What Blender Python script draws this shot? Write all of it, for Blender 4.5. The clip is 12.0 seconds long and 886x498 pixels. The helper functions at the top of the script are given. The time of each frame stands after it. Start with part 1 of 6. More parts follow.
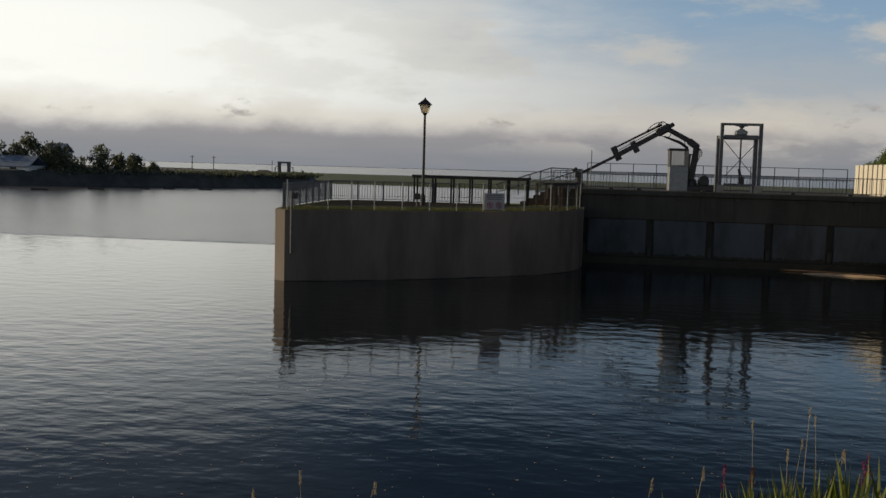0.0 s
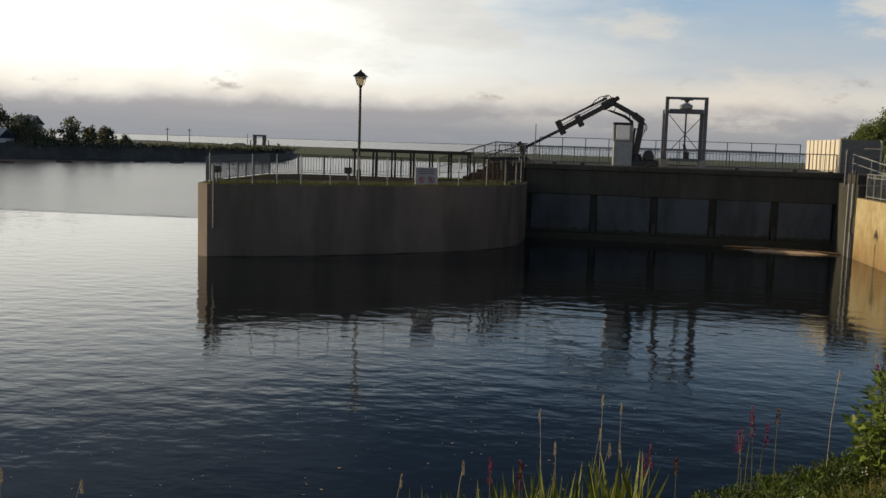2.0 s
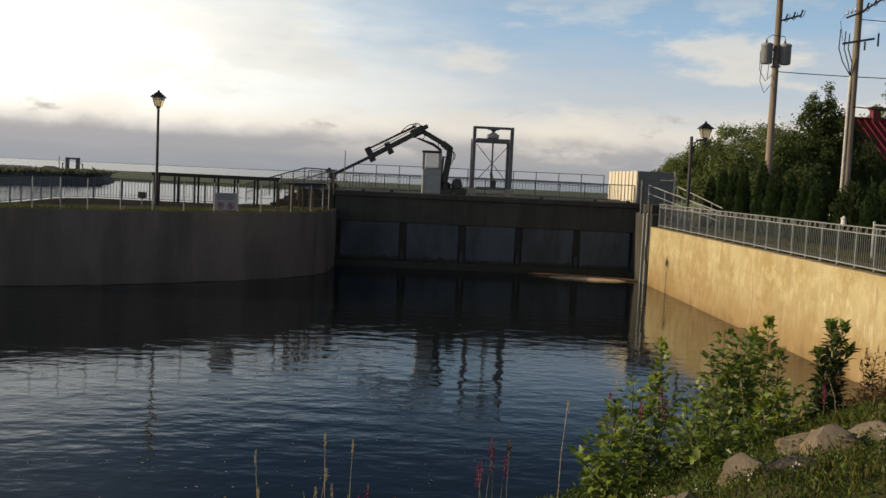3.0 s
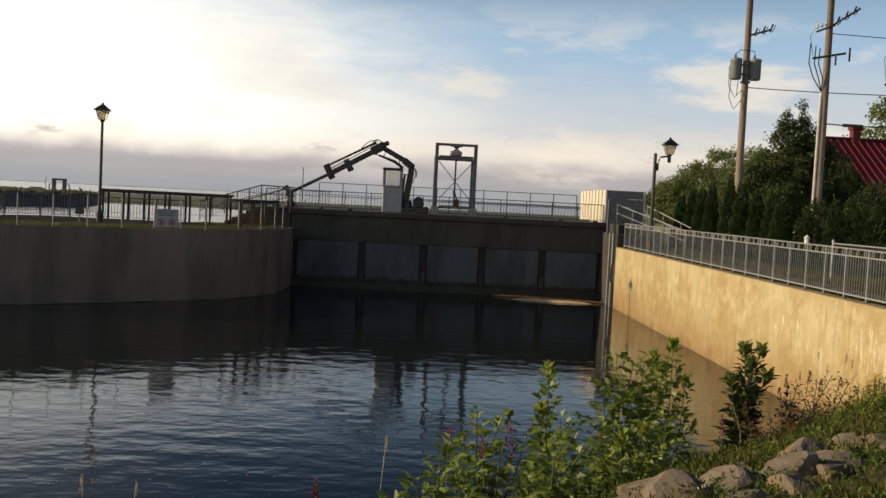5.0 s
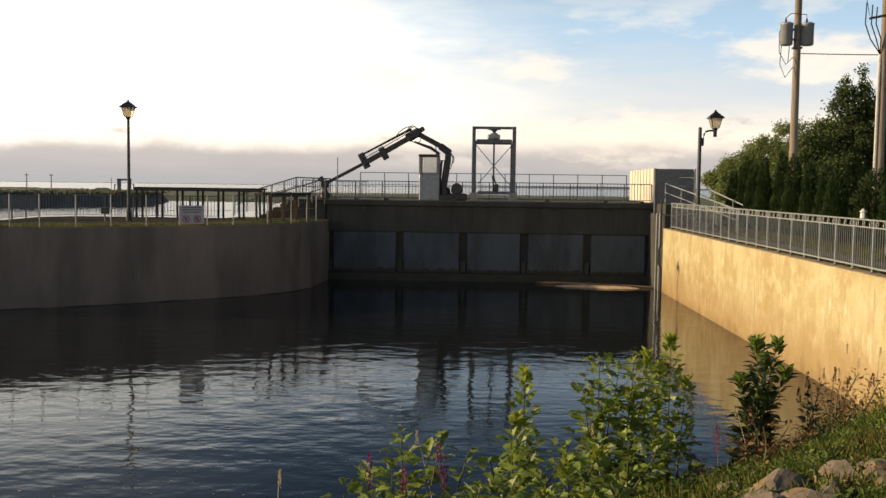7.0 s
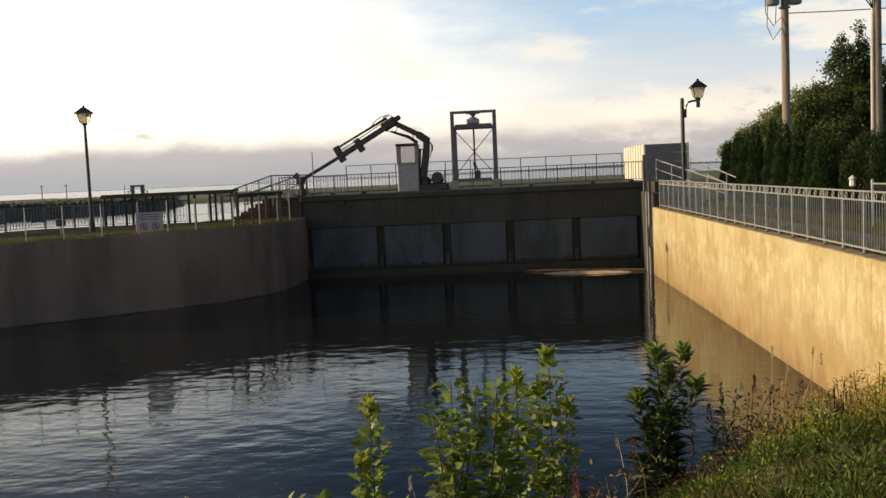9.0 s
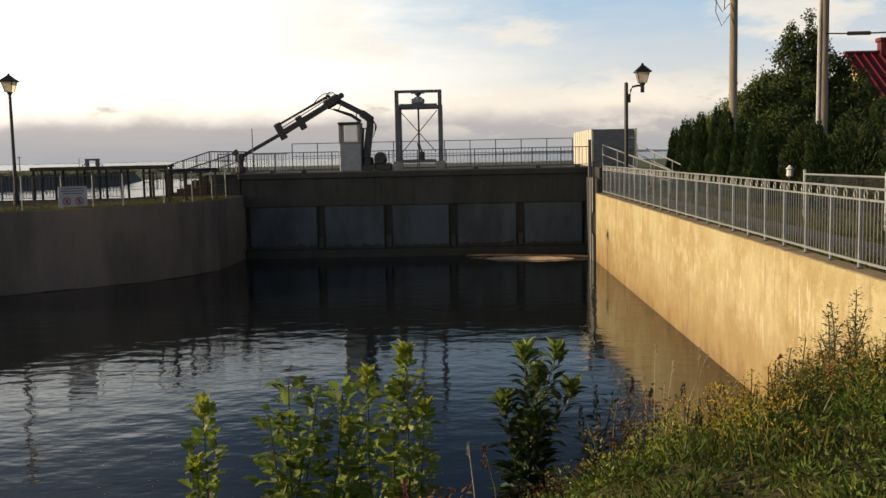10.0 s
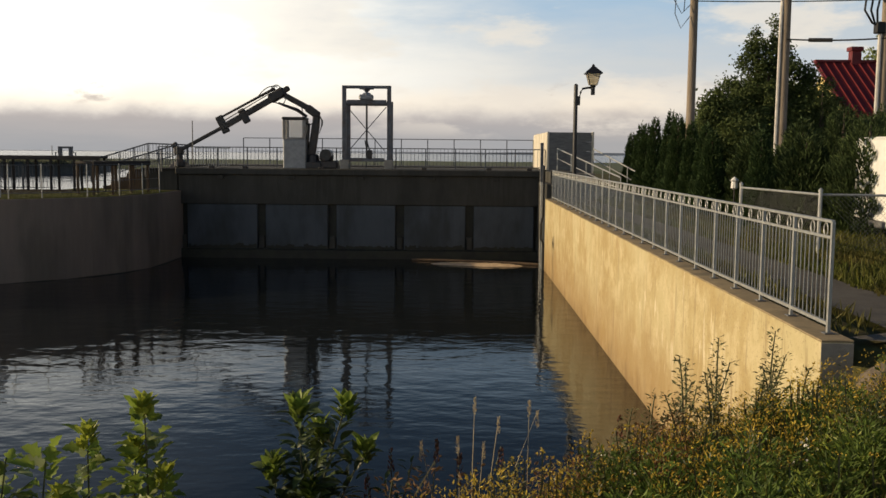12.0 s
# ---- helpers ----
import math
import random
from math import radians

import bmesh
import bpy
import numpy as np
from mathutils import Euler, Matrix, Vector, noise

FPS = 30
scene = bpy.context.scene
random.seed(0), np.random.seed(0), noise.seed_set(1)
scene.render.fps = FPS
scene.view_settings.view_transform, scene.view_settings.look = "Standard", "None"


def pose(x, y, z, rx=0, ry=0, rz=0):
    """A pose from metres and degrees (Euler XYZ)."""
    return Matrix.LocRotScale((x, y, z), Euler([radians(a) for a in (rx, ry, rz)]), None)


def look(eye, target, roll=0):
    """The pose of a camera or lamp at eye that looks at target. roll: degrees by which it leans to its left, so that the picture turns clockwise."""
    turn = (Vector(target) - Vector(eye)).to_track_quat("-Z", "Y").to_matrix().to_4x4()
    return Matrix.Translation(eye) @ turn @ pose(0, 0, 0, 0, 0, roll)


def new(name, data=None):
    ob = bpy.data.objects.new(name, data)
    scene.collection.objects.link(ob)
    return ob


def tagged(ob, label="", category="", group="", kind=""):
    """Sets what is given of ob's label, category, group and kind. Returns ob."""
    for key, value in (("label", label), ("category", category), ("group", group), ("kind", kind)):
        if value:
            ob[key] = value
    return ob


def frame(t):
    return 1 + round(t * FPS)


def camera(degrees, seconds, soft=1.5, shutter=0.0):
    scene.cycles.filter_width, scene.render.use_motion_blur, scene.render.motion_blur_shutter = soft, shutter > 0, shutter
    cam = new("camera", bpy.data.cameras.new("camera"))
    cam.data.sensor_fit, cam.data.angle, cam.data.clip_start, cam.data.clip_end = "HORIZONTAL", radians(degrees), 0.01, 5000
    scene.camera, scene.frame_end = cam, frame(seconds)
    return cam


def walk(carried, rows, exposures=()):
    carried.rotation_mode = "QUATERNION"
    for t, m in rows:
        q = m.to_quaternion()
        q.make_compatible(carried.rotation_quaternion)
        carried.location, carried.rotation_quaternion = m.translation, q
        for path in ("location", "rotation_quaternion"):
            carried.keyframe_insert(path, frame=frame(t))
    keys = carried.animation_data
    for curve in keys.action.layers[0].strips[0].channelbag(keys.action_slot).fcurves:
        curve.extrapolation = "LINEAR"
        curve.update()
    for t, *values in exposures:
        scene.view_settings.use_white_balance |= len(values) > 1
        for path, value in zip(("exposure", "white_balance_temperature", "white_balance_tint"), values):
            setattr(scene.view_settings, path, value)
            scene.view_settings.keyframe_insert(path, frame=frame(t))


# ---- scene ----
cam = camera(49.6, 12.0)

PATH = [
    (0, (-15.879, -49.464, 4.888), (-16.171, -47.493, 4.721), 1.6),
    (0.5, (-15.346, -49.256, 4.914), (-15.643, -47.284, 4.77), 1.1),
    (1, (-14.771, -48.905, 4.942), (-15.116, -46.947, 4.723), 3.2),
    (1.5, (-14.139, -48.552, 4.937), (-14.346, -46.57, 4.769), 1.2),
    (2, (-13.456, -48.364, 4.953), (-13.722, -46.394, 4.733), 1.8),
    (2.5, (-12.805, -48.059, 4.947), (-12.822, -46.064, 4.801), 2.5),
    (2.7, (-12.557, -47.898, 4.941), (-12.471, -45.905, 4.786), 2.9),
    (4.3, (-10.856, -46.385, 4.824), (-10.882, -44.387, 4.735), 0.8),
    (4.5, (-10.646, -46.301, 4.726), (-10.687, -44.305, 4.612), 1.6),
    (5, (-10.137, -45.929, 4.724), (-10.06, -43.933, 4.625), 2.9),
    (5.5, (-9.837, -45.519, 4.8), (-9.695, -43.527, 4.683), 3.4),
    (6, (-9.406, -45.184, 4.801), (-9.457, -43.197, 4.585), 4.6),
    (6.5, (-9.063, -44.739, 4.782), (-9.033, -42.748, 4.59), 4.8),
    (6.7, (-8.93, -44.568, 4.737), (-8.945, -42.572, 4.614), 2.0),
    (8.3, (-7.237, -42.845, 4.786), (-7.389, -40.861, 4.582), -0.2),
    (8.5, (-7.038, -42.617, 4.789), (-7.187, -40.628, 4.643), -0.8),
    (9, (-6.593, -42.153, 4.772), (-6.716, -40.163, 4.617), -2.6),
    (9.5, (-6.11, -41.631, 4.73), (-6.32, -39.65, 4.562), -2.0),
    (10, (-5.538, -41.178, 4.701), (-5.589, -39.188, 4.506), -1.2),
    (10.5, (-5.013, -40.719, 4.686), (-5.106, -38.723, 4.593), -0.8),
    (11, (-4.51, -40.137, 4.725), (-4.492, -38.138, 4.669), 1.3),
    (11.5, (-4.218, -39.693, 4.784), (-4.188, -37.696, 4.676), -0.4),
    (12, (-3.784, -39.311, 4.772), (-3.804, -37.321, 4.573), 0.5),
]
walk(cam, [(t, look(eye, target, roll)) for t, eye, target, roll in PATH],
     [(0, -0.74, 6250, 9), (0.5, -0.56, 6300, 9), (1, -0.48, 6300, 9), (1.5, -0.44, 6350, 9), (2.5, -0.30, 6350, 9), (4.5, -0.14, 6550, 10), (5.0, -0.12, 6600, 10), (5.5, -0.18, 6650, 10), (6.2, 0.14, 6850, 11),
      (6.7, 0.26, 6950, 11), (8.5, 0.16, 6800, 10), (9.5, 0.10, 6750, 10), (10.5, -0.09, 6650, 10), (11.5, -0.21, 6600, 9), (12, -0.12, 6700, 10)])

# ---- light and sky ----
SUN_EL, SUN_AZ = radians(15.5), radians(-87.5)      # azimuth from +y, turning towards +x
sun_from = Vector((math.sin(SUN_AZ) * math.cos(SUN_EL), math.cos(SUN_AZ) * math.cos(SUN_EL), math.sin(SUN_EL)))
sun = new("sun", bpy.data.lights.new("sun", "SUN"))
sun.data.energy, sun.data.angle, sun.data.color = 4.6, radians(0.6), (1.0, 0.785, 0.50)
sun.matrix_world = look(sun_from * 60, (0, 0, 0))


class Nodes:
    """A short way to write node trees."""

    def __init__(self, tree):
        self.tree = tree

    def add(self, kind):
        return self.tree.nodes.new(kind)

    def link(self, a, b):
        self.tree.links.new(a, b)

    def put(self, socket, v):
        if isinstance(v, bpy.types.NodeSocket):
            self.link(v, socket)
        elif isinstance(v, (tuple, list)) and len(v) == 3 and socket.type == "RGBA":
            socket.default_value = (*v, 1)
        else:
            socket.default_value = v

    def math(self, op, a, b=0.0, clamp=False):
        n = self.add("ShaderNodeMath")
        n.operation, n.use_clamp = op, clamp
        self.put(n.inputs[0], a), self.put(n.inputs[1], b)
        return n.outputs[0]

    def step(self, v, lo, hi):
        n = self.add("ShaderNodeMapRange")
        n.interpolation_type = "SMOOTHSTEP"
        self.put(n.inputs[0], v)
        n.inputs[1].default_value, n.inputs[2].default_value = lo, hi
        return n.outputs[0]

    def mix(self, f, a, b, kind="MIX"):
        n = self.add("ShaderNodeMix")
        n.data_type, n.blend_type = "RGBA", kind
        self.put(n.inputs[0], f), self.put(n.inputs[6], a), self.put(n.inputs[7], b)
        return n.outputs[2]

    def noise(self, vec, scale, detail=4.0, rough=0.55, out=0):
        n = self.add("ShaderNodeTexNoise")
        if vec is not None:
            self.link(vec, n.inputs["Vector"])
        n.inputs["Scale"].default_value, n.inputs["Detail"].default_value = scale, detail
        n.inputs["Roughness"].default_value = rough
        return n.outputs[out]

    def stretch(self, vec, sx, sy, sz, rz=0.0):
        n = self.add("ShaderNodeMapping")
        self.link(vec, n.inputs[0])
        n.inputs["Scale"].default_value = (sx, sy, sz)
        n.inputs["Rotation"].default_value = (0, 0, rz)
        return n.outputs[0]


world = bpy.data.worlds.new("sky")
scene.world = world
world.use_nodes = True
w = Nodes(world.node_tree)
w.tree.nodes.clear()
d = w.add("ShaderNodeTexCoord").outputs["Generated"]
xyz = w.add("ShaderNodeSeparateXYZ")
w.link(d, xyz.inputs[0])
dx, dy, dz = xyz.outputs
nishita = w.add("ShaderNodeTexSky")
nishita.sky_type, nishita.sun_disc, nishita.sun_elevation, nishita.sun_rotation = "NISHITA", False, SUN_EL, SUN_AZ
nishita.air_density, nishita.dust_density, nishita.ozone_density = 1.0, 0.6, 1.5
deep = w.mix(1.0, nishita.outputs[0], (0.042, 0.050, 0.060), "MULTIPLY")
sunward = w.math("ADD", w.math("MULTIPLY", dx, -1.0), w.math("MULTIPLY", dy, -0.05))      # 1 towards the sun, -1 away
warm = w.step(sunward, -0.32, 0.50)
low_blue = w.mix(w.step(dz, 0.02, 0.17), (0.75, 0.75, 0.73), (0.40, 0.58, 0.77))
air = w.mix(w.step(dz, 0.15, 0.30), low_blue, deep)
# high veil of thin cloud, denser towards the sun
streak = w.noise(w.stretch(d, 2.2, 2.2, 10.0), 1.6, 7.0, 0.6)
veil_in = w.math("ADD", streak, w.math("ADD", w.math("MULTIPLY", warm, 0.55), w.math("MULTIPLY", w.math("MULTIPLY", dz, -2.2), w.math("SUBTRACT", 1.0, w.math("MULTIPLY", warm, 0.22)))))
veil = w.step(veil_in, 0.06, 0.70)
veil = w.math("MULTIPLY", veil, w.math("SUBTRACT", 1.0, w.math("MULTIPLY", w.step(dz, 0.13, 0.30), w.math("SUBTRACT", 1.0, w.math("MULTIPLY", warm, 0.12)))))
veil_col = w.mix(warm, (0.70, 0.705, 0.69), (1.68, 1.63, 1.48))
sky = w.mix(veil, air, veil_col)
# small broken clouds low down on the clear side
puff = w.noise(w.stretch(d, 5.5, 5.5, 17.0), 1.0, 7.0, 0.58)
puff_m = w.math("MULTIPLY", w.step(puff, 0.475, 0.59), w.math("SUBTRACT", 1.0, w.step(dz, 0.13, 0.22)))
sky = w.mix(w.math("MULTIPLY", w.math("MULTIPLY", puff_m, 0.75), w.math("SUBTRACT", 1.0, w.math("MULTIPLY", warm, 0.85))), sky, w.mix(w.step(puff, 0.58, 0.74), (0.95, 0.88, 0.77), (0.76, 0.72, 0.68)))
# the grey bank along the horizon
edge = w.math("ADD", w.noise(w.stretch(d, 13.0, 13.0, 24.0), 1.0, 7.0, 0.6), w.math("MULTIPLY", w.noise(d, 2.5, 2.0), 0.6))
edge_h = w.math("MULTIPLY", w.math("SUBTRACT", edge, 0.80), 0.030)
h = w.math("SUBTRACT", w.math("SUBTRACT", dz, w.math("SUBTRACT", 0.044, w.math("MULTIPLY", warm, 0.004))), edge_h)
bank = w.math("SUBTRACT", 1.0, w.step(h, -0.014, 0.010))
rim = w.math("MULTIPLY", w.step(h, -0.016, 0.006), w.math("SUBTRACT", 1.0, w.step(h, 0.006, 0.034)))
sky = w.mix(w.math("MULTIPLY", rim, 0.6), sky, (1.08, 0.95, 0.78))
bank_col = w.mix(w.step(dz, 0.0, 0.05), (0.22, 0.26, 0.32), (0.47, 0.42, 0.415))
bank_col = w.mix(w.math("MULTIPLY", w.noise(w.stretch(d, 6.0, 6.0, 60.0), 1.0, 5.0), 0.5), bank_col, (0.60, 0.53, 0.50))
right_thin = w.math("SUBTRACT", 1.0, w.math("MULTIPLY", w.step(dx, -0.25, 0.35), 0.18))
sky = w.mix(w.math("MULTIPLY", w.math("MULTIPLY", bank, 0.92), right_thin), sky, bank_col)
low_puff = w.noise(w.stretch(d, 10.0, 10.0, 34.0), 1.0, 7.0, 0.6)
low_m = w.math("MULTIPLY", w.step(low_puff, 0.47, 0.62), w.math("MULTIPLY", w.step(dx, -0.25, 0.10), w.math("MULTIPLY", w.step(dz, 0.010, 0.030), w.math("SUBTRACT", 1.0, w.step(dz, 0.060, 0.095)))))
sky = w.mix(w.math("MULTIPLY", low_m, 0.65), sky, (0.90, 0.83, 0.74))
tuft = w.noise(w.stretch(d, 16.0, 16.0, 34.0), 1.0, 5.0, 0.55)
tuft_m = w.math("MULTIPLY", w.step(tuft, 0.60, 0.70), w.math("MULTIPLY", w.step(dz, 0.040, 0.052), w.math("SUBTRACT", 1.0, w.step(dz, 0.062, 0.078))))
sky = w.mix(w.math("MULTIPLY", tuft_m, 0.7), sky, (0.52, 0.46, 0.43))
bg = w.add("ShaderNodeBackground")
w.link(sky, bg.inputs[0])
bg.inputs[1].default_value = 1.0
w.link(bg.outputs[0], w.add("ShaderNodeOutputWorld").inputs[0])


# ---- materials ----
def material(name, colour, second=None, scale=3.0, rough=0.7, metal=0.0, bump=0.0, bump_scale=30.0, stretch=(1, 1, 1),
             stain=None, stain_scale=0.8, stain_amount=0.5, vary=0.0, specular=0.5, translucent=0.0, streaks=0.0):
    """Two scales of colour change, a stain and a fine relief on a principled surface."""
    m = bpy.data.materials.new(name)
    m.use_nodes = True
    n = Nodes(m.node_tree)
    b = m.node_tree.nodes["Principled BSDF"]
    co = n.add("ShaderNodeTexCoord").outputs["Object"]
    st = n.stretch(co, *stretch)
    second = second or tuple(c * 0.72 for c in colour)
    col = n.mix(n.step(n.noise(st, scale, 6.0, 0.65), 0.32, 0.68), colour, second)
    if stain:
        col = n.mix(n.math("MULTIPLY", n.step(n.noise(st, stain_scale, 3.0), 0.45, 0.68), stain_amount), col, stain)
    if streaks:
        run = n.noise(n.stretch(co, 5.0, 5.0, 0.42), 1.0, 5.0, 0.7)
        fade = n.noise(n.stretch(co, 0.35, 0.35, 0.6), 1.0, 3.0)
        f = n.math("MULTIPLY", n.step(run, 0.42, 0.62), n.math("MULTIPLY", n.step(fade, 0.35, 0.6), streaks))
        col = n.mix(f, col, tuple(min(1.0, c * 1.45) for c in colour))
        dark = n.math("MULTIPLY", n.step(n.noise(n.stretch(co, 7.0, 7.0, 0.5), 1.0, 4.0, 0.7), 0.60, 0.72), streaks * 0.8)
        col = n.mix(dark, col, tuple(c * 0.45 for c in colour))
    grain = n.noise(co, bump_scale, 5.0, 0.6)
    col = n.mix(0.25, col, n.mix(grain, (0.55, 0.55, 0.55), (1.35, 1.35, 1.35)), "MULTIPLY")
    if vary:
        rnd = n.add("ShaderNodeObjectInfo").outputs["Random"]
        isl = n.add("ShaderNodeNewGeometry").outputs["Random Per Island"]
        r = n.math("FRACT", n.math("ADD", rnd, isl))
        col = n.mix(1.0, col, n.mix(r, (1 - vary,) * 3, (1 + vary,) * 3), "MULTIPLY")
    n.put(b.inputs["Base Color"], col)
    n.put(b.inputs["Roughness"], n.math("ADD", n.math("MULTIPLY", grain, 0.15), rough - 0.07, True))
    b.inputs["Metallic"].default_value = metal
    b.inputs["Specular IOR Level"].default_value = specular
    if bump:
        bn = n.add("ShaderNodeBump")
        bn.inputs["Strength"].default_value = bump
        bn.inputs["Distance"].default_value = 0.02
        n.link(grain, bn.inputs["Height"])
        n.link(bn.outputs[0], b.inputs["Normal"])
    if translucent:
        tr = n.add("ShaderNodeBsdfTranslucent")
        n.link(col, tr.inputs[0])
        mx = n.add("ShaderNodeMixShader")
        mx.inputs[0].default_value = translucent
        n.link(b.outputs[0], mx.inputs[1]), n.link(tr.outputs[0], mx.inputs[2])
        n.link(mx.outputs[0], m.node_tree.nodes["Material Output"].inputs[0])
    return m


def water_material(name, ripple, length, deep_colour, rough=0.02):
    m = bpy.data.materials.new(name)
    m.use_nodes = True
    n = Nodes(m.node_tree)
    b = m.node_tree.nodes["Principled BSDF"]
    co = n.add("ShaderNodeTexCoord").outputs["Object"]
    murk = n.noise(co, 0.15, 3.0)
    n.put(b.inputs["Base Color"], n.mix(murk, deep_colour, tuple(c * 1.6 for c in deep_colour)))
    b.inputs["Roughness"].default_value, b.inputs["IOR"].default_value = rough, 1.333
    calm = n.step(n.noise(co, 0.09, 3.0), 0.30, 0.70)
    waves = n.noise(n.stretch(co, 0.68, 1.0, 1.0, 0.12), length, 2.0, 0.45)
    small = n.noise(n.stretch(co, 0.65, 1.0, 1.0, -0.15), length * 3.2, 3.0, 0.55)
    hgt = n.math("ADD", n.math("MULTIPLY", waves, n.math("ADD", n.math("MULTIPLY", calm, 0.7), 0.5)), n.math("MULTIPLY", small, 0.18))
    bn = n.add("ShaderNodeBump")
    bn.inputs["Strength"].default_value, bn.inputs["Distance"].default_value = 1.0, ripple
    n.link(hgt, bn.inputs["Height"])
    n.link(bn.outputs[0], b.inputs["Normal"])
    return m


def wall_concrete(name):
    """Board-marked pale concrete: cream and ochre blotches, short lime runs, rusty stains near the waterline, pits."""
    m = bpy.data.materials.new(name)
    m.use_nodes = True
    n = Nodes(m.node_tree)
    b = m.node_tree.nodes["Principled BSDF"]
    co = n.add("ShaderNodeTexCoord").outputs["Object"]
    sep = n.add("ShaderNodeSeparateXYZ")
    n.link(co, sep.inputs[0])
    blotch = n.noise(n.stretch(co, 1.0, 1.0, 0.8), 0.42, 6.0, 0.66)
    col = n.mix(n.step(blotch, 0.38, 0.60), (0.495, 0.425, 0.24), (0.40, 0.305, 0.14))
    mid = n.noise(n.stretch(co, 1.0, 1.0, 0.85), 1.9, 7.0, 0.72)
    col = n.mix(n.math("MULTIPLY", n.step(mid, 0.45, 0.62), 0.70), col, (0.585, 0.50, 0.30))
    rust = n.noise(n.stretch(co, 1.0, 1.0, 0.7), 1.1, 6.0, 0.7)
    col = n.mix(n.math("MULTIPLY", n.step(rust, 0.56, 0.68), 0.38), col, (0.34, 0.215, 0.09))
    # short pale lime runs
    run = n.noise(n.stretch(co, 6.0, 6.0, 1.1), 1.0, 4.0, 0.65)
    where = n.step(n.noise(n.stretch(co, 0.45, 0.45, 0.9), 1.0, 3.0), 0.50, 0.60)
    col = n.mix(n.math("MULTIPLY", n.math("MULTIPLY", n.step(run, 0.56, 0.64), where), 0.65), col, (0.74, 0.66, 0.48))
    # rust-brown tide stain with a ragged upper edge, deepened to dim its water reflection
    rag = n.math("ADD", sep.outputs[2], n.math("MULTIPLY", n.math("SUBTRACT", n.noise(n.stretch(co, 0.9, 0.9, 0.5), 1.0, 6.0, 0.7), 0.5), -2.2))
    tide = n.math("SUBTRACT", 1.0, n.step(rag, 0.0, 2.2))
    col = n.mix(n.math("MULTIPLY", tide, 0.70), col, (0.275, 0.165, 0.060))
    wet = n.math("SUBTRACT", 1.0, n.step(rag, -0.25, 0.40))
    col = n.mix(n.math("MULTIPLY", wet, 0.55), col, (0.15, 0.09, 0.04))
    # grime running from the top edge
    drip = n.noise(n.stretch(co, 5.0, 5.0, 0.5), 1.0, 5.0, 0.7)
    col = n.mix(n.math("MULTIPLY", n.step(drip, 0.58, 0.66), 0.50), col, (0.25, 0.185, 0.10))
    pit = n.noise(co, 26.0, 4.0, 0.65)
    col = n.mix(n.math("MULTIPLY", n.step(pit, 0.57, 0.66), 0.6), col, (0.24, 0.175, 0.10))
    n.put(b.inputs["Base Color"], col)
    n.put(b.inputs["Roughness"], n.math("ADD", n.math("MULTIPLY", pit, 0.15), 0.78, True))
    hgt = n.math("ADD", n.math("MULTIPLY", pit, 0.5), n.math("MULTIPLY", mid, 0.9))
    bn = n.add("ShaderNodeBump")
    bn.inputs["Strength"].default_value, bn.inputs["Distance"].default_value = 0.5, 0.02
    n.link(hgt, bn.inputs["Height"])
    n.link(bn.outputs[0], b.inputs["Normal"])
    return m


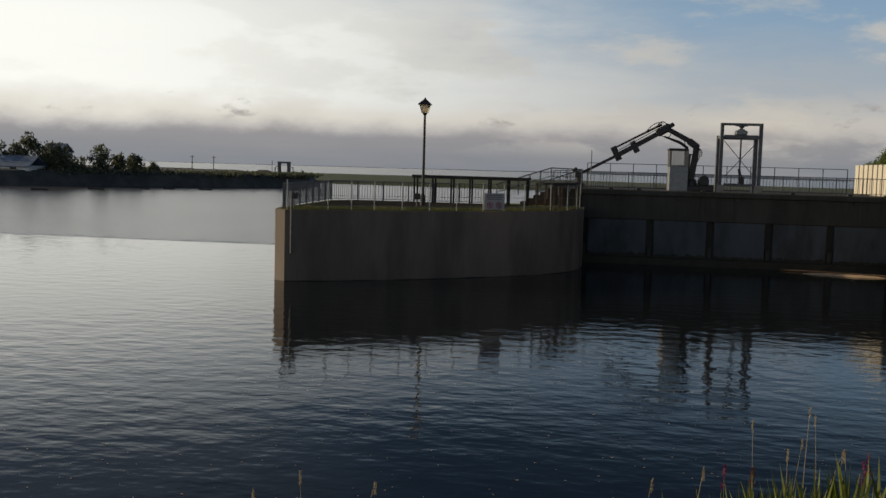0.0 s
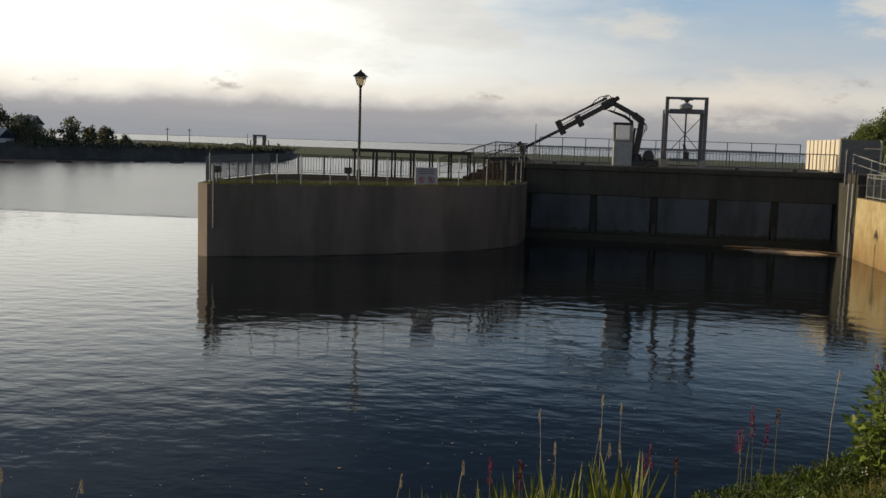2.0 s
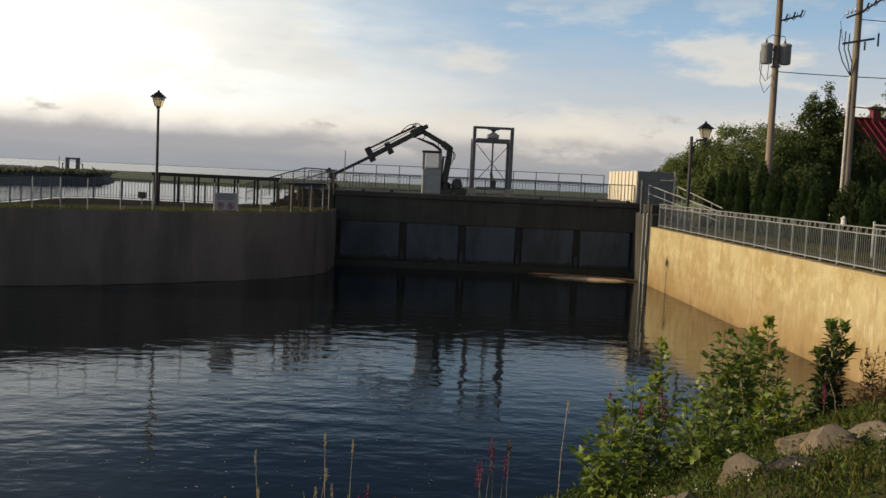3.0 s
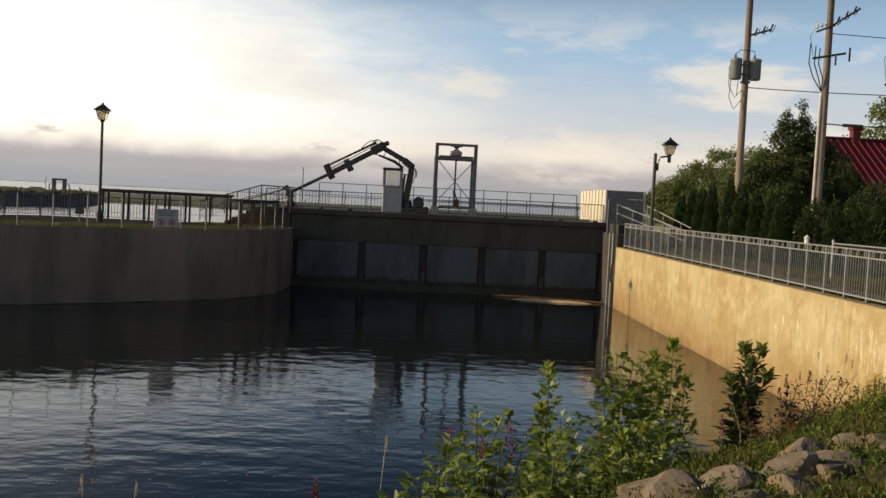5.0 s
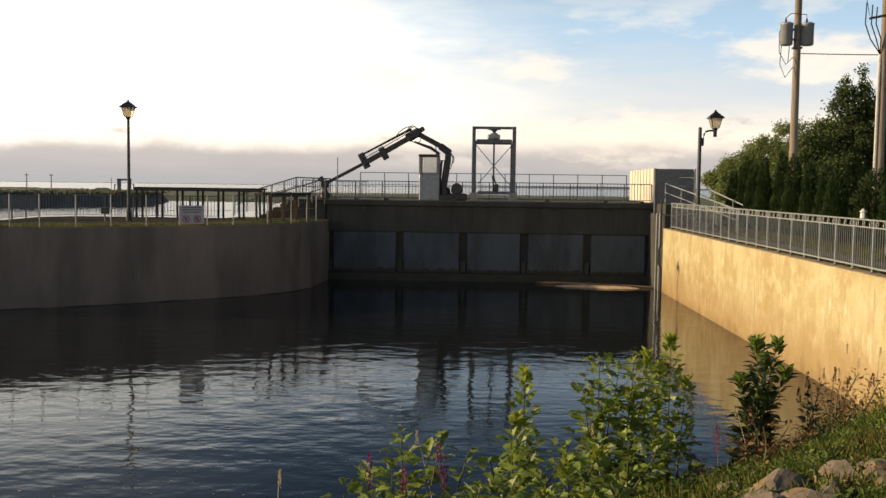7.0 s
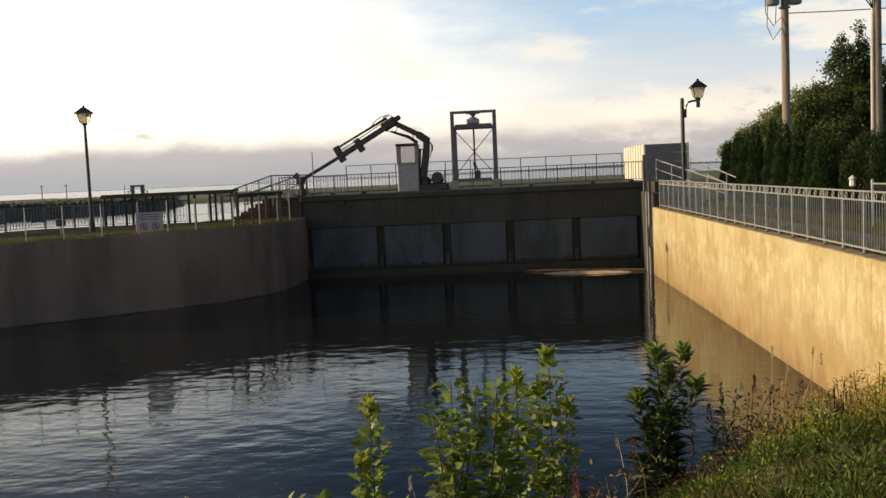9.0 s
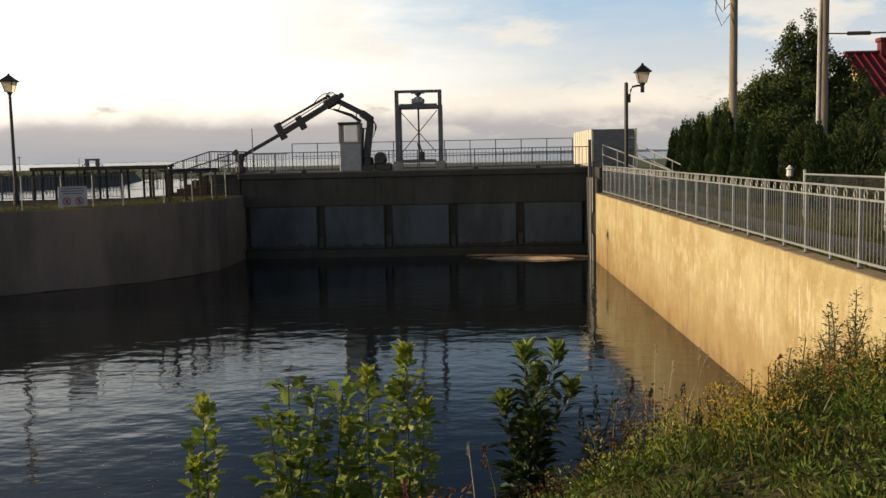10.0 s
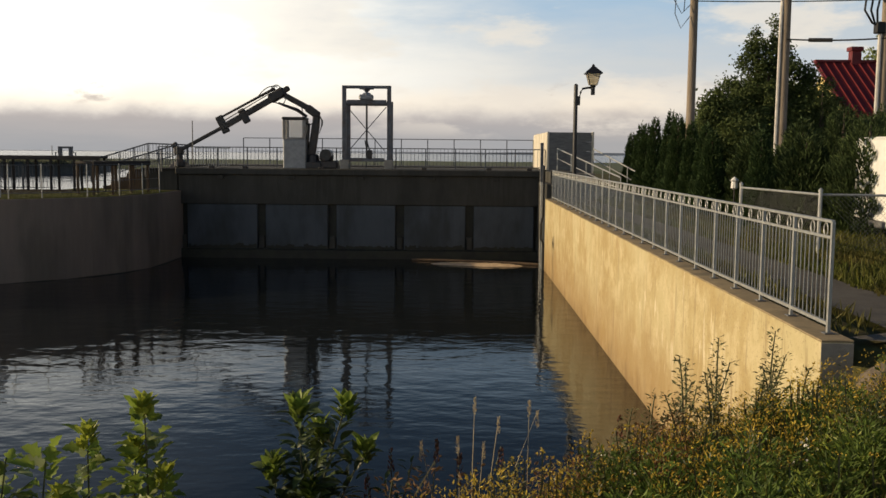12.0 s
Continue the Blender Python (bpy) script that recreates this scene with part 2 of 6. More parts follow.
M = {
    "water": water_material("river_water", 0.0185, 1.6, (0.007, 0.009, 0.010)),
    "water_up": water_material("upstream_water", 0.060, 1.3, (0.085, 0.080, 0.080), 0.22),
    "foam": material("foam", (0.86, 0.66, 0.44), (0.66, 0.46, 0.28), 6.0, 0.9, bump=0.6, bump_scale=40),
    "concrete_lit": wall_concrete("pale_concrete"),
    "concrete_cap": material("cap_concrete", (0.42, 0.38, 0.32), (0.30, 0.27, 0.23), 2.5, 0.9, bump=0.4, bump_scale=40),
    "coping_old": material("dirty_coping", (0.40, 0.31, 0.175), (0.28, 0.215, 0.125), 2.5, 0.9, bump=0.5, bump_scale=30, stain=(0.12, 0.10, 0.065), stain_scale=1.6, stain_amount=0.6),
    "concrete_dark": material("dark_concrete", (0.070, 0.067, 0.058), (0.042, 0.041, 0.035), 0.9, 0.85, bump=0.3, bump_scale=20,
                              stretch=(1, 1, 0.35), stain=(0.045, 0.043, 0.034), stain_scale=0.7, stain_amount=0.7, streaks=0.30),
    "concrete_wall": material("old_wall_concrete", (0.225, 0.184, 0.153), (0.165, 0.136, 0.114), 0.55, 0.85, bump=0.3, bump_scale=20,
                              stretch=(1, 1, 0.3), stain=(0.085, 0.078, 0.060), stain_scale=0.6, stain_amount=0.6, streaks=0.10),
    "panel": material("bay_panel", (0.080, 0.096, 0.116), (0.056, 0.068, 0.082), 0.9, 0.7, bump=0.2, bump_scale=26,
                      stretch=(1, 1, 0.4), stain=(0.036, 0.040, 0.040), stain_scale=0.9, stain_amount=0.6, streaks=0.12),
    "algae": material("algae_and_shade", (0.030, 0.032, 0.020), (0.018, 0.018, 0.014), 2.0, 0.6, bump=0.5, bump_scale=14),
    "steel": material("galvanised_steel", (0.42, 0.43, 0.42), (0.31, 0.32, 0.32), 8.0, 0.45, 0.40, bump=0.05, bump_scale=60),
    "steel_dull": material("weathered_steel", (0.20, 0.205, 0.21), (0.12, 0.12, 0.125), 6.0, 0.6, 0.35, bump=0.1, bump_scale=50),
    "frame": material("grey_painted_steel", (0.17, 0.18, 0.20), (0.11, 0.115, 0.13), 4.0, 0.6, 0.1, bump=0.1, bump_scale=50,
                      stain=(0.14, 0.08, 0.04), stain_scale=3.0, stain_amount=0.4),
    "black": material("black_paint", (0.016, 0.016, 0.017), (0.026, 0.025, 0.025), 6.0, 0.4, 0.0, bump=0.05),
    "crane": material("dark_crane_paint", (0.022, 0.024, 0.028), (0.045, 0.043, 0.042), 5.0, 0.45, 0.1, bump=0.1, bump_scale=40,
                      stain=(0.09, 0.05, 0.03), stain_scale=4.0, stain_amount=0.35),
    "cable": material("black_rubber", (0.012, 0.012, 0.013), None, 8.0, 0.6),
    "cab": material("cab_paint", (0.34, 0.33, 0.31), (0.26, 0.25, 0.24), 3.0, 0.5, bump=0.05, stain=(0.2, 0.15, 0.1), stain_scale=3.5, stain_amount=0.4),
    "plank": material("white_plank", (0.78, 0.72, 0.60), (0.66, 0.60, 0.48), 5.0, 0.75, bump=0.2, bump_scale=40, stretch=(4, 4, 0.6), vary=0.06),
    "board": material("grey_boarding", (0.25, 0.245, 0.235), (0.18, 0.175, 0.168), 3.0, 0.8, bump=0.2, stretch=(1, 1, 4)),
    "timber": material("dark_timber", (0.040, 0.034, 0.030), (0.026, 0.022, 0.020), 5.0, 0.8, bump=0.3, bump_scale=40, stretch=(0.5, 2, 4)),
    "timber_post": material("brown_timber", (0.13, 0.085, 0.050), (0.085, 0.055, 0.034), 5.0, 0.8, bump=0.3, stretch=(4, 4, 0.5)),
    "pole": material("pole_wood", (0.30, 0.245, 0.19), (0.20, 0.16, 0.12), 4.0, 0.9, bump=0.4, bump_scale=50, stretch=(5, 5, 0.3)),
    "conduit": material("pale_conduit", (0.62, 0.60, 0.56), (0.50, 0.48, 0.45), 4.0, 0.5),
    "trafo": material("transformer_grey", (0.33, 0.34, 0.35), (0.25, 0.26, 0.27), 4.0, 0.45, 0.2),
    # light put into the colour: shaded roof slopes darker, dormer and porch brighter
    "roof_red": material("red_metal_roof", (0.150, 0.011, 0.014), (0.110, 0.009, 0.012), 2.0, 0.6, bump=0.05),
    "roof_lit": material("sunlit_red_roof", (0.46, 0.03, 0.02), (0.38, 0.026, 0.018), 2.0, 0.5),
    "yellow": material("yellow_siding", (0.72, 0.58, 0.22), (0.62, 0.50, 0.19), 2.0, 0.7),
    "white": material("white_paint", (0.80, 0.80, 0.78), (0.70, 0.70, 0.68), 2.0, 0.5),
    "glass_dark": material("window_glass", (0.03, 0.035, 0.04), (0.05, 0.055, 0.06), 2.0, 0.08),
    "bark": material("bark", (0.10, 0.075, 0.055), (0.06, 0.045, 0.034), 6.0, 0.9, bump=0.6, stretch=(4, 4, 0.6)),
    "cedar": material("cedar_foliage", (0.055, 0.090, 0.030), (0.032, 0.056, 0.019), 1.6, 0.7, vary=0.35, translucent=0.15, specular=0.2),
    "tree_dark": material("tree_foliage", (0.108, 0.140, 0.044), (0.066, 0.092, 0.030), 0.9, 0.65, vary=0.4, translucent=0.2, specular=0.2),
    "conifer": material("conifer_foliage", (0.064, 0.092, 0.030), (0.038, 0.058, 0.021), 1.2, 0.7, vary=0.4, translucent=0.15, specular=0.2),
    "leaf_tree": material("tree_leaf", (0.25, 0.29, 0.10), (0.17, 0.22, 0.07), 1.0, 0.6, vary=0.3, translucent=0.35, specular=0.3),
    "leaf_bright": material("bright_leaf", (0.25, 0.32, 0.056), (0.155, 0.225, 0.040), 3.0, 0.5, vary=0.5, translucent=0.42),
    "weed_green": material("weed_leaf", (0.125, 0.180, 0.032), (0.080, 0.122, 0.025), 2.0, 0.6, vary=0.45, translucent=0.35, specular=0.3),
    "leaf_pale": material("pale_leaf_underside", (0.36, 0.40, 0.20), (0.26, 0.31, 0.14), 4.0, 0.6, vary=0.3, translucent=0.35),
    "reed": material("reed_blade", (0.28, 0.31, 0.055), (0.17, 0.21, 0.040), 2.0, 0.55, vary=0.4, translucent=0.45),
    "leaf_dark": material("dark_leaf", (0.075, 0.105, 0.032), (0.050, 0.075, 0.024), 6.0, 0.4, vary=0.35, translucent=0.22),
    "leaf_olive": material("olive_leaf", (0.18, 0.185, 0.075), (0.125, 0.13, 0.052), 6.0, 0.6, vary=0.35, translucent=0.25),
    "leaf_young": material("yellow_young_leaf", (0.40, 0.42, 0.060), (0.28, 0.34, 0.05), 6.0, 0.45, vary=0.25, translucent=0.4),
    "dry_leaf": material("dry_leaf", (0.22, 0.115, 0.040), (0.15, 0.085, 0.032), 5.0, 0.7, vary=0.35, translucent=0.25),
    "stem": material("green_stem", (0.11, 0.12, 0.045), (0.085, 0.07, 0.035), 8.0, 0.6),
    "grass": material("grass_blade", (0.112, 0.134, 0.022), (0.150, 0.125, 0.034), 0.5, 0.6, vary=0.45, translucent=0.35, specular=0.3),
    "straw": material("straw", (0.62, 0.53, 0.36), (0.50, 0.41, 0.26), 5.0, 0.8, vary=0.2, translucent=0.3),
    "rust_seed": material("rusty_seed_head", (0.17, 0.065, 0.035), (0.12, 0.045, 0.025), 5.0, 0.8, vary=0.3),
    "gold": material("golden_flower", (0.60, 0.43, 0.05), (0.42, 0.28, 0.04), 5.0, 0.7, vary=0.25, translucent=0.3),
    "pink": material("magenta_flower", (0.36, 0.035, 0.17), (0.24, 0.025, 0.11), 5.0, 0.7, vary=0.3, translucent=0.3),
    "white_flower": material("white_flower", (0.75, 0.72, 0.66), (0.6, 0.58, 0.5), 5.0, 0.7),
    "rock": material("shore_rock", (0.23, 0.185, 0.135), (0.12, 0.100, 0.080), 2.6, 0.9, bump=0.8, bump_scale=16, stain=(0.38, 0.24, 0.10), stain_scale=1.8, stain_amount=0.5),
    "soil": material("grassy_ground", (0.075, 0.085, 0.028), (0.115, 0.100, 0.050), 1.2, 0.95, bump=0.7, bump_scale=14, stain=(0.10, 0.085, 0.05), stain_scale=0.5, stain_amount=0.5, specular=0.1),
    "soil_dark": material("bare_soil", (0.036, 0.027, 0.020), (0.026, 0.020, 0.015), 1.5, 0.95, bump=0.5, bump_scale=12, stain=(0.07, 0.07, 0.03), stain_scale=0.6, stain_amount=0.4, specular=0.05),
    "lawn": material("platform_lawn", (0.17, 0.17, 0.036), (0.11, 0.13, 0.028), 1.5, 0.95, bump=0.6, bump_scale=20, stain=(0.09, 0.07, 0.045), stain_scale=0.35, stain_amount=0.8, specular=0.05),
    "path": material("gravel_path", (0.135, 0.120, 0.098), (0.090, 0.080, 0.066), 3.0, 0.95, bump=0.6, bump_scale=45),
    "far_green": material("marsh_green", (0.085, 0.110, 0.042), (0.065, 0.085, 0.036), 0.08, 0.95),
    "far_bank": material("far_bank", (0.115, 0.115, 0.105), (0.070, 0.070, 0.062), 0.35, 0.95, bump=0.5, bump_scale=2.0),
    # far leaves paled: the haze of distance is mixed into their colour
    "far_brush_hazed": material("far_brush_hazed", (0.22, 0.23, 0.15), (0.16, 0.17, 0.11), 0.4, 0.8, vary=0.35, translucent=0.4, specular=0.2),
    # blue-grey haze is put into the colour of the hills
    "hill": material("hazy_hills", (0.22, 0.26, 0.32), (0.18, 0.22, 0.28), 0.01, 1.0),
    "sign": material("sign_face", (0.46, 0.45, 0.46), (0.40, 0.39, 0.40), 3.0, 0.5),
    "sign_ink": material("sign_print", (0.12, 0.12, 0.15), None, 3.0, 0.6),
    "sign_red": material("sign_red", (0.40, 0.05, 0.06), None, 3.0, 0.6),
    "roof_far": material("far_blue_roof", (0.20, 0.25, 0.34), (0.15, 0.19, 0.27), 1.0, 0.6),
    "tyre": material("tyre", (0.02, 0.02, 0.02), None, 5.0, 0.9),
    "brass": material("crane_grab_metal", (0.34, 0.30, 0.26), (0.22, 0.17, 0.13), 5.0, 0.5, 0.4),
}


def glass(name, tint, rough=0.05):
    m = bpy.data.materials.new(name)
    m.use_nodes = True
    b = m.node_tree.nodes["Principled BSDF"]
    b.inputs["Base Color"].default_value = (*tint, 1)
    b.inputs["Roughness"].default_value = rough
    b.inputs["Transmission Weight"].default_value = 0.9
    b.inputs["IOR"].default_value = 1.3
    return m


# clear lantern glass drawn translucent; its warm tint stands in for sunlight
M["lamp_glass"] = material("sun_tinted_glass", (0.92, 0.86, 0.72), (0.85, 0.78, 0.62), 6.0, 0.2, translucent=0.7)
M["cab_glass"] = glass("cab_glass", (0.85, 0.84, 0.80), 0.05)


# ---- mesh building ----
class Shape:
    """Collects vertices and faces of one mesh."""

    def __init__(self):
        self.v, self.f = [], []

    def add(self, vs, fs):
        k = len(self.v)
        self.v += [tuple(p) for p in vs]
        self.f += [tuple(i + k for i in f) for f in fs]
        return self

    def box(self, x0, y0, z0, x1, y1, z1, c=0.0, m=None):
        """A box between two corners with chamfered edges."""
        b = bmesh.new()
        bmesh.ops.create_cube(b, size=1.0)
        for p in b.verts:
            p.co = Vector(((x0 + x1) / 2 + p.co.x * (x1 - x0), (y0 + y1) / 2 + p.co.y * (y1 - y0), (z0 + z1) / 2 + p.co.z * (z1 - z0)))
        if c:
            bmesh.ops.bevel(b, geom=b.edges[:], offset=c, segments=1, affect="EDGES")
        if m is not None:
            bmesh.ops.transform(b, matrix=m, verts=b.verts[:])
        b.verts.index_update()
        self.add([p.co for p in b.verts], [[q.index for q in f.verts] for f in b.faces])
        b.free()
        return self

    def tube(self, pts, r, n=8, caps=True):
        """A round bar along points; r is one radius or one for each point."""
        pts = [Vector(p) for p in pts]
        rs = r if isinstance(r, (list, tuple)) else [r] * len(pts)
        vs, fs = [], []
        for i, p in enumerate(pts):
            t = (pts[min(i + 1, len(pts) - 1)] - pts[max(i - 1, 0)]).normalized()
            a = t.cross(Vector((0, 0, 1)) if abs(t.z) < 0.95 else Vector((1, 0, 0))).normalized()
            b = t.cross(a)
            for k in range(n):
                ang = 2 * math.pi * k / n
                vs.append(p + (a * math.cos(ang) + b * math.sin(ang)) * rs[i])
        for i in range(len(pts) - 1):
            for k in range(n):
                fs.append((i * n + k, i * n + (k + 1) % n, (i + 1) * n + (k + 1) % n, (i + 1) * n + k))
        if caps:
            fs.append(tuple(range(n))), fs.append(tuple((len(pts) - 1) * n + k for k in reversed(range(n))))
        return self.add(vs, fs)

    def beam(self, p, q, w, h, c=0.0, up=(0, 0, 1)):
        """A square bar from p to q, w across and h along up."""
        p, q = Vector(p), Vector(q)
        t = (q - p).normalized()
        a = t.cross(Vector(up)).normalized()
        b = a.cross(t)
        m = Matrix((a, t, b)).transposed().to_4x4()
        m.translation = (p + q) / 2
        return self.box(-w / 2, -(q - p).length / 2, -h / 2, w / 2, (q - p).length / 2, h / 2, c, m)

    def lathe(self, x, y, profile, n=12):
        """Turned about the upright through (x, y): a profile of (radius, z)."""
        vs = [(x + r * math.cos(2 * math.pi * k / n), y + r * math.sin(2 * math.pi * k / n), z) for r, z in profile for k in range(n)]
        fs = [(i * n + k, i * n + (k + 1) % n, (i + 1) * n + (k + 1) % n, (i + 1) * n + k) for i in range(len(profile) - 1) for k in range(n)]
        fs += [tuple(reversed(range(n))), tuple((len(profile) - 1) * n + k for k in range(n))]
        return self.add(vs, fs)

    def prism(self, poly, z0, z1):
        """An upright prism over a plan outline."""
        n = len(poly)
        vs = [(x, y, z0) for x, y in poly] + [(x, y, z1) for x, y in poly]
        fs = [(k, (k + 1) % n, n + (k + 1) % n, n + k) for k in range(n)]
        return self.add(vs, fs + [tuple(reversed(range(n))), tuple(range(n, 2 * n))])

    def mesh(self, name, mat, smooth=False):
        me = bpy.data.meshes.new(name)
        me.from_pydata(self.v, [], self.f)
        me.materials.append(mat)
        if smooth:
            me.polygons.foreach_set("use_smooth", [True] * len(me.polygons))
        me.update()
        return me


def part(name, shape, mat, parent, label="", smooth=False):
    ob = new(name, shape if isinstance(shape, bpy.types.Mesh) else shape.mesh(name, mat, smooth))
    ob.parent = parent
    if label:
        ob["label"] = label
    return ob


def thing(name, label, category, at=(0, 0, 0), group="", kind=""):
    ob = new(name)
    ob.location = at
    ob.empty_display_size = 0.2
    return tagged(ob, label, category, group, kind)


def solo(name, shape, mat, label, category, group="", kind="", smooth=False):
    ob = new(name, shape.mesh(name, mat, smooth))
    return tagged(ob, label, category, group, kind)


def smoothstep(a, b, v):
    k = min(1.0, max(0.0, (v - a) / (b - a)))
    return k * k * (3 - 2 * k)


# ---- water and ground ----
WEIR_Y, UP_Z = 7.0, 0.03
wt = Shape()
wt.add([(-3000, -400, 0), (3000, -400, 0), (3000, WEIR_Y - 0.7, 0), (-3000, WEIR_Y - 0.7, 0)], [(0, 1, 2, 3)])
solo("water", wt, M["water"], "dark rippled river water below the dam", "water", kind="structure")
wu = Shape()
wu.add([(-3000, WEIR_Y - 0.7, -0.02), (3000, WEIR_Y - 0.7, -0.02), (3000, WEIR_Y - 0.15, UP_Z - 0.02), (-3000, WEIR_Y - 0.15, UP_Z - 0.02),
        (3000, WEIR_Y + 0.3, UP_Z), (-3000, WEIR_Y + 0.3, UP_Z), (3000, 4600, UP_Z), (-3000, 4600, UP_Z)],
       [(0, 1, 2, 3), (3, 2, 4, 5), (5, 4, 6, 7)])
solo("water_upstream", wu, M["water_up"], "calm grey river water above a low weir", "water", kind="structure")

SHORE = [(0.6, -22.4), (-1.2, -25.2), (-3.0, -28.0), (-5.4, -30.0), (-8.4, -31.9), (-11.0, -34.4), (-13.2, -37.2), (-15.2, -38.9), (-18.0, -40.8), (-30.0, -46.5), (-90.0, -72.0)]


def shore_distance(x, y):
    """Distance from the shoreline, positive on land."""
    best, sign = 1e9, 1
    for (ax, ay), (bx, by) in zip(SHORE, SHORE[1:]):
        ux, uy = bx - ax, by - ay
        k = max(0.0, min(1.0, ((x - ax) * ux + (y - ay) * uy) / (ux * ux + uy * uy)))
        qx, qy = ax + k * ux, ay + k * uy
        dd = math.hypot(x - qx, y - qy)
        if dd < best:
            best, sign = dd, 1 if ux * (y - ay) - uy * (x - ax) > 0 else -1
    return best * sign


def wall_x(y):
    """The water face of the canal wall at y."""
    return 0.0 + 0.10 * min(0.0, y) / 29.8


WALL_END, WALL_TOP, WALL_W = -29.85, 2.95, 0.32


def ground_z(x, y):
    if y > WALL_END and x > 0.1:
        return 2.83 + 0.02 * noise.noise(Vector((x * 0.3, y * 0.3, 0)))
    s = shore_distance(x, y)
    top = 3.10 + 0.10 * smoothstep(-34, -48, y)
    if s < 0:
        return max(-2.0, 0.5 * s)
    ramp = 2.83 - 0.30 * (WALL_END - y) - 0.5 * (1 - smoothstep(0.15, 0.5, x))
    z = top * (1 - math.exp(-(s / (3.3 + 0.6 * smoothstep(-3.5, -6.0, x))) ** 1.6)) + 0.12 * math.exp(-(x * x / 5 + (y + 31) ** 2 / 3))
    z = max(z, ramp) if x > 0.12 else z
    return z + (0.10 * noise.noise(Vector((x * 0.55, y * 0.55, 0.3))) + 0.05 * noise.noise(Vector((x * 1.7, y * 1.7, 3.3)))) * min(1.0, s)


gx = [-400, -200, -120, -90] + list(np.arange(-70, -24, 3.0)) + list(np.arange(-24, -0.6, 0.45)) + [-0.5, -0.2, 0.02, 0.16, 0.5] + list(np.arange(1, 12, 0.8)) + [14, 18, 24, 32, 45, 70, 120, 250, 600]
gy = [-500, -250, -140, -95, -75] + list(np.arange(-66, -51, 2.5)) + list(np.arange(-51, -30.2, 0.45)) + [-30.1, -29.9, -29.8, -29.3] + list(np.arange(-28.8, -18, 0.45)) + [-16, -12, -8, -4, 0, 6, 14, 24, 40, 58]
gs = Shape()
gs.v = [(float(x), float(y), ground_z(float(x), float(y))) for y in gy for x in gx]
nx = len(gx)
gs.f = [(j * nx + i, j * nx + i + 1, (j + 1) * nx + i + 1, (j + 1) * nx + i) for j in range(len(gy) - 1) for i in range(nx - 1)]
solo("ground", gs, M["soil"], "grassy river bank sloping to the water", "ground", kind="structure", smooth=True)

pth = Shape()
pth.add([(1.0, -29.2, 2.90), (2.1, -29.6, 2.90), (2.0, -10, 2.90), (2.0, 4, 2.90), (1.0, 4, 2.90), (1.0, -10, 2.90)], [(0, 1, 2, 5), (5, 2, 3, 4)])
pth.add([(0.35, -29.4, 2.895), (9.0, -38.0, 3.16), (12.0, -36.0, 3.14), (2.9, -28.0, 2.895)], [(0, 1, 2, 3)])
solo("path", pth, M["path"], "grey gravel footpath behind the railing", "path", kind="structure")

# far land: the left bank, the spit with the old gate, the marsh beyond and the distant hills
far = Shape()


def land(outline, z, skirt, seed):
    """A low land with a ragged sloping edge."""
    rnd = random.Random(seed)
    fine = []
    for (ax, ay), (bx, by) in zip(outline, outline[1:] + outline[:1]):
        k = max(1, int(math.hypot(bx - ax, by - ay) / 6))
        fine += [(ax + (bx - ax) * i / k, ay + (by - ay) * i / k) for i in range(k)]
    cx, cy = sum(p[0] for p in fine) / len(fine), sum(p[1] for p in fine) / len(fine)
    n = len(fine)
    vs = [(x, y, -0.3) for x, y in fine]
    for x, y in fine:
        r = math.hypot(cx - x, cy - y) or 1
        vs.append((x + (cx - x) / r * skirt, y + (cy - y) / r * skirt, z + rnd.uniform(-0.12, 0.12) * z))
    return vs, [(i, (i + 1) % n, n + (i + 1) % n, n + i) for i in range(n)] + [tuple(range(n, 2 * n))]


def beyond(x, y):
    """A place on the far bank, set out from the middle of the walk."""
    return -11 + (x + 11) * 1.07, -45 + (y + 45) * 1.07


b1 = Shape()
b1.add(*land([beyond(*p) for p in [(-400, 20), (-300, 40), (-150, 68), (-104, 91), (-95, 103), (-86, 114), (-77, 123), (-72.5, 137), (-72, 148), (-78, 172), (-140, 230), (-400, 230)]], 2.6, 2.5, 1))
solo("far_bank", b1, M["far_bank"], "dark stony far bank across the river", "bank", kind="structure")
b3 = Shape()
b3.add(*land([(-300, 250), (-150, 215), (-60, 196), (40, 190), (160, 200), (400, 260), (400, 440), (-300, 440)], 0.75, 8.0, 3))
b4 = Shape()
b4.add(*land([(16, 50), (30, 96), (36, 140), (120, 165), (330, 150), (640, 58), (640, 40)], 2.6, 3.0, 4))
solo("east_land", b4, M["far_green"], "low green land beyond the garden", "land", kind="structure")
solo("marsh", b3, M["far_green"], "flat green marsh beyond the river", "marsh", kind="structure")
hl = Shape()
hx = np.linspace(-4300, 4300, 260)
hz = [2 + 20 * (0.5 + 0.5 * noise.noise(Vector((float(x) * 0.0011, 0.4, 0)))) * smoothstep(-900, 1100, float(x)) + 1.5 * noise.noise(Vector((float(x) * 0.006, 2.2, 0))) for x in hx]
hl.v = [(float(x), 4300, -1) for x in hx] + [(float(x), 4330, z) for x, z in zip(hx, hz)] + [(float(x), 4560, -1) for x in hx]
k = len(hx)
hl.f = [(i, i + 1, k + i + 1, k + i) for i in range(k - 1)] + [(k + i, k + i + 1, 2 * k + i + 1, 2 * k + i) for i in range(k - 1)]
solo("distant_hills", hl, M["hill"], "low hills along the far shore, painted in blue-grey haze", "hills", kind="structure")

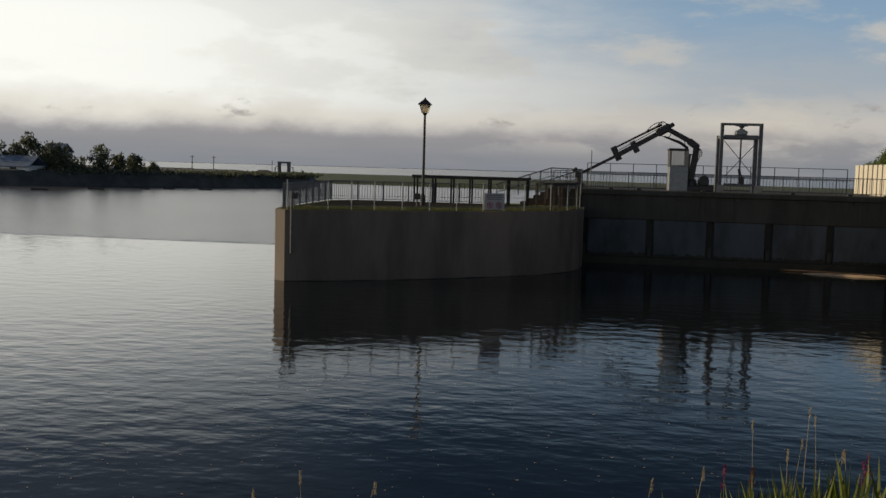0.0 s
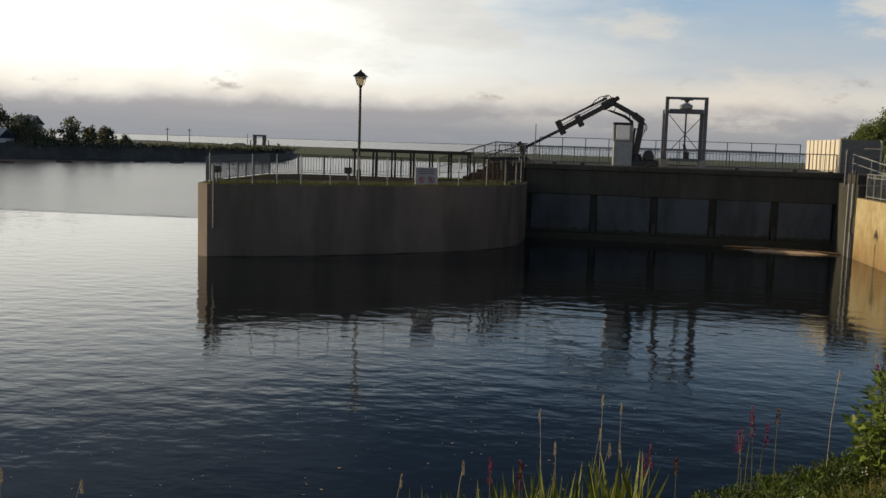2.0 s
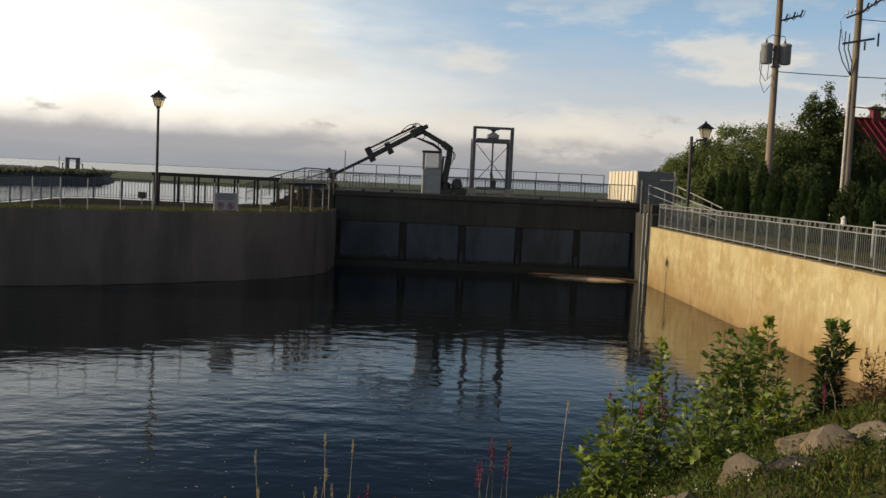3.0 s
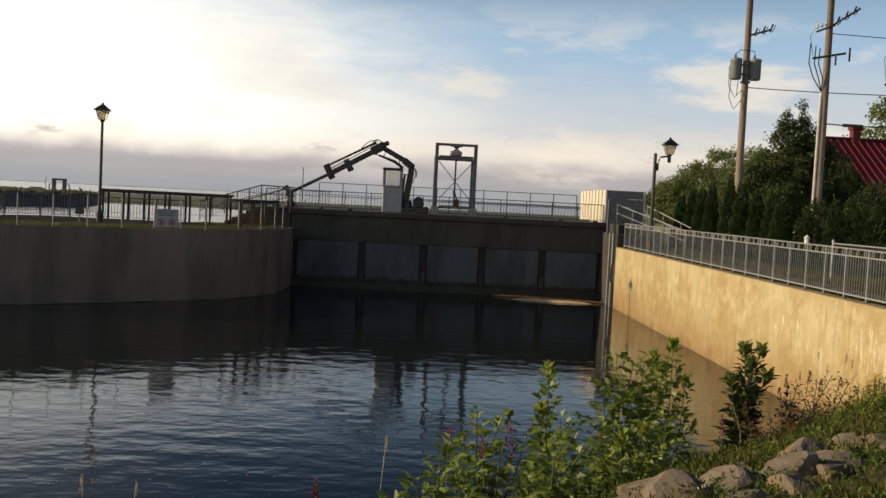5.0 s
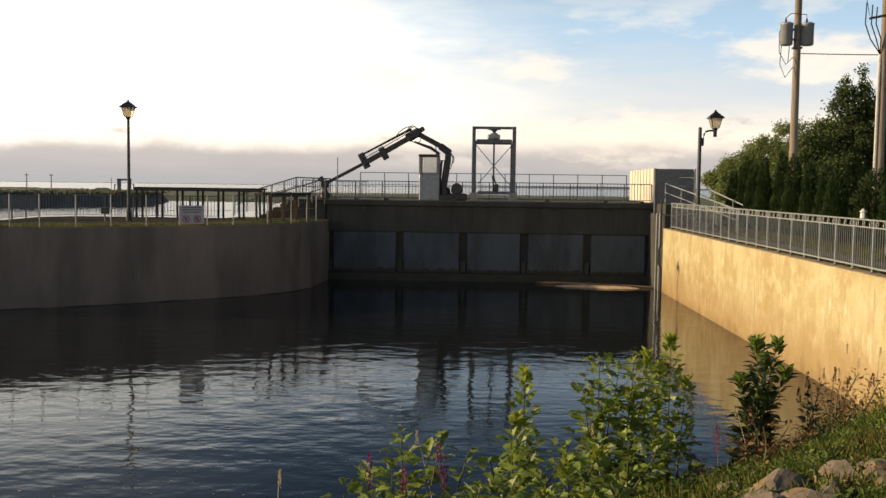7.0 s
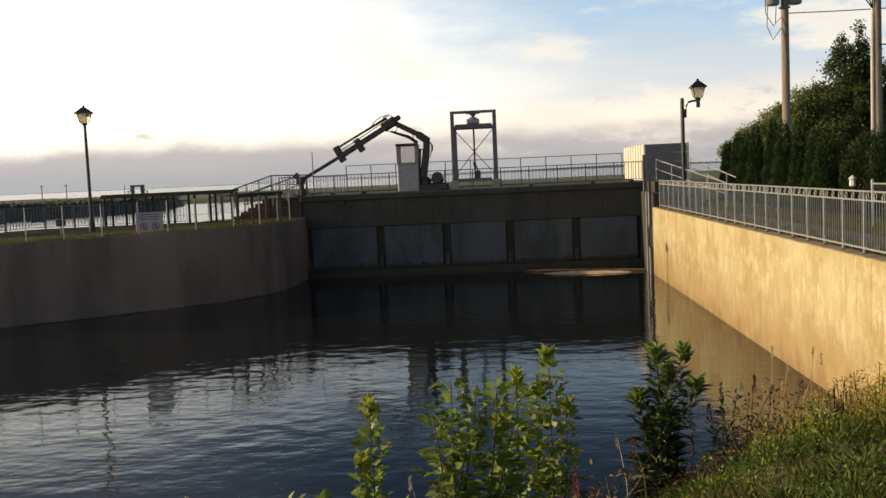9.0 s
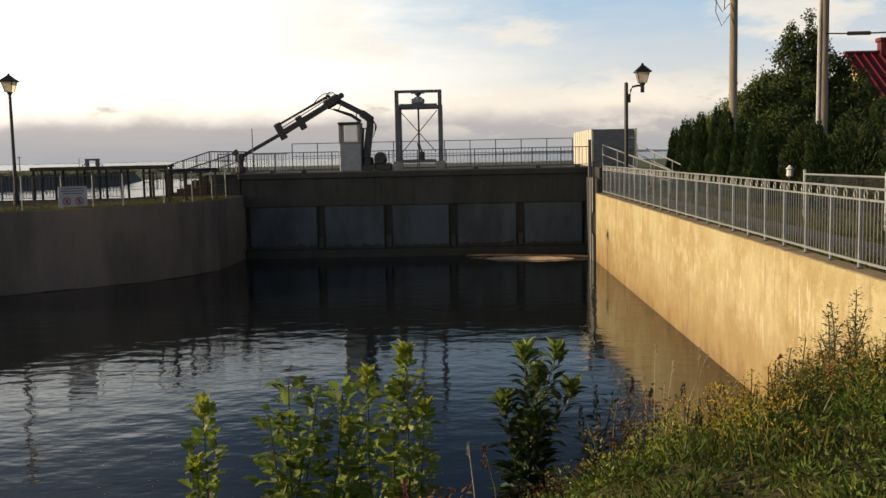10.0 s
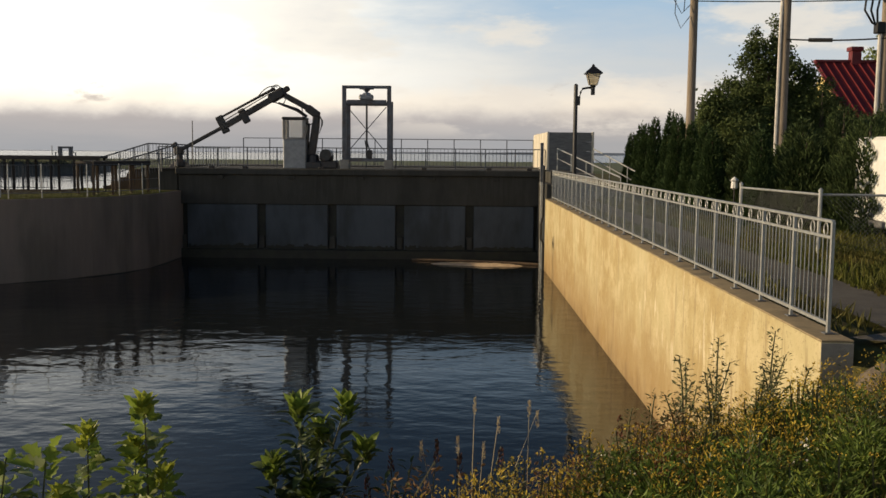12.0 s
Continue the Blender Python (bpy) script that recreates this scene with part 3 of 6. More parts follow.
# ---- canal wall with its railing ----
cw = Shape()
cw.prism([(wall_x(0), 0.0), (wall_x(0) + WALL_W, 0.0), (wall_x(WALL_END) + WALL_W, WALL_END), (wall_x(WALL_END), WALL_END)], -2.0, WALL_TOP - 0.024)
canal = solo("wall_canal", cw, M["concrete_lit"], "sunlit stained concrete canal wall", "wall", kind="structure")
cp = Shape()
cp.box(-0.003, WALL_END - 0.003, WALL_TOP - 0.024, WALL_W + 0.01, 0.0, WALL_TOP, 0.008)
for i, v in enumerate(cp.v):
    cp.v[i] = (v[0] + wall_x(v[1]), v[1], v[2])
part("coping", cp, M["coping_old"], canal, "worn concrete coping")
# thin slab added over the wall end; its grey colour carries the shade
part("end_shade", Shape().box(wall_x(WALL_END) - 0.002, WALL_END - 0.012, 1.4, wall_x(WALL_END) + WALL_W + 0.004, WALL_END - 0.003, WALL_TOP - 0.03, 0.003), M["concrete_cap"], canal, "slab on the wall end, greyed to carry its shade")
RAIL_H, PANEL = 1.16, 1.105
fence = thing("railing", "galvanised steel railing with rings along the canal wall", "railing", (0.2, 0.0, WALL_TOP))
FENCE_END = -29.5


def rail_x(y):
    return wall_x(y)


posts_y = [FENCE_END + PANEL * i for i in range(27)]
me_post = Shape().box(-0.019, -0.019, 0, 0.019, 0.019, RAIL_H, 0.004).mesh("post", M["steel"])
me_foot = Shape().box(-0.055, -0.055, 0, 0.055, 0.055, 0.014, 0.003).mesh("base_plate", M["steel_dull"])
me_bal = Shape().box(-0.005, -0.005, 0.115, 0.005, 0.005, RAIL_H - 0.175).mesh("baluster", M["steel"])
ring = Shape()
ang = [2 * math.pi * k / 12 for k in range(13)]
ring.tube([(0, 0.055 * math.cos(a), 0.068 * math.sin(a)) for a in ang], 0.008, 4, False)
me_ring = ring.mesh("ring", M["steel"])
me_top = Shape().box(-0.025, 0, -0.016, 0.025, PANEL, 0.016, 0.006).mesh("top_rail", M["steel"])
me_mid = Shape().box(-0.014, 0, -0.014, 0.014, PANEL, 0.014).mesh("middle_rail", M["steel"])
me_bot = Shape().box(-0.018, 0, -0.018, 0.018, PANEL, 0.018).mesh("bottom_rail", M["steel"])


def place(me, name, parent, x, y, z):
    ob = new(name, me)
    ob.parent, ob.location = parent, (x, y, z)
    return ob


for i, y in enumerate(posts_y):
    p = place(me_post, "post", fence, rail_x(y), y, 0)
    place(me_foot, "base_plate", p, 0, 0, 0)
    if i == len(posts_y) - 1:
        break
    x = rail_x(y)
    place(me_top, "top_rail", fence, x, y, RAIL_H)
    place(me_mid, "middle_rail", fence, x, y, RAIL_H - 0.165)
    place(me_bot, "bottom_rail", fence, x, y, 0.105)
    for k in range(8):
        place(me_bal, "baluster", fence, x, y + PANEL * (k + 1) / 9, 0)
    for k in range(3):
        place(me_ring, "ring", fence, x, y + PANEL * (k + 0.5) / 3, RAIL_H - 0.092)

# ---- the dam ----
DX0, DX1, DY, DTOP = -16.1, 0.45, 3.75, 4.02
dam = thing("dam", "dark weathered concrete dam with grey-blue bay panels", "dam", kind="structure")
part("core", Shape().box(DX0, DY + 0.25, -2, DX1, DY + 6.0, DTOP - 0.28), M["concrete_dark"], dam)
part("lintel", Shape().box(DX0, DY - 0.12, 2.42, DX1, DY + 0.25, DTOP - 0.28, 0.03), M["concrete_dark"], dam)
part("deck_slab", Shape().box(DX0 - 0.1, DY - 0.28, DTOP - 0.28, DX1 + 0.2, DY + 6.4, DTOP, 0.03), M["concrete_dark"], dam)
part("footing", Shape().box(DX0, DY - 0.22, -2, DX1, DY + 0.25, 0.42, 0.05), M["algae"], dam, "slimy dark footing")
bays = [(-15.75, -12.60), (-12.22, -9.42), (-9.02, -6.38), (-5.98, -3.22), (-2.84, -0.15)]
for a, b in bays:
    part("bay_panel", Shape().box(a, DY - 0.05, 0.42, b, DY + 0.25, 2.42, 0.025), M["panel"], dam, "grey-blue panel")
for x in (-15.95, -12.41, -9.22, -6.18, -3.03, 0.10):
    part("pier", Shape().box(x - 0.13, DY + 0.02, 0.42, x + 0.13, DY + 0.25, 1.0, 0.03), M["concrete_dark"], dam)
    # dark sheet behind each gap puts the recess shade into its colour
    part("slot", Shape().box(x - 0.19, DY + 0.21, 0.42, x + 0.19, DY + 0.248, 2.42), M["algae"], dam, "dark backing with the recess shade in its colour")
for a, b in bays:
    rnd = random.Random(int(a * 100))
    slime = Shape()
    k = 26
    for i in range(k):
        x0, x1 = a + 0.03 + (b - a - 0.06) * i / k, a + 0.03 + (b - a - 0.06) * (i + 1) / k
        hh = 0.08 + 0.16 * abs(noise.noise(Vector((x0 * 1.3, 4.0, 0)))) + rnd.uniform(0, 0.10)
        slime.box(x0, DY - 0.056, 0.42, x1, DY - 0.0515, 0.42 + hh)
    part("algae_fringe", slime, M["algae"], dam, "dark ragged algae at the foot of a panel")["kind"] = "stuff"
me_lug = Shape().box(-0.12, -0.1, 0, 0.12, 0.1, 0.10, 0.02).mesh("lug", M["crane"])
for x in (-14.6, -13.1, -9.7, -5.1, -2.2, -0.4):
    place(me_lug, "lug", dam, x, DY - 0.1, DTOP)
me_bracket = Shape().box(-0.13, -0.12, -0.16, 0.13, 0.02, 0, 0.02).mesh("bracket", M["concrete_dark"])
for x in (-14.2, -11.0, -7.9, -4.7, -1.9):
    place(me_bracket, "bracket", dam, x, DY - 0.12, 3.70)
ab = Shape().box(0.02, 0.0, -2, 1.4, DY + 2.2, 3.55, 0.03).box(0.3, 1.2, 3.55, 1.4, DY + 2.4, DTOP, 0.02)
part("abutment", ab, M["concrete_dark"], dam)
slot = Shape().box(-0.10, 0.45, -1, 0.018, 0.60, 3.6, 0.01).box(-0.10, 1.2, -1, 0.018, 1.32, 3.6, 0.01)
part("gate_guide", slot, M["steel"], dam, "pale steel guide rail")
pp = Shape().tube([(-0.08, 0.15, 4.3), (-0.08, 0.15, 2.2), (-0.16, 0.1, 1.9), (-0.16, 0.1, 1.3), (-0.05, 0.1, 1.1), (-0.05, 0.1, -0.3)], 0.045, 8)
part("drain_pipe", pp, M["black"], dam, "dark hanging pipe")
part("guide_post", Shape().box(-0.04, 2.2, DTOP - 0.6, 0.10, 2.34, 5.25, 0.01), M["steel_dull"], dam)

fm = Shape()
rnd = random.Random(8)
outline = []
for k in range(40):
    a = 2 * math.pi * k / 40
    r = 1 + 0.25 * noise.noise(Vector((math.cos(a) * 2, math.sin(a) * 2, 7)))
    outline.append((-2.75 + 1.95 * r * math.cos(a), 1.60 - 0.30 * math.cos(a) + 0.60 * r * math.sin(a)))
fm.v = [(-2.75, 1.60, 0.05)] + [(x, y, 0.012) for x, y in outline] + [(-2.75 + (x + 2.75) * 0.75, 1.60 + (y - 1.60) * 0.75, 0.05 + rnd.uniform(0, 0.03)) for x, y in outline]
fm.f = [(1 + k, 1 + (k + 1) % 40, 41 + (k + 1) % 40, 41 + k) for k in range(40)] + [(41 + k, 41 + (k + 1) % 40, 0) for k in range(40)]
solo("foam_raft", fm, M["foam"], "cream raft of foam floating before the dam", "foam", kind="stuff", smooth=True)
fl = Shape()
rnd = random.Random(77)
for i in range(700):
    x, y = rnd.uniform(-27, -10), rnd.uniform(-40, -24)
    if shore_distance(x, y) > -1.5 or (x < -16 and y > -0.82 * (-17 - x) - 5.5 - 4):
        continue
    a0, r0 = rnd.uniform(0, 6.28), rnd.uniform(0.005, 0.016) * (1.6 if rnd.random() < 0.1 else 1)
    m5 = rnd.randint(5, 7)
    fl.add([(x + r0 * rnd.uniform(0.6, 1.9) * math.cos(a0 + 6.283 * k / m5), y + r0 * rnd.uniform(0.5, 1.0) * math.sin(a0 + 6.283 * k / m5), 0.010) for k in range(m5)], [tuple(range(m5))])
solo("foam_flecks", fl, M["foam"], "scattered white foam flecks drifting on the water", "foam", kind="stuff")
bm_ = Shape().tube([(-5.6, 3.2, 0.03), (-4.6, 2.95, 0.05), (-2.8, 2.6, 0.05), (-0.9, 2.0, 0.05), (-0.1, 1.7, 0.04)], 0.06, 6)
solo("floating_boom", bm_, M["timber_post"], "thin floating boom behind the foam", "boom")


def bar_fence(name, label, x0, x1, y, z, height, spacing, balusters, mat, group=""):
    """A straight railing along x with posts, two rails and, if asked for, balusters."""
    f = thing(name, label, "railing", (x0, y, z), group)
    n = max(1, round((x1 - x0) / spacing))
    step = (x1 - x0) / n
    pm = Shape().box(-0.025, -0.025, 0, 0.025, 0.025, height).mesh("post", mat)
    tm = Shape().tube([(0, 0, 0), (step, 0, 0)], 0.024, 6).mesh("top_rail", mat)
    lm = Shape().tube([(0, 0, 0), (step, 0, 0)], 0.018, 6).mesh("lower_rail", mat)
    bmh = Shape().box(-0.009, -0.009, 0.10, 0.009, 0.009, height).mesh("baluster", mat)
    for i in range(n + 1):
        place(pm, "post", f, i * step, 0, 0)
        if i < n:
            place(tm, "top_rail", f, i * step, 0, height)
            place(lm, "lower_rail", f, i * step, 0, 0.10 if balusters else height * 0.5)
            for k in range(balusters):
                place(bmh, "baluster", f, i * step + step * (k + 1) / (balusters + 1), 0, 0)
    return f


bar_fence("deck_railing", "dark steel railing with upright bars on the dam deck", -17.8, 0.55, 6.3, DTOP, 0.95, 1.42, 7, M["steel_dull"])
part("far_deck", Shape().box(-18, 10.2, 2.0, 1.2, 17.5, 4.05, 0.03), M["concrete_dark"], dam, "rear deck")
bar_fence("rear_railing", "thin steel railing on the far side of the deck", -15.9, 0.8, 16.2, 4.05, 1.50, 1.5, 0, M["steel_dull"])
mesh_panel = Shape()
for i in range(14):
    mesh_panel.box(-15.95 + i * 0.12, 6.0, DTOP + 0.05, -15.93 + i * 0.12, 6.02, DTOP + 0.9)
mesh_panel.box(-15.97, 5.99, DTOP + 0.88, -14.3, 6.03, DTOP + 0.92)
solo("barred_gate", mesh_panel, M["steel"], "low grey barred gate panel on the deck", "gate")
fp = thing("flag_pole", "thin pale pole on the dam deck", "pole", (-15.7, 4.6, DTOP))
part("shaft", Shape().tube([(0, 0, 0), (0, 0, 2.12)], [0.03, 0.022], 8), M["steel_dull"], fp)


# ---- gate hoist frame ----
hf = thing("hoist_frame", "grey steel gate hoist frame with cross bracing", "hoist", (-7.74, 4.56, DTOP))
HW, HH = 1.0, 3.76
for sx in (-1, 1):
    part("front_leg", Shape().box(sx * (HW + 0.02) - 0.09, -0.13, 0, sx * (HW + 0.02) + 0.09, 0.10, HH, 0.012), M["frame"], hf)
    part("rear_leg", Shape().box(sx * HW - 0.11, 1.25, 0, sx * HW + 0.11, 1.48, HH - 0.64, 0.015), M["frame"], hf)
    part("side_beam", Shape().box(sx * HW - 0.06, 0.10, HH - 0.82, sx * HW + 0.06, 1.25, HH - 0.66, 0.01), M["frame"], hf)
    part("foot", Shape().box(sx * HW - 0.20, -0.2, 0, sx * HW + 0.20, 0.2, 0.42, 0.02), M["concrete_cap"], hf)
part("top_beam", Shape().box(-HW - 0.10, -0.1, HH - 0.13, HW + 0.10, 0.1, HH, 0.012), M["frame"], hf)
part("middle_beam", Shape().box(-HW + 0.11, -0.10, HH - 0.84, HW - 0.11, 0.10, HH - 0.64, 0.012), M["frame"], hf)
part("rear_beam", Shape().box(-HW + 0.11, 1.27, HH - 0.84, HW - 0.11, 1.46, HH - 0.66, 0.012), M["frame"], hf)
part("low_beam", Shape().box(-HW + 0.2, -0.1, 0.34, HW - 0.2, 0.1, 0.50, 0.012), M["frame"], hf)
part("gearbox", Shape().box(-0.34, -0.2, HH - 0.64, 0.30, 0.2, HH - 0.40, 0.05).lathe(0, 0, [(0.2, HH - 0.42), (0.18, HH - 0.34), (0.06, HH - 0.3), (0.06, HH - 0.2)], 12), M["trafo"], hf, "pale gearbox")
part("hanger", Shape().prism([(-0.32, -0.09), (0.32, -0.09), (0.32, 0.09), (-0.32, 0.09)], HH - 0.17, HH - 0.13).lathe(0, 0, [(0.22, HH - 0.13), (0.1, HH - 0.25), (0.03, HH - 0.34)], 10), M["frame"], hf)
part("spindle", Shape().tube([(0.0, 0, HH - 0.6), (0.0, 0, 0.45)], 0.045, 8).tube([(0, 0, 1.35), (0.05, 0, 1.1), (0.16, 0, 0.8)], 0.035, 6).tube([(-0.08, 0, 1.3), (-0.02, 0, 0.95), (0.02, 0, 0.45)], 0.025, 6), M["black"], hf)
part("hook_block", Shape().box(0.04, -0.1, 0.42, 0.26, 0.1, 0.86, 0.03), M["crane"], hf)
for s in (-1, 1):
    part("brace", Shape().tube([(s * (HW - 0.11), 0.02 * s, HH - 0.95), (-s * (HW - 0.2), 0.02 * s, 0.85)], 0.022, 6), M["frame"], hf)

# ---- loader crane and its cab ----
cr = thing("loader_crane", "dark hydraulic loader crane folded over the dam deck", "crane", (-9.75, 4.8, DTOP))


def cx(px, pz):
    """Crane plan: metres along x from the column, height over the deck."""
    return Vector((px, 0, pz))


part("pedestal", Shape().box(-0.95, -0.5, 0, -0.05, 0.5, 0.30, 0.03).lathe(-0.5, 0, [(0.34, 0.30), (0.30, 0.58), (0.24, 0.66)], 14), M["crane"], cr)
part("column", Shape().beam((-0.55, 0, 0.5), (-0.33, 0, 2.05), 0.34, 0.36, 0.04, (0, 1, 0)).beam((-0.33, 0, 1.95), (-0.30, 0, 2.48), 0.32, 0.36, 0.06, (0, 1, 0)), M["crane"], cr)
part("lift_cylinder", Shape().tube([(-0.78, -0.1, 0.55), (-0.72, -0.1, 1.4), (-0.62, -0.1, 2.05)], [0.10, 0.10, 0.05], 10), M["crane"], cr)
part("first_boom", Shape().beam((-0.20, 0, 2.38), (-0.75, 0, 2.78), 0.28, 0.36, 0.06).beam((-0.6, 0, 2.70), (-1.85, 0, 3.36), 0.24, 0.26, 0.04), M["crane"], cr)
part("boom_cylinder", Shape().tube([(-0.75, 0, 2.35), (-1.2, 0, 2.66), (-2.05, 0, 2.96)], [0.07, 0.08, 0.05], 8), M["crane"], cr)
part("knuckle", Shape().beam((-2.45, 0, 3.12), (-1.75, 0, 3.52), 0.34, 0.46, 0.08).beam((-1.95, 0, 3.42), (-1.55, 0, 3.66), 0.24, 0.24, 0.05).tube([(-1.98, -0.22, 3.36), (-1.98, 0.22, 3.36)], 0.17, 12), M["crane"], cr)
part("second_boom", Shape().beam((-2.2, 0.0, 3.22), (-4.6, 0.0, 1.84), 0.22, 0.27, 0.03), M["crane"], cr)
part("extension_ram", Shape().tube([(-2.2, -0.02, 3.62), (-3.4, -0.02, 2.98), (-4.72, -0.02, 2.27)], [0.07, 0.055, 0.05], 8), M["crane"], cr)
part("ram_rod", Shape().tube([(-2.4, -0.17, 3.38), (-4.5, -0.17, 2.14)], 0.025, 6), M["steel_dull"], cr)
part("boom_clamp", Shape().beam((-4.80, 0, 2.34), (-4.42, 0, 1.60), 0.34, 0.18, 0.03, (0, 1, 0)), M["crane"], cr)
part("boom_bracket", Shape().beam((-3.78, 0, 2.66), (-3.45, 0, 2.06), 0.32, 0.24, 0.04, (0, 1, 0)), M["crane"], cr)
part("extension", Shape().beam((-4.5, 0, 1.90), (-6.55, 0, 0.80), 0.15, 0.16, 0.02), M["crane"], cr)
part("boom_tip", Shape().box(-6.85, -0.15, 0.60, -6.42, 0.15, 0.92, 0.05).beam((-6.95, 0, 0.92), (-6.72, 0, 1.10), 0.2, 0.2, 0.03), M["crane"], cr)
part("rotator", Shape().tube([(-6.62, 0, 0.62), (-6.58, 0, 0.2)], 0.14, 10).box(-6.82, -0.22, -0.02, -6.36, 0.22, 0.34, 0.08), M["crane"], cr)
for s_ in (-1, 1):
    part("grab_jaw", Shape().beam((-6.6 + s_ * 0.14, 0, 0.15), (-6.6 + s_ * 0.40, 0, -0.10), 0.36, 0.07, 0.015, (0, 1, 0)).beam((-6.6 + s_ * 0.40, 0, -0.08), (-6.6 + s_ * 0.18, 0, -0.40), 0.36, 0.06, 0.015, (0, 1, 0)), M["brass"], cr, "scraped pale metal jaw")
for a, b, c2 in (((-0.35, 0.1, 2.5), (-0.02, 0.1, 2.25), (-0.2, 0.1, 1.6)), ((-1.7, -0.1, 3.2), (-1.8, -0.12, 2.85), (-2.3, -0.1, 3.05)),
                 ((-2.45, 0.1, 3.5), (-2.2, 0.1, 3.85), (-1.9, 0.1, 3.6)), ((-3.1, 0.12, 3.1), (-2.6, 0.1, 3.72), (-2.1, 0.1, 3.68)), ((-0.95, -0.12, 2.75), (-0.85, -0.14, 2.0), (-0.45, -0.12, 2.05)),
                 ((-0.5, -0.16, 2.4), (0.0, -0.18, 2.3), (-0.05, -0.16, 1.9))):
    pts = []
    for i in range(9):
        u = i / 8
        pts.append(tuple((1 - u) ** 2 * a[j] + 2 * u * (1 - u) * (b[j] * 1.5 - 0.25 * (a[j] + c2[j])) + u * u * c2[j] for j in range(3)))
    part("hose", Shape().tube(pts, 0.024, 5), M["cable"], cr, "black hydraulic hose")
part("winch", Shape().box(-0.25, -0.4, 0.0, 0.68, 0.4, 0.36, 0.05).box(-0.15, -0.35, 0.3, 0.45, 0.35, 0.72, 0.14), M["crane"], cr)
part("winch_drum", Shape().tube([(0.15, -0.42, 0.62), (0.15, 0.42, 0.62)], 0.27, 14), M["crane"], cr)

cb = thing("operator_cab", "weathered grey operator cab with a window", "cab", (-10.98, 4.75, DTOP))
part("base_panel", Shape().box(-0.52, -0.5, 0, 0.50, 0.55, 1.32, 0.03), M["trafo"], cb, "grey-blue lower panel")
for sx in (-1, 1):
    for sy in (-1, 1):
        part("corner_post", Shape().box(sx * 0.45 - 0.09 - 0.01, sy * 0.45 - 0.05, 1.32, sx * 0.45 + 0.05, sy * 0.45 + 0.05, 2.2, 0.02), M["cab"], cb)
part("roof", Shape().box(-0.58, -0.55, 2.2, 0.50, 0.6, 2.32, 0.04), M["crane"], cb)
for sy in (-1, 1):
    part("window_pane", Shape().box(-0.36, sy * 0.45 - 0.006, 1.36, 0.40, sy * 0.45 + 0.006, 2.19), M["cab_glass"], cb)
    part("window_sill", Shape().box(-0.36, sy * 0.45 - 0.04, 1.32, 0.40, sy * 0.45 + 0.04, 1.40, 0.01), M["cab"], cb)

# ---- white boarded enclosure at the end of the deck, with its steps ----
en = thing("boarded_enclosure", "white vertical-board screen with a grey boarded front", "enclosure", (0.62, 6.2, DTOP))
me_pl = Shape().box(-0.02, 0, -0.9, 0.02, 0.72, 1.78, 0.008).mesh("plank", M["plank"])
for i in range(8):
    place(me_pl, "plank", en, 0, 0.06 + i * 0.95, 0)
    if i < 6:
        place(me_pl, "plank", en, 2.2 + i * 0.13, 0.06 + i * 0.95, 0)
# sheet added behind the planks so that the gaps between them look dark
part("gap_backing", Shape().box(0.05, 0.05, -0.9, 0.09, 7.4, 1.66), M["board"], en, "grey backing added to darken the plank gaps")
for i in range(6):
    part("front_board", Shape().box(0.03, -0.03, -0.9 + i * 0.447, 2.12, 0.03, -0.9 + (i + 1) * 0.447 - 0.008, 0.006), M["board"], en)
for x in (0.0, 2.10):
    part("front_post", Shape().box(x, -0.06, -0.9, x + 0.10, 0.04, 1.80, 0.01), M["plank"], en)
part("back_board", Shape().box(0.03, 7.4, -0.9, 2.9, 7.46, 1.7), M["board"], en)


def handrail(name, label, p, q, drop, n, mat):
    """A sloping rail from p to q with posts of height drop."""
    p, q = Vector(p), Vector(q)
    f = thing(name, label, "handrail", p - Vector((0, 0, drop)))
    o = Vector((0, 0, drop))
    part("top_rail", Shape().tube([o, q - p + o], 0.03, 8), mat, f)
    part("lower_rail", Shape().tube([o * 0.55, q - p + o * 0.55], 0.022, 6), mat, f)
    for i in range(n + 1):
        s = (q - p) * (i / n)
        part("post", Shape().tube([s, s + o], 0.024, 6), mat, f)
    return f


handrail("step_handrail", "pale steel handrail beside the steps", (0.95, 4.6, 5.02), (2.6, -2.6, 3.9), 1.0, 4, M["steel"])
handrail("step_handrail", "pale steel handrail beside the steps", (2.65, 5.0, 5.02), (4.8, -0.5, 3.45), 1.0, 4, M["steel"])
st = thing("steps", "concrete steps from the deck to the path", "steps", (1.0, 4.5, 2.85))
for i in range(6):
    part("step", Shape().box(0.05, -4.2 + i * 0.62, 0, 1.5, -4.2 + (i + 1) * 0.62, 0.18 * (i + 1), 0.01), M["concrete_cap"], st)

# ---- left platform: curved quay wall, lawn, rails ----
QUAY = [(-16.0, 4.2), (-16.0, 1.2), (-16.15, -0.6), (-16.6, -2.1), (-17.4, -3.4), (-18.6, -4.7), (-20.4, -6.15), (-22.6, -7.85), (-24.8, -9.2), (-26.6, -10.2), (-28.3, -10.9)]
BACK = [(-28.85, -10.5), (-29.2, -9.0), (-29.6, -2.0), (-29.8, 1.2), (-28.6, 3.0), (-21.3, 3.3), (-21.0, 5.4), (-16.0, 5.4)]
QTOP = 3.0
qw = thing("wall_quay", "curved dark concrete quay wall below the lawn", "wall", kind="structure")
qs = Shape()
full = QUAY + BACK
qs.prism(list(reversed(full)), -2.0, QTOP - 0.06)
part("face", qs, M["concrete_wall"], qw)


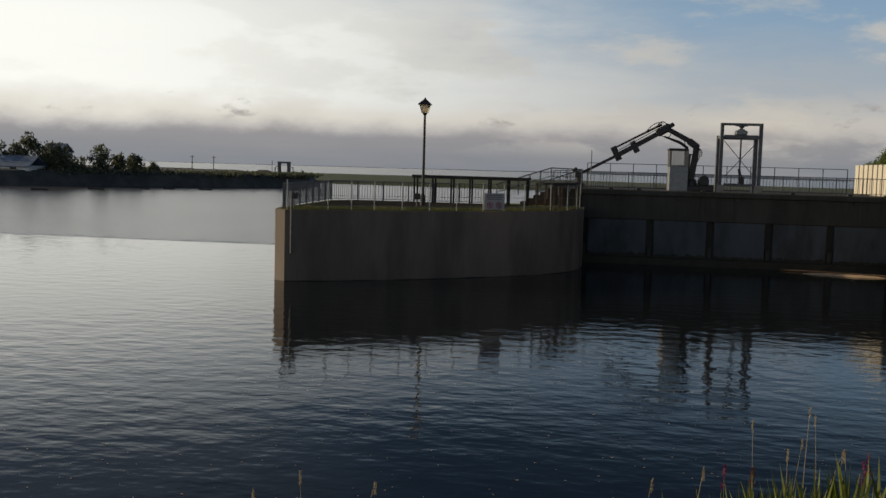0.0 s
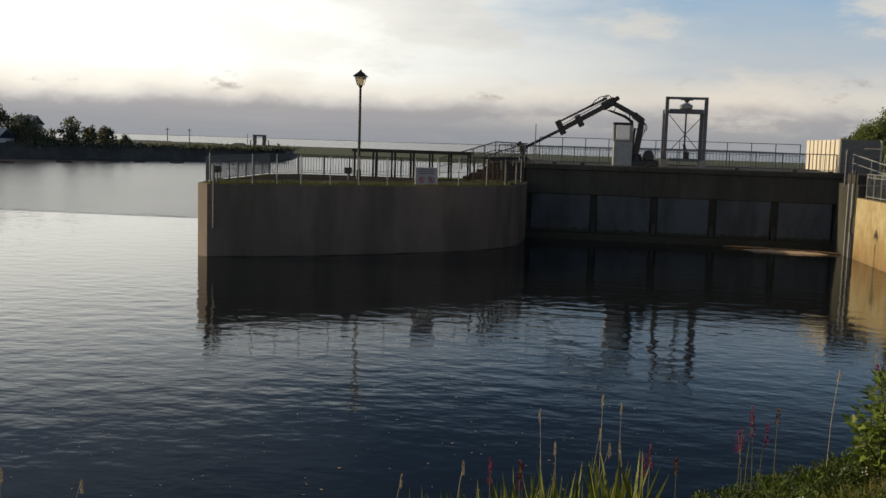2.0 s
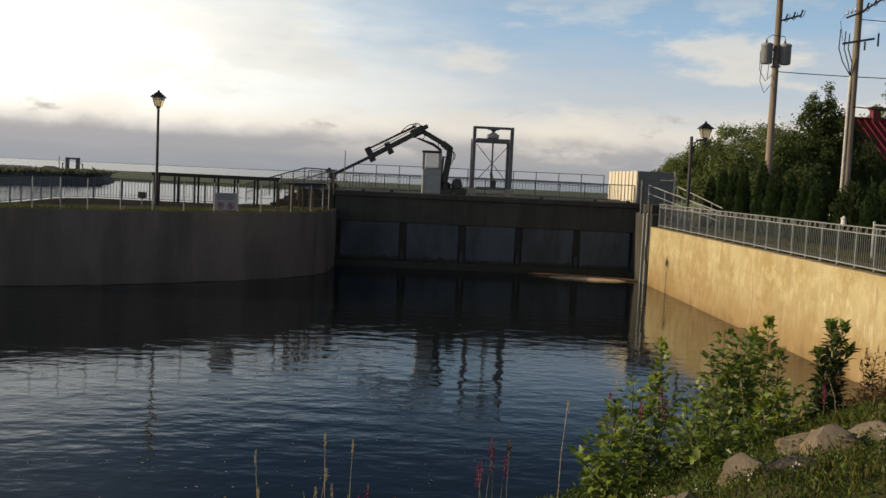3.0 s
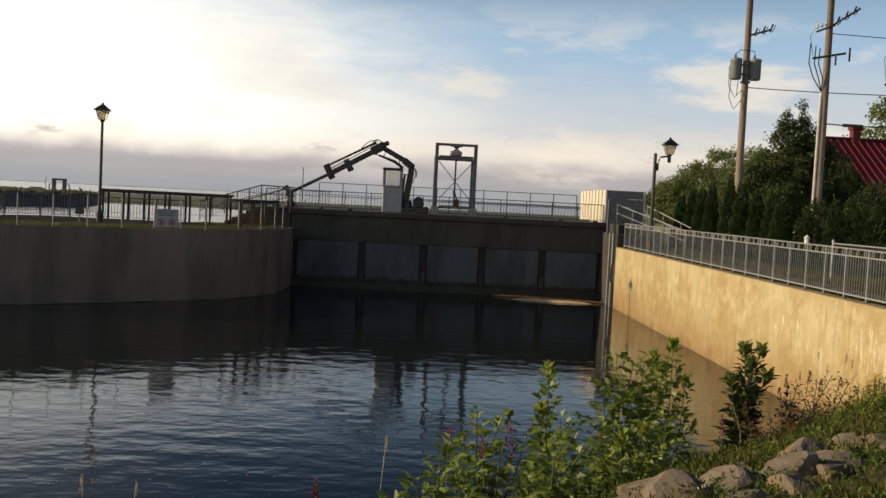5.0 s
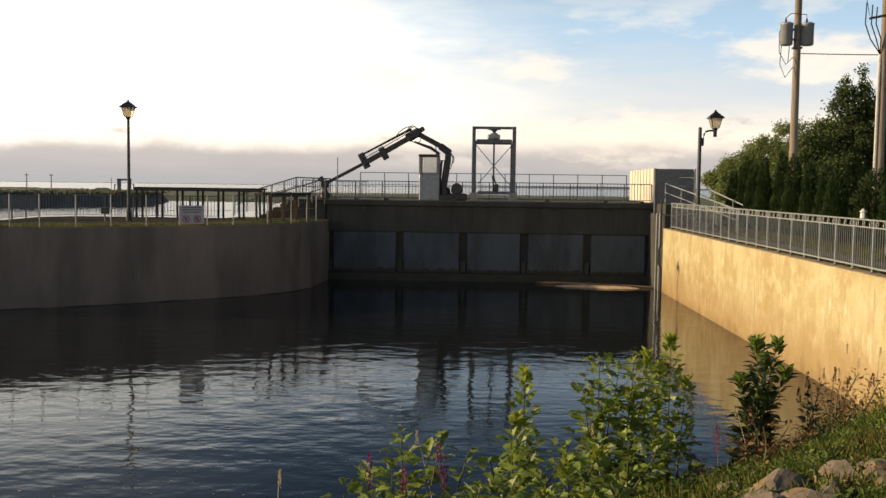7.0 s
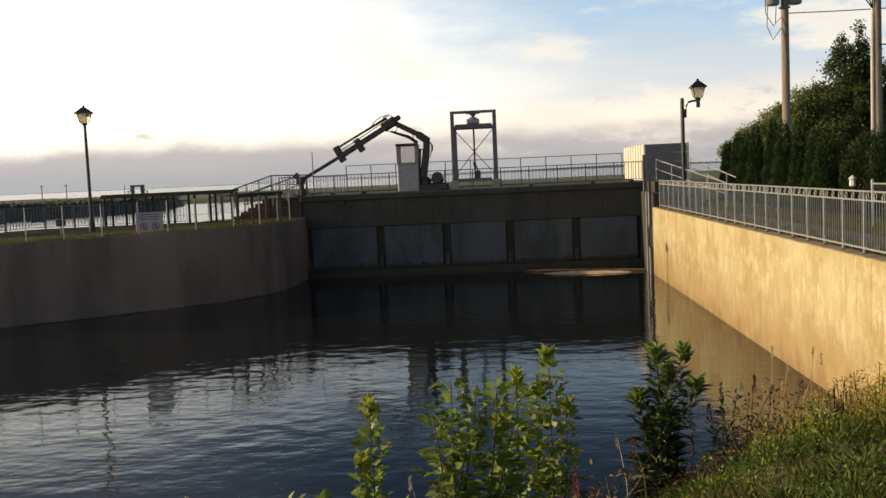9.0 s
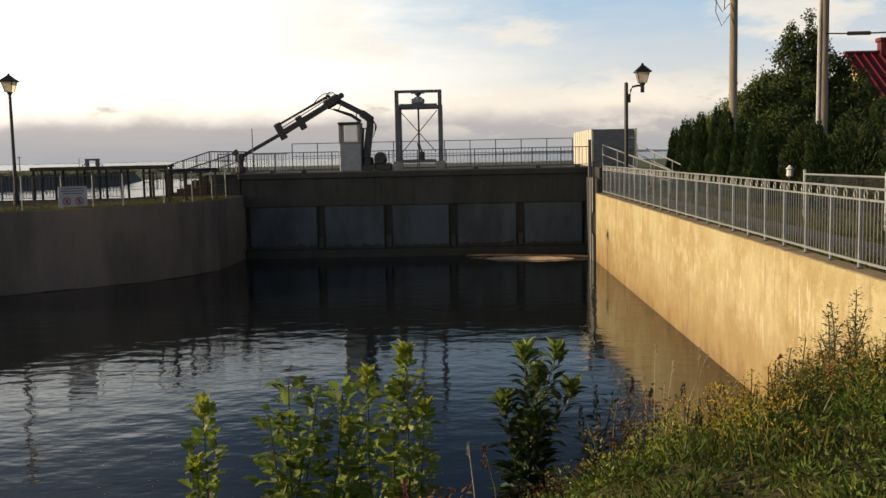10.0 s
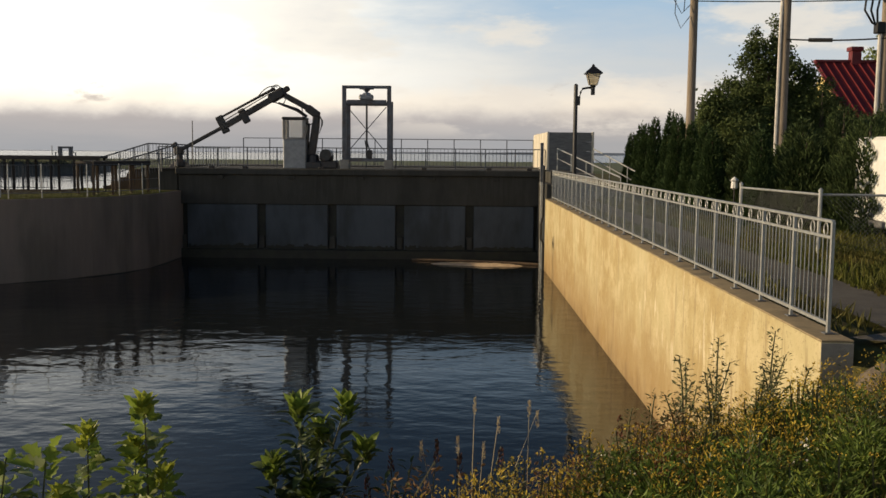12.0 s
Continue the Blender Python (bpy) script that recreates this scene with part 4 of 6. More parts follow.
def inset(poly, dist):
    out = []
    n = len(poly)
    for i in range(n):
        a, b, c2 = Vector(poly[i - 1]), Vector(poly[i]), Vector(poly[(i + 1) % n])
        t = ((b - a).normalized() + (c2 - b).normalized()).normalized()
        nrm = Vector((t.y, -t.x))
        out.append((b.x + nrm.x * dist, b.y + nrm.y * dist))
    return out


inner = inset(full, 0.20)
n = len(full)
cq = Shape()
oo = inset(full, -0.012)
cq.v = [(x, y, QTOP - 0.06) for x, y in oo] + [(x, y, QTOP) for x, y in oo] + [(x, y, QTOP) for x, y in inner] + [(x, y, QTOP - 0.06) for x, y in inner]
cq.f = [(j * n + i, j * n + (i + 1) % n, ((j + 1) % 4) * n + (i + 1) % n, ((j + 1) % 4) * n + i) for j in range(4) for i in range(n)]
part("coping", cq, M["concrete_wall"], qw)
qa = Shape()
for (ax, ay), (bx, by) in zip(QUAY, QUAY[1:]):
    m = 6
    for i in range(m):
        u, v = i / m, (i + 1) / m
        p, q = Vector((ax + (bx - ax) * u, ay + (by - ay) * u, 0)), Vector((ax + (bx - ax) * v, ay + (by - ay) * v, 0))
        hh = 0.02 + 0.03 * noise.noise(Vector((p.x * 0.8, p.y * 0.8, 0)))
        qa.beam(p + Vector((0, 0, hh / 2 - 0.1)), q + Vector((0, 0, hh / 2 - 0.1)), 0.03, hh + 0.2)
part("tide_mark", qa, M["algae"], qw, "dark algae along the waterline")
lw = Shape()
lw.prism(list(reversed(inset(full, 0.18))), QTOP - 0.3, QTOP + 0.02)
solo("platform_lawn", lw, M["lawn"], "patchy mown lawn on the platform", "lawn", kind="structure")
bed = Shape()
bed.add([(-28.9, -6.6, QTOP + 0.03), (-26.3, -5.0, QTOP + 0.03), (-23.0, -4.0, QTOP + 0.03), (-21.0, -2.9, QTOP + 0.03), (-19.3, -0.6, QTOP + 0.03), (-18.4, 2.0, QTOP + 0.03), (-18.4, 2.9, QTOP + 0.03), (-28.4, 2.6, QTOP + 0.03), (-29.3, 0.8, QTOP + 0.03)], [tuple(range(9))])
solo("soil_bed", bed, M["soil_dark"], "bare dark brown soil on the platform", "soil", kind="structure")
part("corner_pipe", Shape().tube([(-28.0, -10.95, 3.8), (-28.0, -10.95, 1.2)], 0.05, 8), M["steel_dull"], qw, "grey steel pipe")

qf = thing("quay_fence", "pale steel post-and-rail fence along the quay wall", "fence", (0, 0, QTOP))
me_qp = Shape().tube([(0, 0, 0), (0, 0, 1.26)], 0.023, 8).mesh("post", M["steel"])
walkline = inset(full, 0.22)[1:len(QUAY)]
for (ax, ay), (bx, by) in zip(walkline, walkline[1:]):
    part("top_rail", Shape().tube([(ax, ay, 1.22), (bx, by, 1.22)], 0.012, 6), M["steel_dull"], qf)
    part("middle_rail", Shape().tube([(ax, ay, 0.62), (bx, by, 0.62)], 0.010, 6), M["steel_dull"], qf)
    part("bottom_rail", Shape().tube([(ax, ay, 0.20), (bx, by, 0.20)], 0.018, 6), M["steel_dull"], qf)
    L = math.hypot(bx - ax, by - ay)
    k = max(1, round(L / 1.35))
    for i in range(k):
        place(me_qp, "post", qf, ax + (bx - ax) * i / k, ay + (by - ay) * i / k, 0)
place(me_qp, "post", qf, *walkline[-1], 0)
side = [(-28.6, -10.2), (-28.95, -8.9), (-29.38, -2.0), (-29.58, 1.1), (-28.5, 2.8)]
sf = thing("side_fence", "grey steel fence with upright bars on the platform edge", "fence", (0, 0, QTOP))
back = side + [(-21.4, 3.1)]
me_sp = Shape().box(-0.03, -0.03, 0, 0.03, 0.03, 1.1).mesh("post", M["steel_dull"])
me_sb = Shape().box(-0.011, -0.011, 0.1, 0.011, 0.011, 1.08).mesh("baluster", M["steel_dull"])
for (ax, ay), (bx, by) in zip(back, back[1:]):
    L = math.hypot(bx - ax, by - ay)
    part("top_rail", Shape().tube([(ax, ay, 1.08), (bx, by, 1.08)], 0.022, 6), M["steel_dull"], sf)
    part("bottom_rail", Shape().tube([(ax, ay, 0.1), (bx, by, 0.1)], 0.018, 6), M["steel_dull"], sf)
    for i in range(max(1, round(L / 1.4))):
        u = i / max(1, round(L / 1.4))
        place(me_sp, "post", sf, ax + (bx - ax) * u, ay + (by - ay) * u, 0)
    k = round(L / 0.155)
    for i in range(k):
        u = (i + 0.5) / k
        place(me_sb, "baluster", sf, ax + (bx - ax) * u, ay + (by - ay) * u, 0)


def canopy(name, label, p, q, width, n, z, mat_post):
    """A low dark board roof on posts from p to q."""
    p, q = Vector((*p, QTOP)), Vector((*q, QTOP))
    t = (q - p).normalized()
    sidev = Vector((-t.y, t.x, 0))
    th = thing(name, label, "shelter", p)
    hgt = z - QTOP
    part("roof_board", Shape().beam(Vector((0, 0, hgt - 0.03)), q - p + Vector((0, 0, hgt - 0.03)), width, 0.10, 0.015), M["timber"], th)
    part("fascia", Shape().beam(-sidev * width / 2 + Vector((0, 0, hgt - 0.07)), q - p - sidev * width / 2 + Vector((0, 0, hgt - 0.07)), 0.05, 0.17, 0.01), M["timber"], th)
    for i in range(n + 1):
        for s in (-0.42, 0.42):
            o = (q - p) * (0.02 + 0.96 * i / n) + sidev * width * s
            part("post", Shape().box(o.x - 0.045, o.y - 0.045, 0, o.x + 0.045, o.y + 0.045, hgt - 0.08, 0.008), mat_post, th)
    return th


canopy("low_shelter", "long low dark timber canopy on posts", (-25.3, 2.45), (-18.9, 2.15), 0.9, 6, 4.50, M["timber"])
canopy("low_shelter", "short low timber canopy on brown posts by the wall", (-17.95, -2.55), (-16.75, 0.55), 0.9, 3, 4.33, M["timber_post"])
for p, q, k in (((-17.9, 5.1, 5.1), (-20.9, 4.2, 4.1), 5), ((-16.2, 3.8, 5.05), (-18.6, 2.4, 4.2), 4), ((-16.15, 5.25, 5.05), (-17.9, 5.1, 5.1), 2)):
    hr = handrail("stair_handrail", "dark steel handrail with upright bars at the dam stairs", p, q, 1.0, k, M["steel_dull"])
    run = Vector(q) - Vector(p)
    for i in range(k * 6):
        s = run * ((i + 0.5) / (k * 6))
        part("baluster", Shape().box(s.x - 0.009, s.y - 0.009, s.z + 0.08, s.x + 0.009, s.y + 0.009, s.z + 1.0), M["steel_dull"], hr)
ld = thing("stair_landing", "dark concrete landing at the head of the stairs", "landing", (-17.0, 4.5, QTOP))
part("block", Shape().box(-0.70, -0.85, 0, 0.85, 0.75, DTOP - QTOP - 0.10, 0.02), M["concrete_dark"], ld)
part("tread", Shape().box(-0.78, -0.90, DTOP - QTOP - 0.10, 0.85, 0.80, DTOP - QTOP - 0.02, 0.012), M["timber"], ld, "dark timber landing boards")
sg2 = thing("stairs", "brown timber steps up to the dam deck", "stairs", (-18.9, 3.0, QTOP))
for i in range(5):
    part("step", Shape().box(-0.62 + i * 0.36, 0.65, 0, -0.62 + (i + 1) * 0.36, 2.2, 0.19 * (i + 1), 0.01), M["timber_post"], sg2)

sgn = thing("warning_sign", "grey warning sign with two prohibition symbols on the fence", "sign", (-20.0, -6.25, QTOP + 0.10))
sgn.rotation_euler = (0, 0, radians(28))
part("plate", Shape().box(-0.5, -0.02, 0, 0.5, 0.02, 0.74, 0.008), M["sign"], sgn)
for k, (a, b) in enumerate(((-0.38, 0.38), (-0.42, 0.42), (-0.34, 0.34))):
    part("text_bar", Shape().box(a, -0.026, 0.64 - k * 0.09, b, -0.0205, 0.675 - k * 0.09), M["sign_ink"], sgn)
for x in (-0.22, 0.22):
    rg = Shape()
    rg.tube([(x + 0.13 * math.cos(a), -0.026, 0.20 + 0.13 * math.sin(a)) for a in [2 * math.pi * i / 16 for i in range(17)]], 0.018, 5, False)
    rg.beam((x - 0.09, -0.026, 0.29), (x + 0.09, -0.026, 0.11), 0.012, 0.03)
    part("symbol_ring", rg, M["sign_red"], sgn)
    part("symbol", Shape().box(x - 0.04, -0.0245, 0.13, x + 0.04, -0.0205, 0.27, 0.001), M["sign_ink"], sgn)
for p in ((-23.6, -6.0), (-28.1, -10.3)):
    bx = thing("box_on_post", "small dark box on a post on the lawn", "box", (*p, QTOP), "boxes on posts")
    part("post", Shape().tube([(0, 0, 0), (0, 0, 0.5)], 0.03, 8), M["steel_dull"], bx)
    part("box", Shape().box(-0.16, -0.1, 0.45, 0.16, 0.1, 0.72, 0.02), M["crane"], bx)


# ---- street lamps ----
def lantern(parent, x, z):
    """A tapered four-sided lantern whose foot is at (x, 0, z)."""
    part("collar", Shape().lathe(x, 0, [(0.05, z - 0.02), (0.09, z + 0.02), (0.11, z + 0.08), (0.16, z + 0.10)], 12), M["black"], parent)
    gl = Shape()
    a, b = 0.13, 0.23
    gl.add([(x + sx * a, sy * a, z + 0.10) for sx, sy in ((-1, -1), (1, -1), (1, 1), (-1, 1))] + [(x + sx * b, sy * b, z + 0.50) for sx, sy in ((-1, -1), (1, -1), (1, 1), (-1, 1))],
           [(0, 1, 5, 4), (1, 2, 6, 5), (2, 3, 7, 6), (3, 0, 4, 7), (3, 2, 1, 0), (4, 5, 6, 7)])
    g = part("glass", gl, M["lamp_glass"], parent, "pale glass with sunlight in its tint")
    g.visible_shadow = False
    for sx, sy in ((-1, -1), (1, -1), (1, 1), (-1, 1)):
        part("glazing_bar", Shape().beam((x + sx * a, sy * a, z + 0.10), (x + sx * b, sy * b, z + 0.51), 0.025, 0.025), M["black"], parent)
    hood = Shape()
    hood.add([(x + sx * 0.31, sy * 0.31, z + 0.50) for sx, sy in ((-1, -1), (1, -1), (1, 1), (-1, 1))] + [(x + sx * 0.30, sy * 0.30, z + 0.54) for sx, sy in ((-1, -1), (1, -1), (1, 1), (-1, 1))]
             + [(x + sx * 0.06, sy * 0.06, z + 0.77) for sx, sy in ((-1, -1), (1, -1), (1, 1), (-1, 1))],
             [(3, 2, 1, 0), (0, 1, 5, 4), (1, 2, 6, 5), (2, 3, 7, 6), (3, 0, 4, 7), (4, 5, 9, 8), (5, 6, 10, 9), (6, 7, 11, 10), (7, 4, 8, 11), (8, 9, 10, 11)])
    hood.lathe(x, 0, [(0.05, z + 0.76), (0.06, z + 0.80), (0.02, z + 0.86)], 8)
    part("hood", hood, M["black"], parent)


l1 = thing("street_lamp", "black post-top lantern lamp standing on the lawn", "lamp", (-23.95, -2.35, QTOP), "street lamps")
part("post", Shape().lathe(0, 0, [(0.13, 0), (0.12, 0.5), (0.075, 0.58), (0.06, 4.52)], 12), M["black"], l1)
lantern(l1, 0, 4.5)
l2 = thing("street_lamp", "black lamp post with a bracketed lantern beside the path", "lamp", (0.68, -3.72, 2.84), "street lamps")
part("post", Shape().lathe(0, 0, [(0.13, 0), (0.12, 0.6), (0.08, 0.66), (0.075, 4.46), (0.03, 4.5)], 12), M["black"], l2)
part("arm", Shape().tube([(0.06, 0, 3.95), (0.14, 0, 4.0), (0.17, 0, 4.2), (0.24, 0, 4.32), (0.42, 0, 4.36), (0.62, 0, 4.36)], 0.04, 8).tube([(0.62, 0, 4.10), (0.62, 0, 4.42)], 0.075, 10).box(0.05, -0.07, 3.72, 0.16, 0.07, 4.05, 0.02), M["black"], l2)
lantern(l2, 0.62, 4.36)


# ---- utility poles and wires ----
def utility_pole(x, y, base, top, label):
    p = thing("utility_pole", label, "utility pole", (x, y, base), "utility poles")
    part("shaft", Shape().tube([(0, 0, -1.3), (0.0, 0, (top - base) * 0.5), (0, 0, top - base)], [0.21, 0.185, 0.16], 12), M["pole"], p, smooth=True)
    p.scale = (0.9, 0.9, 0.9)
    return p


def cutout(p, x, z, lean):
    part("fuse_cutout", Shape().tube([(x, 0, z - 0.12), (x + lean, 0, z + 0.28)], 0.045, 6).tube([(x + lean * 0.2, -0.05, z - 0.18), (x + 0.16, -0.05, z - 0.05), (x + lean + 0.12, -0.05, z + 0.25)], 0.02, 5), M["cable"], p)


def hang(p, pts, r=0.02):
    part("jumper_wire", Shape().tube(pts, r, 5), M["cable"], p)


p1 = utility_pole(5.92, 0.48, 3.63, 18.73, "weathered wooden utility pole carrying two grey transformers")
for x in (-0.62, 0.42):
    t = part("transformer", Shape().lathe(x, -0.22, [(0.26, 8.55), (0.31, 8.6), (0.31, 9.55), (0.33, 9.57), (0.33, 9.64), (0.2, 9.70)], 16), M["trafo"], p1, "grey transformer can", True)
    part("bushing", Shape().lathe(x - 0.05, -0.22, [(0.05, 9.68), (0.06, 9.76), (0.03, 9.9)], 8), M["cable"], t)
for x0, y0, z0, x1, y1, z1 in ((-0.4, -0.22, 8.8, 0.4, -0.12, 8.9), (-0.4, -0.22, 9.3, 0.4, -0.12, 9.4), (-0.25, -0.25, 8.4, 0.2, 0.1, 8.5)):
    part("bracket", Shape().box(x0, y0, z0, x1, y1, z1, 0.01), M["steel_dull"], p1)
part("cross_arm", Shape().beam((0, 0, 10.95), (1.25, 0, 11.35), 0.08, 0.10, 0.01), M["timber_post"], p1)
for i in range(3):
    cutout(p1, 0.35 + i * 0.42, 11.1 + i * 0.13, 0.14)
hang(p1, [(-0.75, -0.2, 9.7), (-0.98, -0.2, 9.2), (-0.95, -0.2, 8.2), (-0.6, -0.2, 7.6), (-0.2, -0.1, 8.0)])
hang(p1, [(-0.85, -0.2, 8.6), (-0.9, -0.2, 7.6), (-0.62, -0.2, 6.95), (-0.2, -0.1, 7.5)])
hang(p1, [(-0.7, -0.2, 9.9), (-0.4, -0.2, 10.15), (0.35, -0.2, 10.1), (0.4, -0.2, 9.8)])
hang(p1, [(-0.45, -0.2, 8.6), (-0.5, -0.2, 7.7)])
p2 = utility_pole(8.85, -1.95, 3.27, 18.07, "wooden utility pole with a pale cable conduit")
part("conduit", Shape().tube([(-0.27, -0.05, -0.5), (-0.24, -0.05, 7.2), (-0.2, -0.02, 8.2)], 0.075, 8), M["conduit"], p2, "pale conduit")
part("cross_arm", Shape().beam((-0.85, -0.2, 9.85), (0.85, -0.2, 10.2), 0.09, 0.11, 0.01), M["timber_post"], p2)
part("cross_arm", Shape().beam((-0.75, -0.2, 11.2), (0.2, -0.2, 11.6), 0.08, 0.10, 0.01), M["timber_post"], p2)
part("cross_arm", Shape().beam((0.1, -0.2, 11.6), (1.45, -0.2, 12.5), 0.08, 0.10, 0.01), M["timber_post"], p2)
for i in range(3):
    cutout(p2, 0.35 + i * 0.42, 11.8 + i * 0.28, 0.14)
    part("insulator", Shape().lathe(-0.7 + i * 0.22, -0.2, [(0.03, 11.35 + i * 0.09), (0.07, 11.4 + i * 0.09), (0.05, 11.55 + i * 0.09), (0.02, 11.6 + i * 0.09)], 8), M["conduit"], p2)
for x, y, z0, z1 in ((1.05, -0.2, 9.8, 10.5), (0.3, -0.3, 9.55, 10.0)):
    part("arrester", Shape().tube([(x, y, z0), (x, y, z1)], 0.05, 8), M["cable"], p2)
for k, dx2 in enumerate((-1.0, -0.72, -0.5)):
    hang(p2, [(dx2, -0.2, 10.6 - k * 0.1), (dx2 - 0.03, -0.2, 9.6), (dx2 + 0.25, -0.15, 8.9), (-0.22, -0.05, 8.2)], 0.03)
hang(p2, [(-0.85, -0.2, 10.0), (-1.05, -0.2, 11.0), (-0.7, -0.2, 11.5)], 0.015)
p3 = utility_pole(11.86, -3.75, 3.0, 17.7, "wooden utility pole with switchgear and a conduit")
part("conduit", Shape().tube([(-0.27, -0.05, -0.3), (-0.25, -0.05, 7.0)], 0.085, 8), M["conduit"], p3, "pale conduit")
part("cable_box", Shape().box(-0.5, -0.3, 6.9, -0.15, 0.05, 7.35, 0.03), M["cable"], p3)
part("switch_gear", Shape().box(-0.85, -0.35, 8.3, -0.3, 0.0, 8.8, 0.05).lathe(-0.75, -0.2, [(0.12, 8.8), (0.15, 9.1), (0.04, 9.5)], 8).lathe(-0.4, -0.2, [(0.12, 8.8), (0.15, 9.2), (0.04, 9.6)], 8).beam((-1.35, -0.2, 8.75), (-0.7, -0.2, 8.65), 0.1, 0.12, 0.02), M["cable"], p3)
for k in range(3):
    hang(p3, [(-0.95 + k * 0.28, -0.25, 8.4), (-1.0 + k * 0.25, -0.25, 7.8), (-0.65 + k * 0.1, -0.2, 7.3), (-0.35, -0.15, 7.2)], 0.045)
part("cross_arm", Shape().beam((-0.4, -0.2, 11.6), (1.2, -0.2, 12.0), 0.09, 0.11, 0.01), M["timber_post"], p3)
for i in range(3):
    part("insulator", Shape().lathe(-0.3 + i * 0.5, -0.2, [(0.03, 11.7 + i * 0.1), (0.08, 11.8 + i * 0.1), (0.05, 12.0 + i * 0.1)], 8), M["conduit"], p3)
hang(p3, [(-1.3, -0.2, 8.9), (-1.45, -0.2, 10.0), (-0.9, -0.2, 11.0), (-0.3, -0.2, 11.8)], 0.015)


def wire(name, label, p, q, sag, r):
    pts = []
    for i in range(17):
        u = i / 16
        pts.append((p[0] + (q[0] - p[0]) * u, p[1] + (q[1] - p[1]) * u, p[2] + (q[2] - p[2]) * u - 4 * sag * u * (1 - u)))
    return solo(name, Shape().tube(pts, r, 5), M["cable"], label, "wire", "overhead wires")


wire("overhead_wire", "black overhead wire between utility poles", (5.92, 0.48, 11.0), (11.86, -3.93, 10.42), 0.05, 0.022)
wire("overhead_wire", "thin overhead wire between utility poles", (8.85, -2.13, 9.19), (11.86, -3.93, 9.05), 0.06, 0.03)
wire("overhead_wire", "thin overhead wire leading away from a pole", (11.86, -3.93, 9.05), (26.6, -1.23, 9.12), 0.15, 0.03)
wire("overhead_wire", "thin overhead wire high between utility poles", (8.85, -1.95, 13.35), (23.0, -2.13, 13.26), 0.1, 0.02)
solo("cable_sleeve", Shape().tube([(9.52, -2.54, 9.12), (10.24, -2.98, 9.07)], 0.075, 8), M["cable"], "black splice sleeve on an overhead wire", "cable sleeve")

# ---- house behind the hedge ----
hs = thing("house", "yellow house with a seamed red metal roof", "house", (17.35, 9.0, 2.5))
part("wall", Shape().box(0.4, 0.6, 0, 15, 16, 2.3), M["yellow"], hs)
gab = Shape().add([(0.4, 0.6, 2.3), (0.4, 16.2, 2.3), (0.4, 8.4, 7.35), (0.7, 0.6, 2.3), (0.7, 16.2, 2.3), (0.7, 8.4, 7.35)], [(0, 1, 2), (5, 4, 3), (0, 2, 5, 3), (2, 1, 4, 5)])
part("gable", gab, M["yellow"], hs)
rf = part("roof", Shape().beam((7.5, -0.3, 2.0), (7.5, 8.5, 7.70), 15.4, 0.12).beam((8.2, 17.2, 2.0), (8.2, 8.5, 7.70), 14.0, 0.12), M["roof_red"], hs, "red metal roof in its shaded tone")
me_seam = Shape().beam((0, -0.3, 2.10), (0, 8.5, 7.80), 0.05, 0.09).mesh("seam", M["roof_red"])
for i in range(32):
    place(me_seam, "seam", rf, -0.1 + i * 0.48, 0, 0)
part("ridge_cap", Shape().box(-0.2, 8.3, 7.70, 15.2, 8.7, 7.86, 0.03), M["roof_red"], hs)
ch = part("chimney", Shape().box(1.85, 8.2, 7.2, 2.40, 8.75, 8.36, 0.02).box(1.76, 8.11, 8.36, 2.49, 8.84, 8.60, 0.03), M["roof_red"], hs, "red chimney")
dm = part("dormer", Shape().box(3.6, 2.6, 4.2, 5.6, 5.2, 5.6), M["white"], hs, "pale grey dormer")
part("dormer_roof", Shape().add([(3.4, 2.3, 5.5), (5.8, 2.3, 5.5), (4.6, 2.3, 6.6), (3.4, 6.6, 5.5), (5.8, 6.6, 5.5), (4.6, 6.6, 6.6)], [(0, 1, 2), (0, 2, 5, 3), (2, 1, 4, 5), (3, 5, 4)]), M["roof_lit"], dm, "dormer roof in the sunlit red")
part("dormer_window", Shape().box(4.0, 2.54, 4.5, 5.2, 2.61, 5.4), M["white"], dm)
for x in (4.08, 4.64):
    part("pane", Shape().box(x, 2.52, 4.58, x + 0.48, 2.545, 5.32), M["glass_dark"], dm)
pc = part("porch_roof", Shape().beam((6.1, -3.2, 1.75), (6.1, 0.6, 3.0), 6.0, 0.15), M["roof_lit"], hs, "porch roof in the sunlit red")
part("porch_wall", Shape().box(3.4, -2.0, 0, 8.8, 0.6, 2.0), M["yellow"], hs, "yellow porch wall")
part("porch_window", Shape().box(4.3, -2.03, 0.8, 5.4, -1.99, 1.9), M["glass_dark"], hs)

# ---- chain-link fence, white box truck ----
cf = thing("chain_link_fence", "grey chain-link fence on steel posts", "fence", (0, 0, 2.83))
cl = [(1.7, -6.0), (2.55, -13.4), (2.8, -17.3), (3.2, -21.0), (6.4, -21.6), (9.5, -22.2), (13, -23)]
me_cp = Shape().tube([(0, 0, 0), (0, 0, 1.28)], 0.038, 8).lathe(0, 0, [(0.045, 1.27), (0.045, 1.31), (0.01, 1.35)], 8).mesh("post", M["steel"])
wires = Shape()
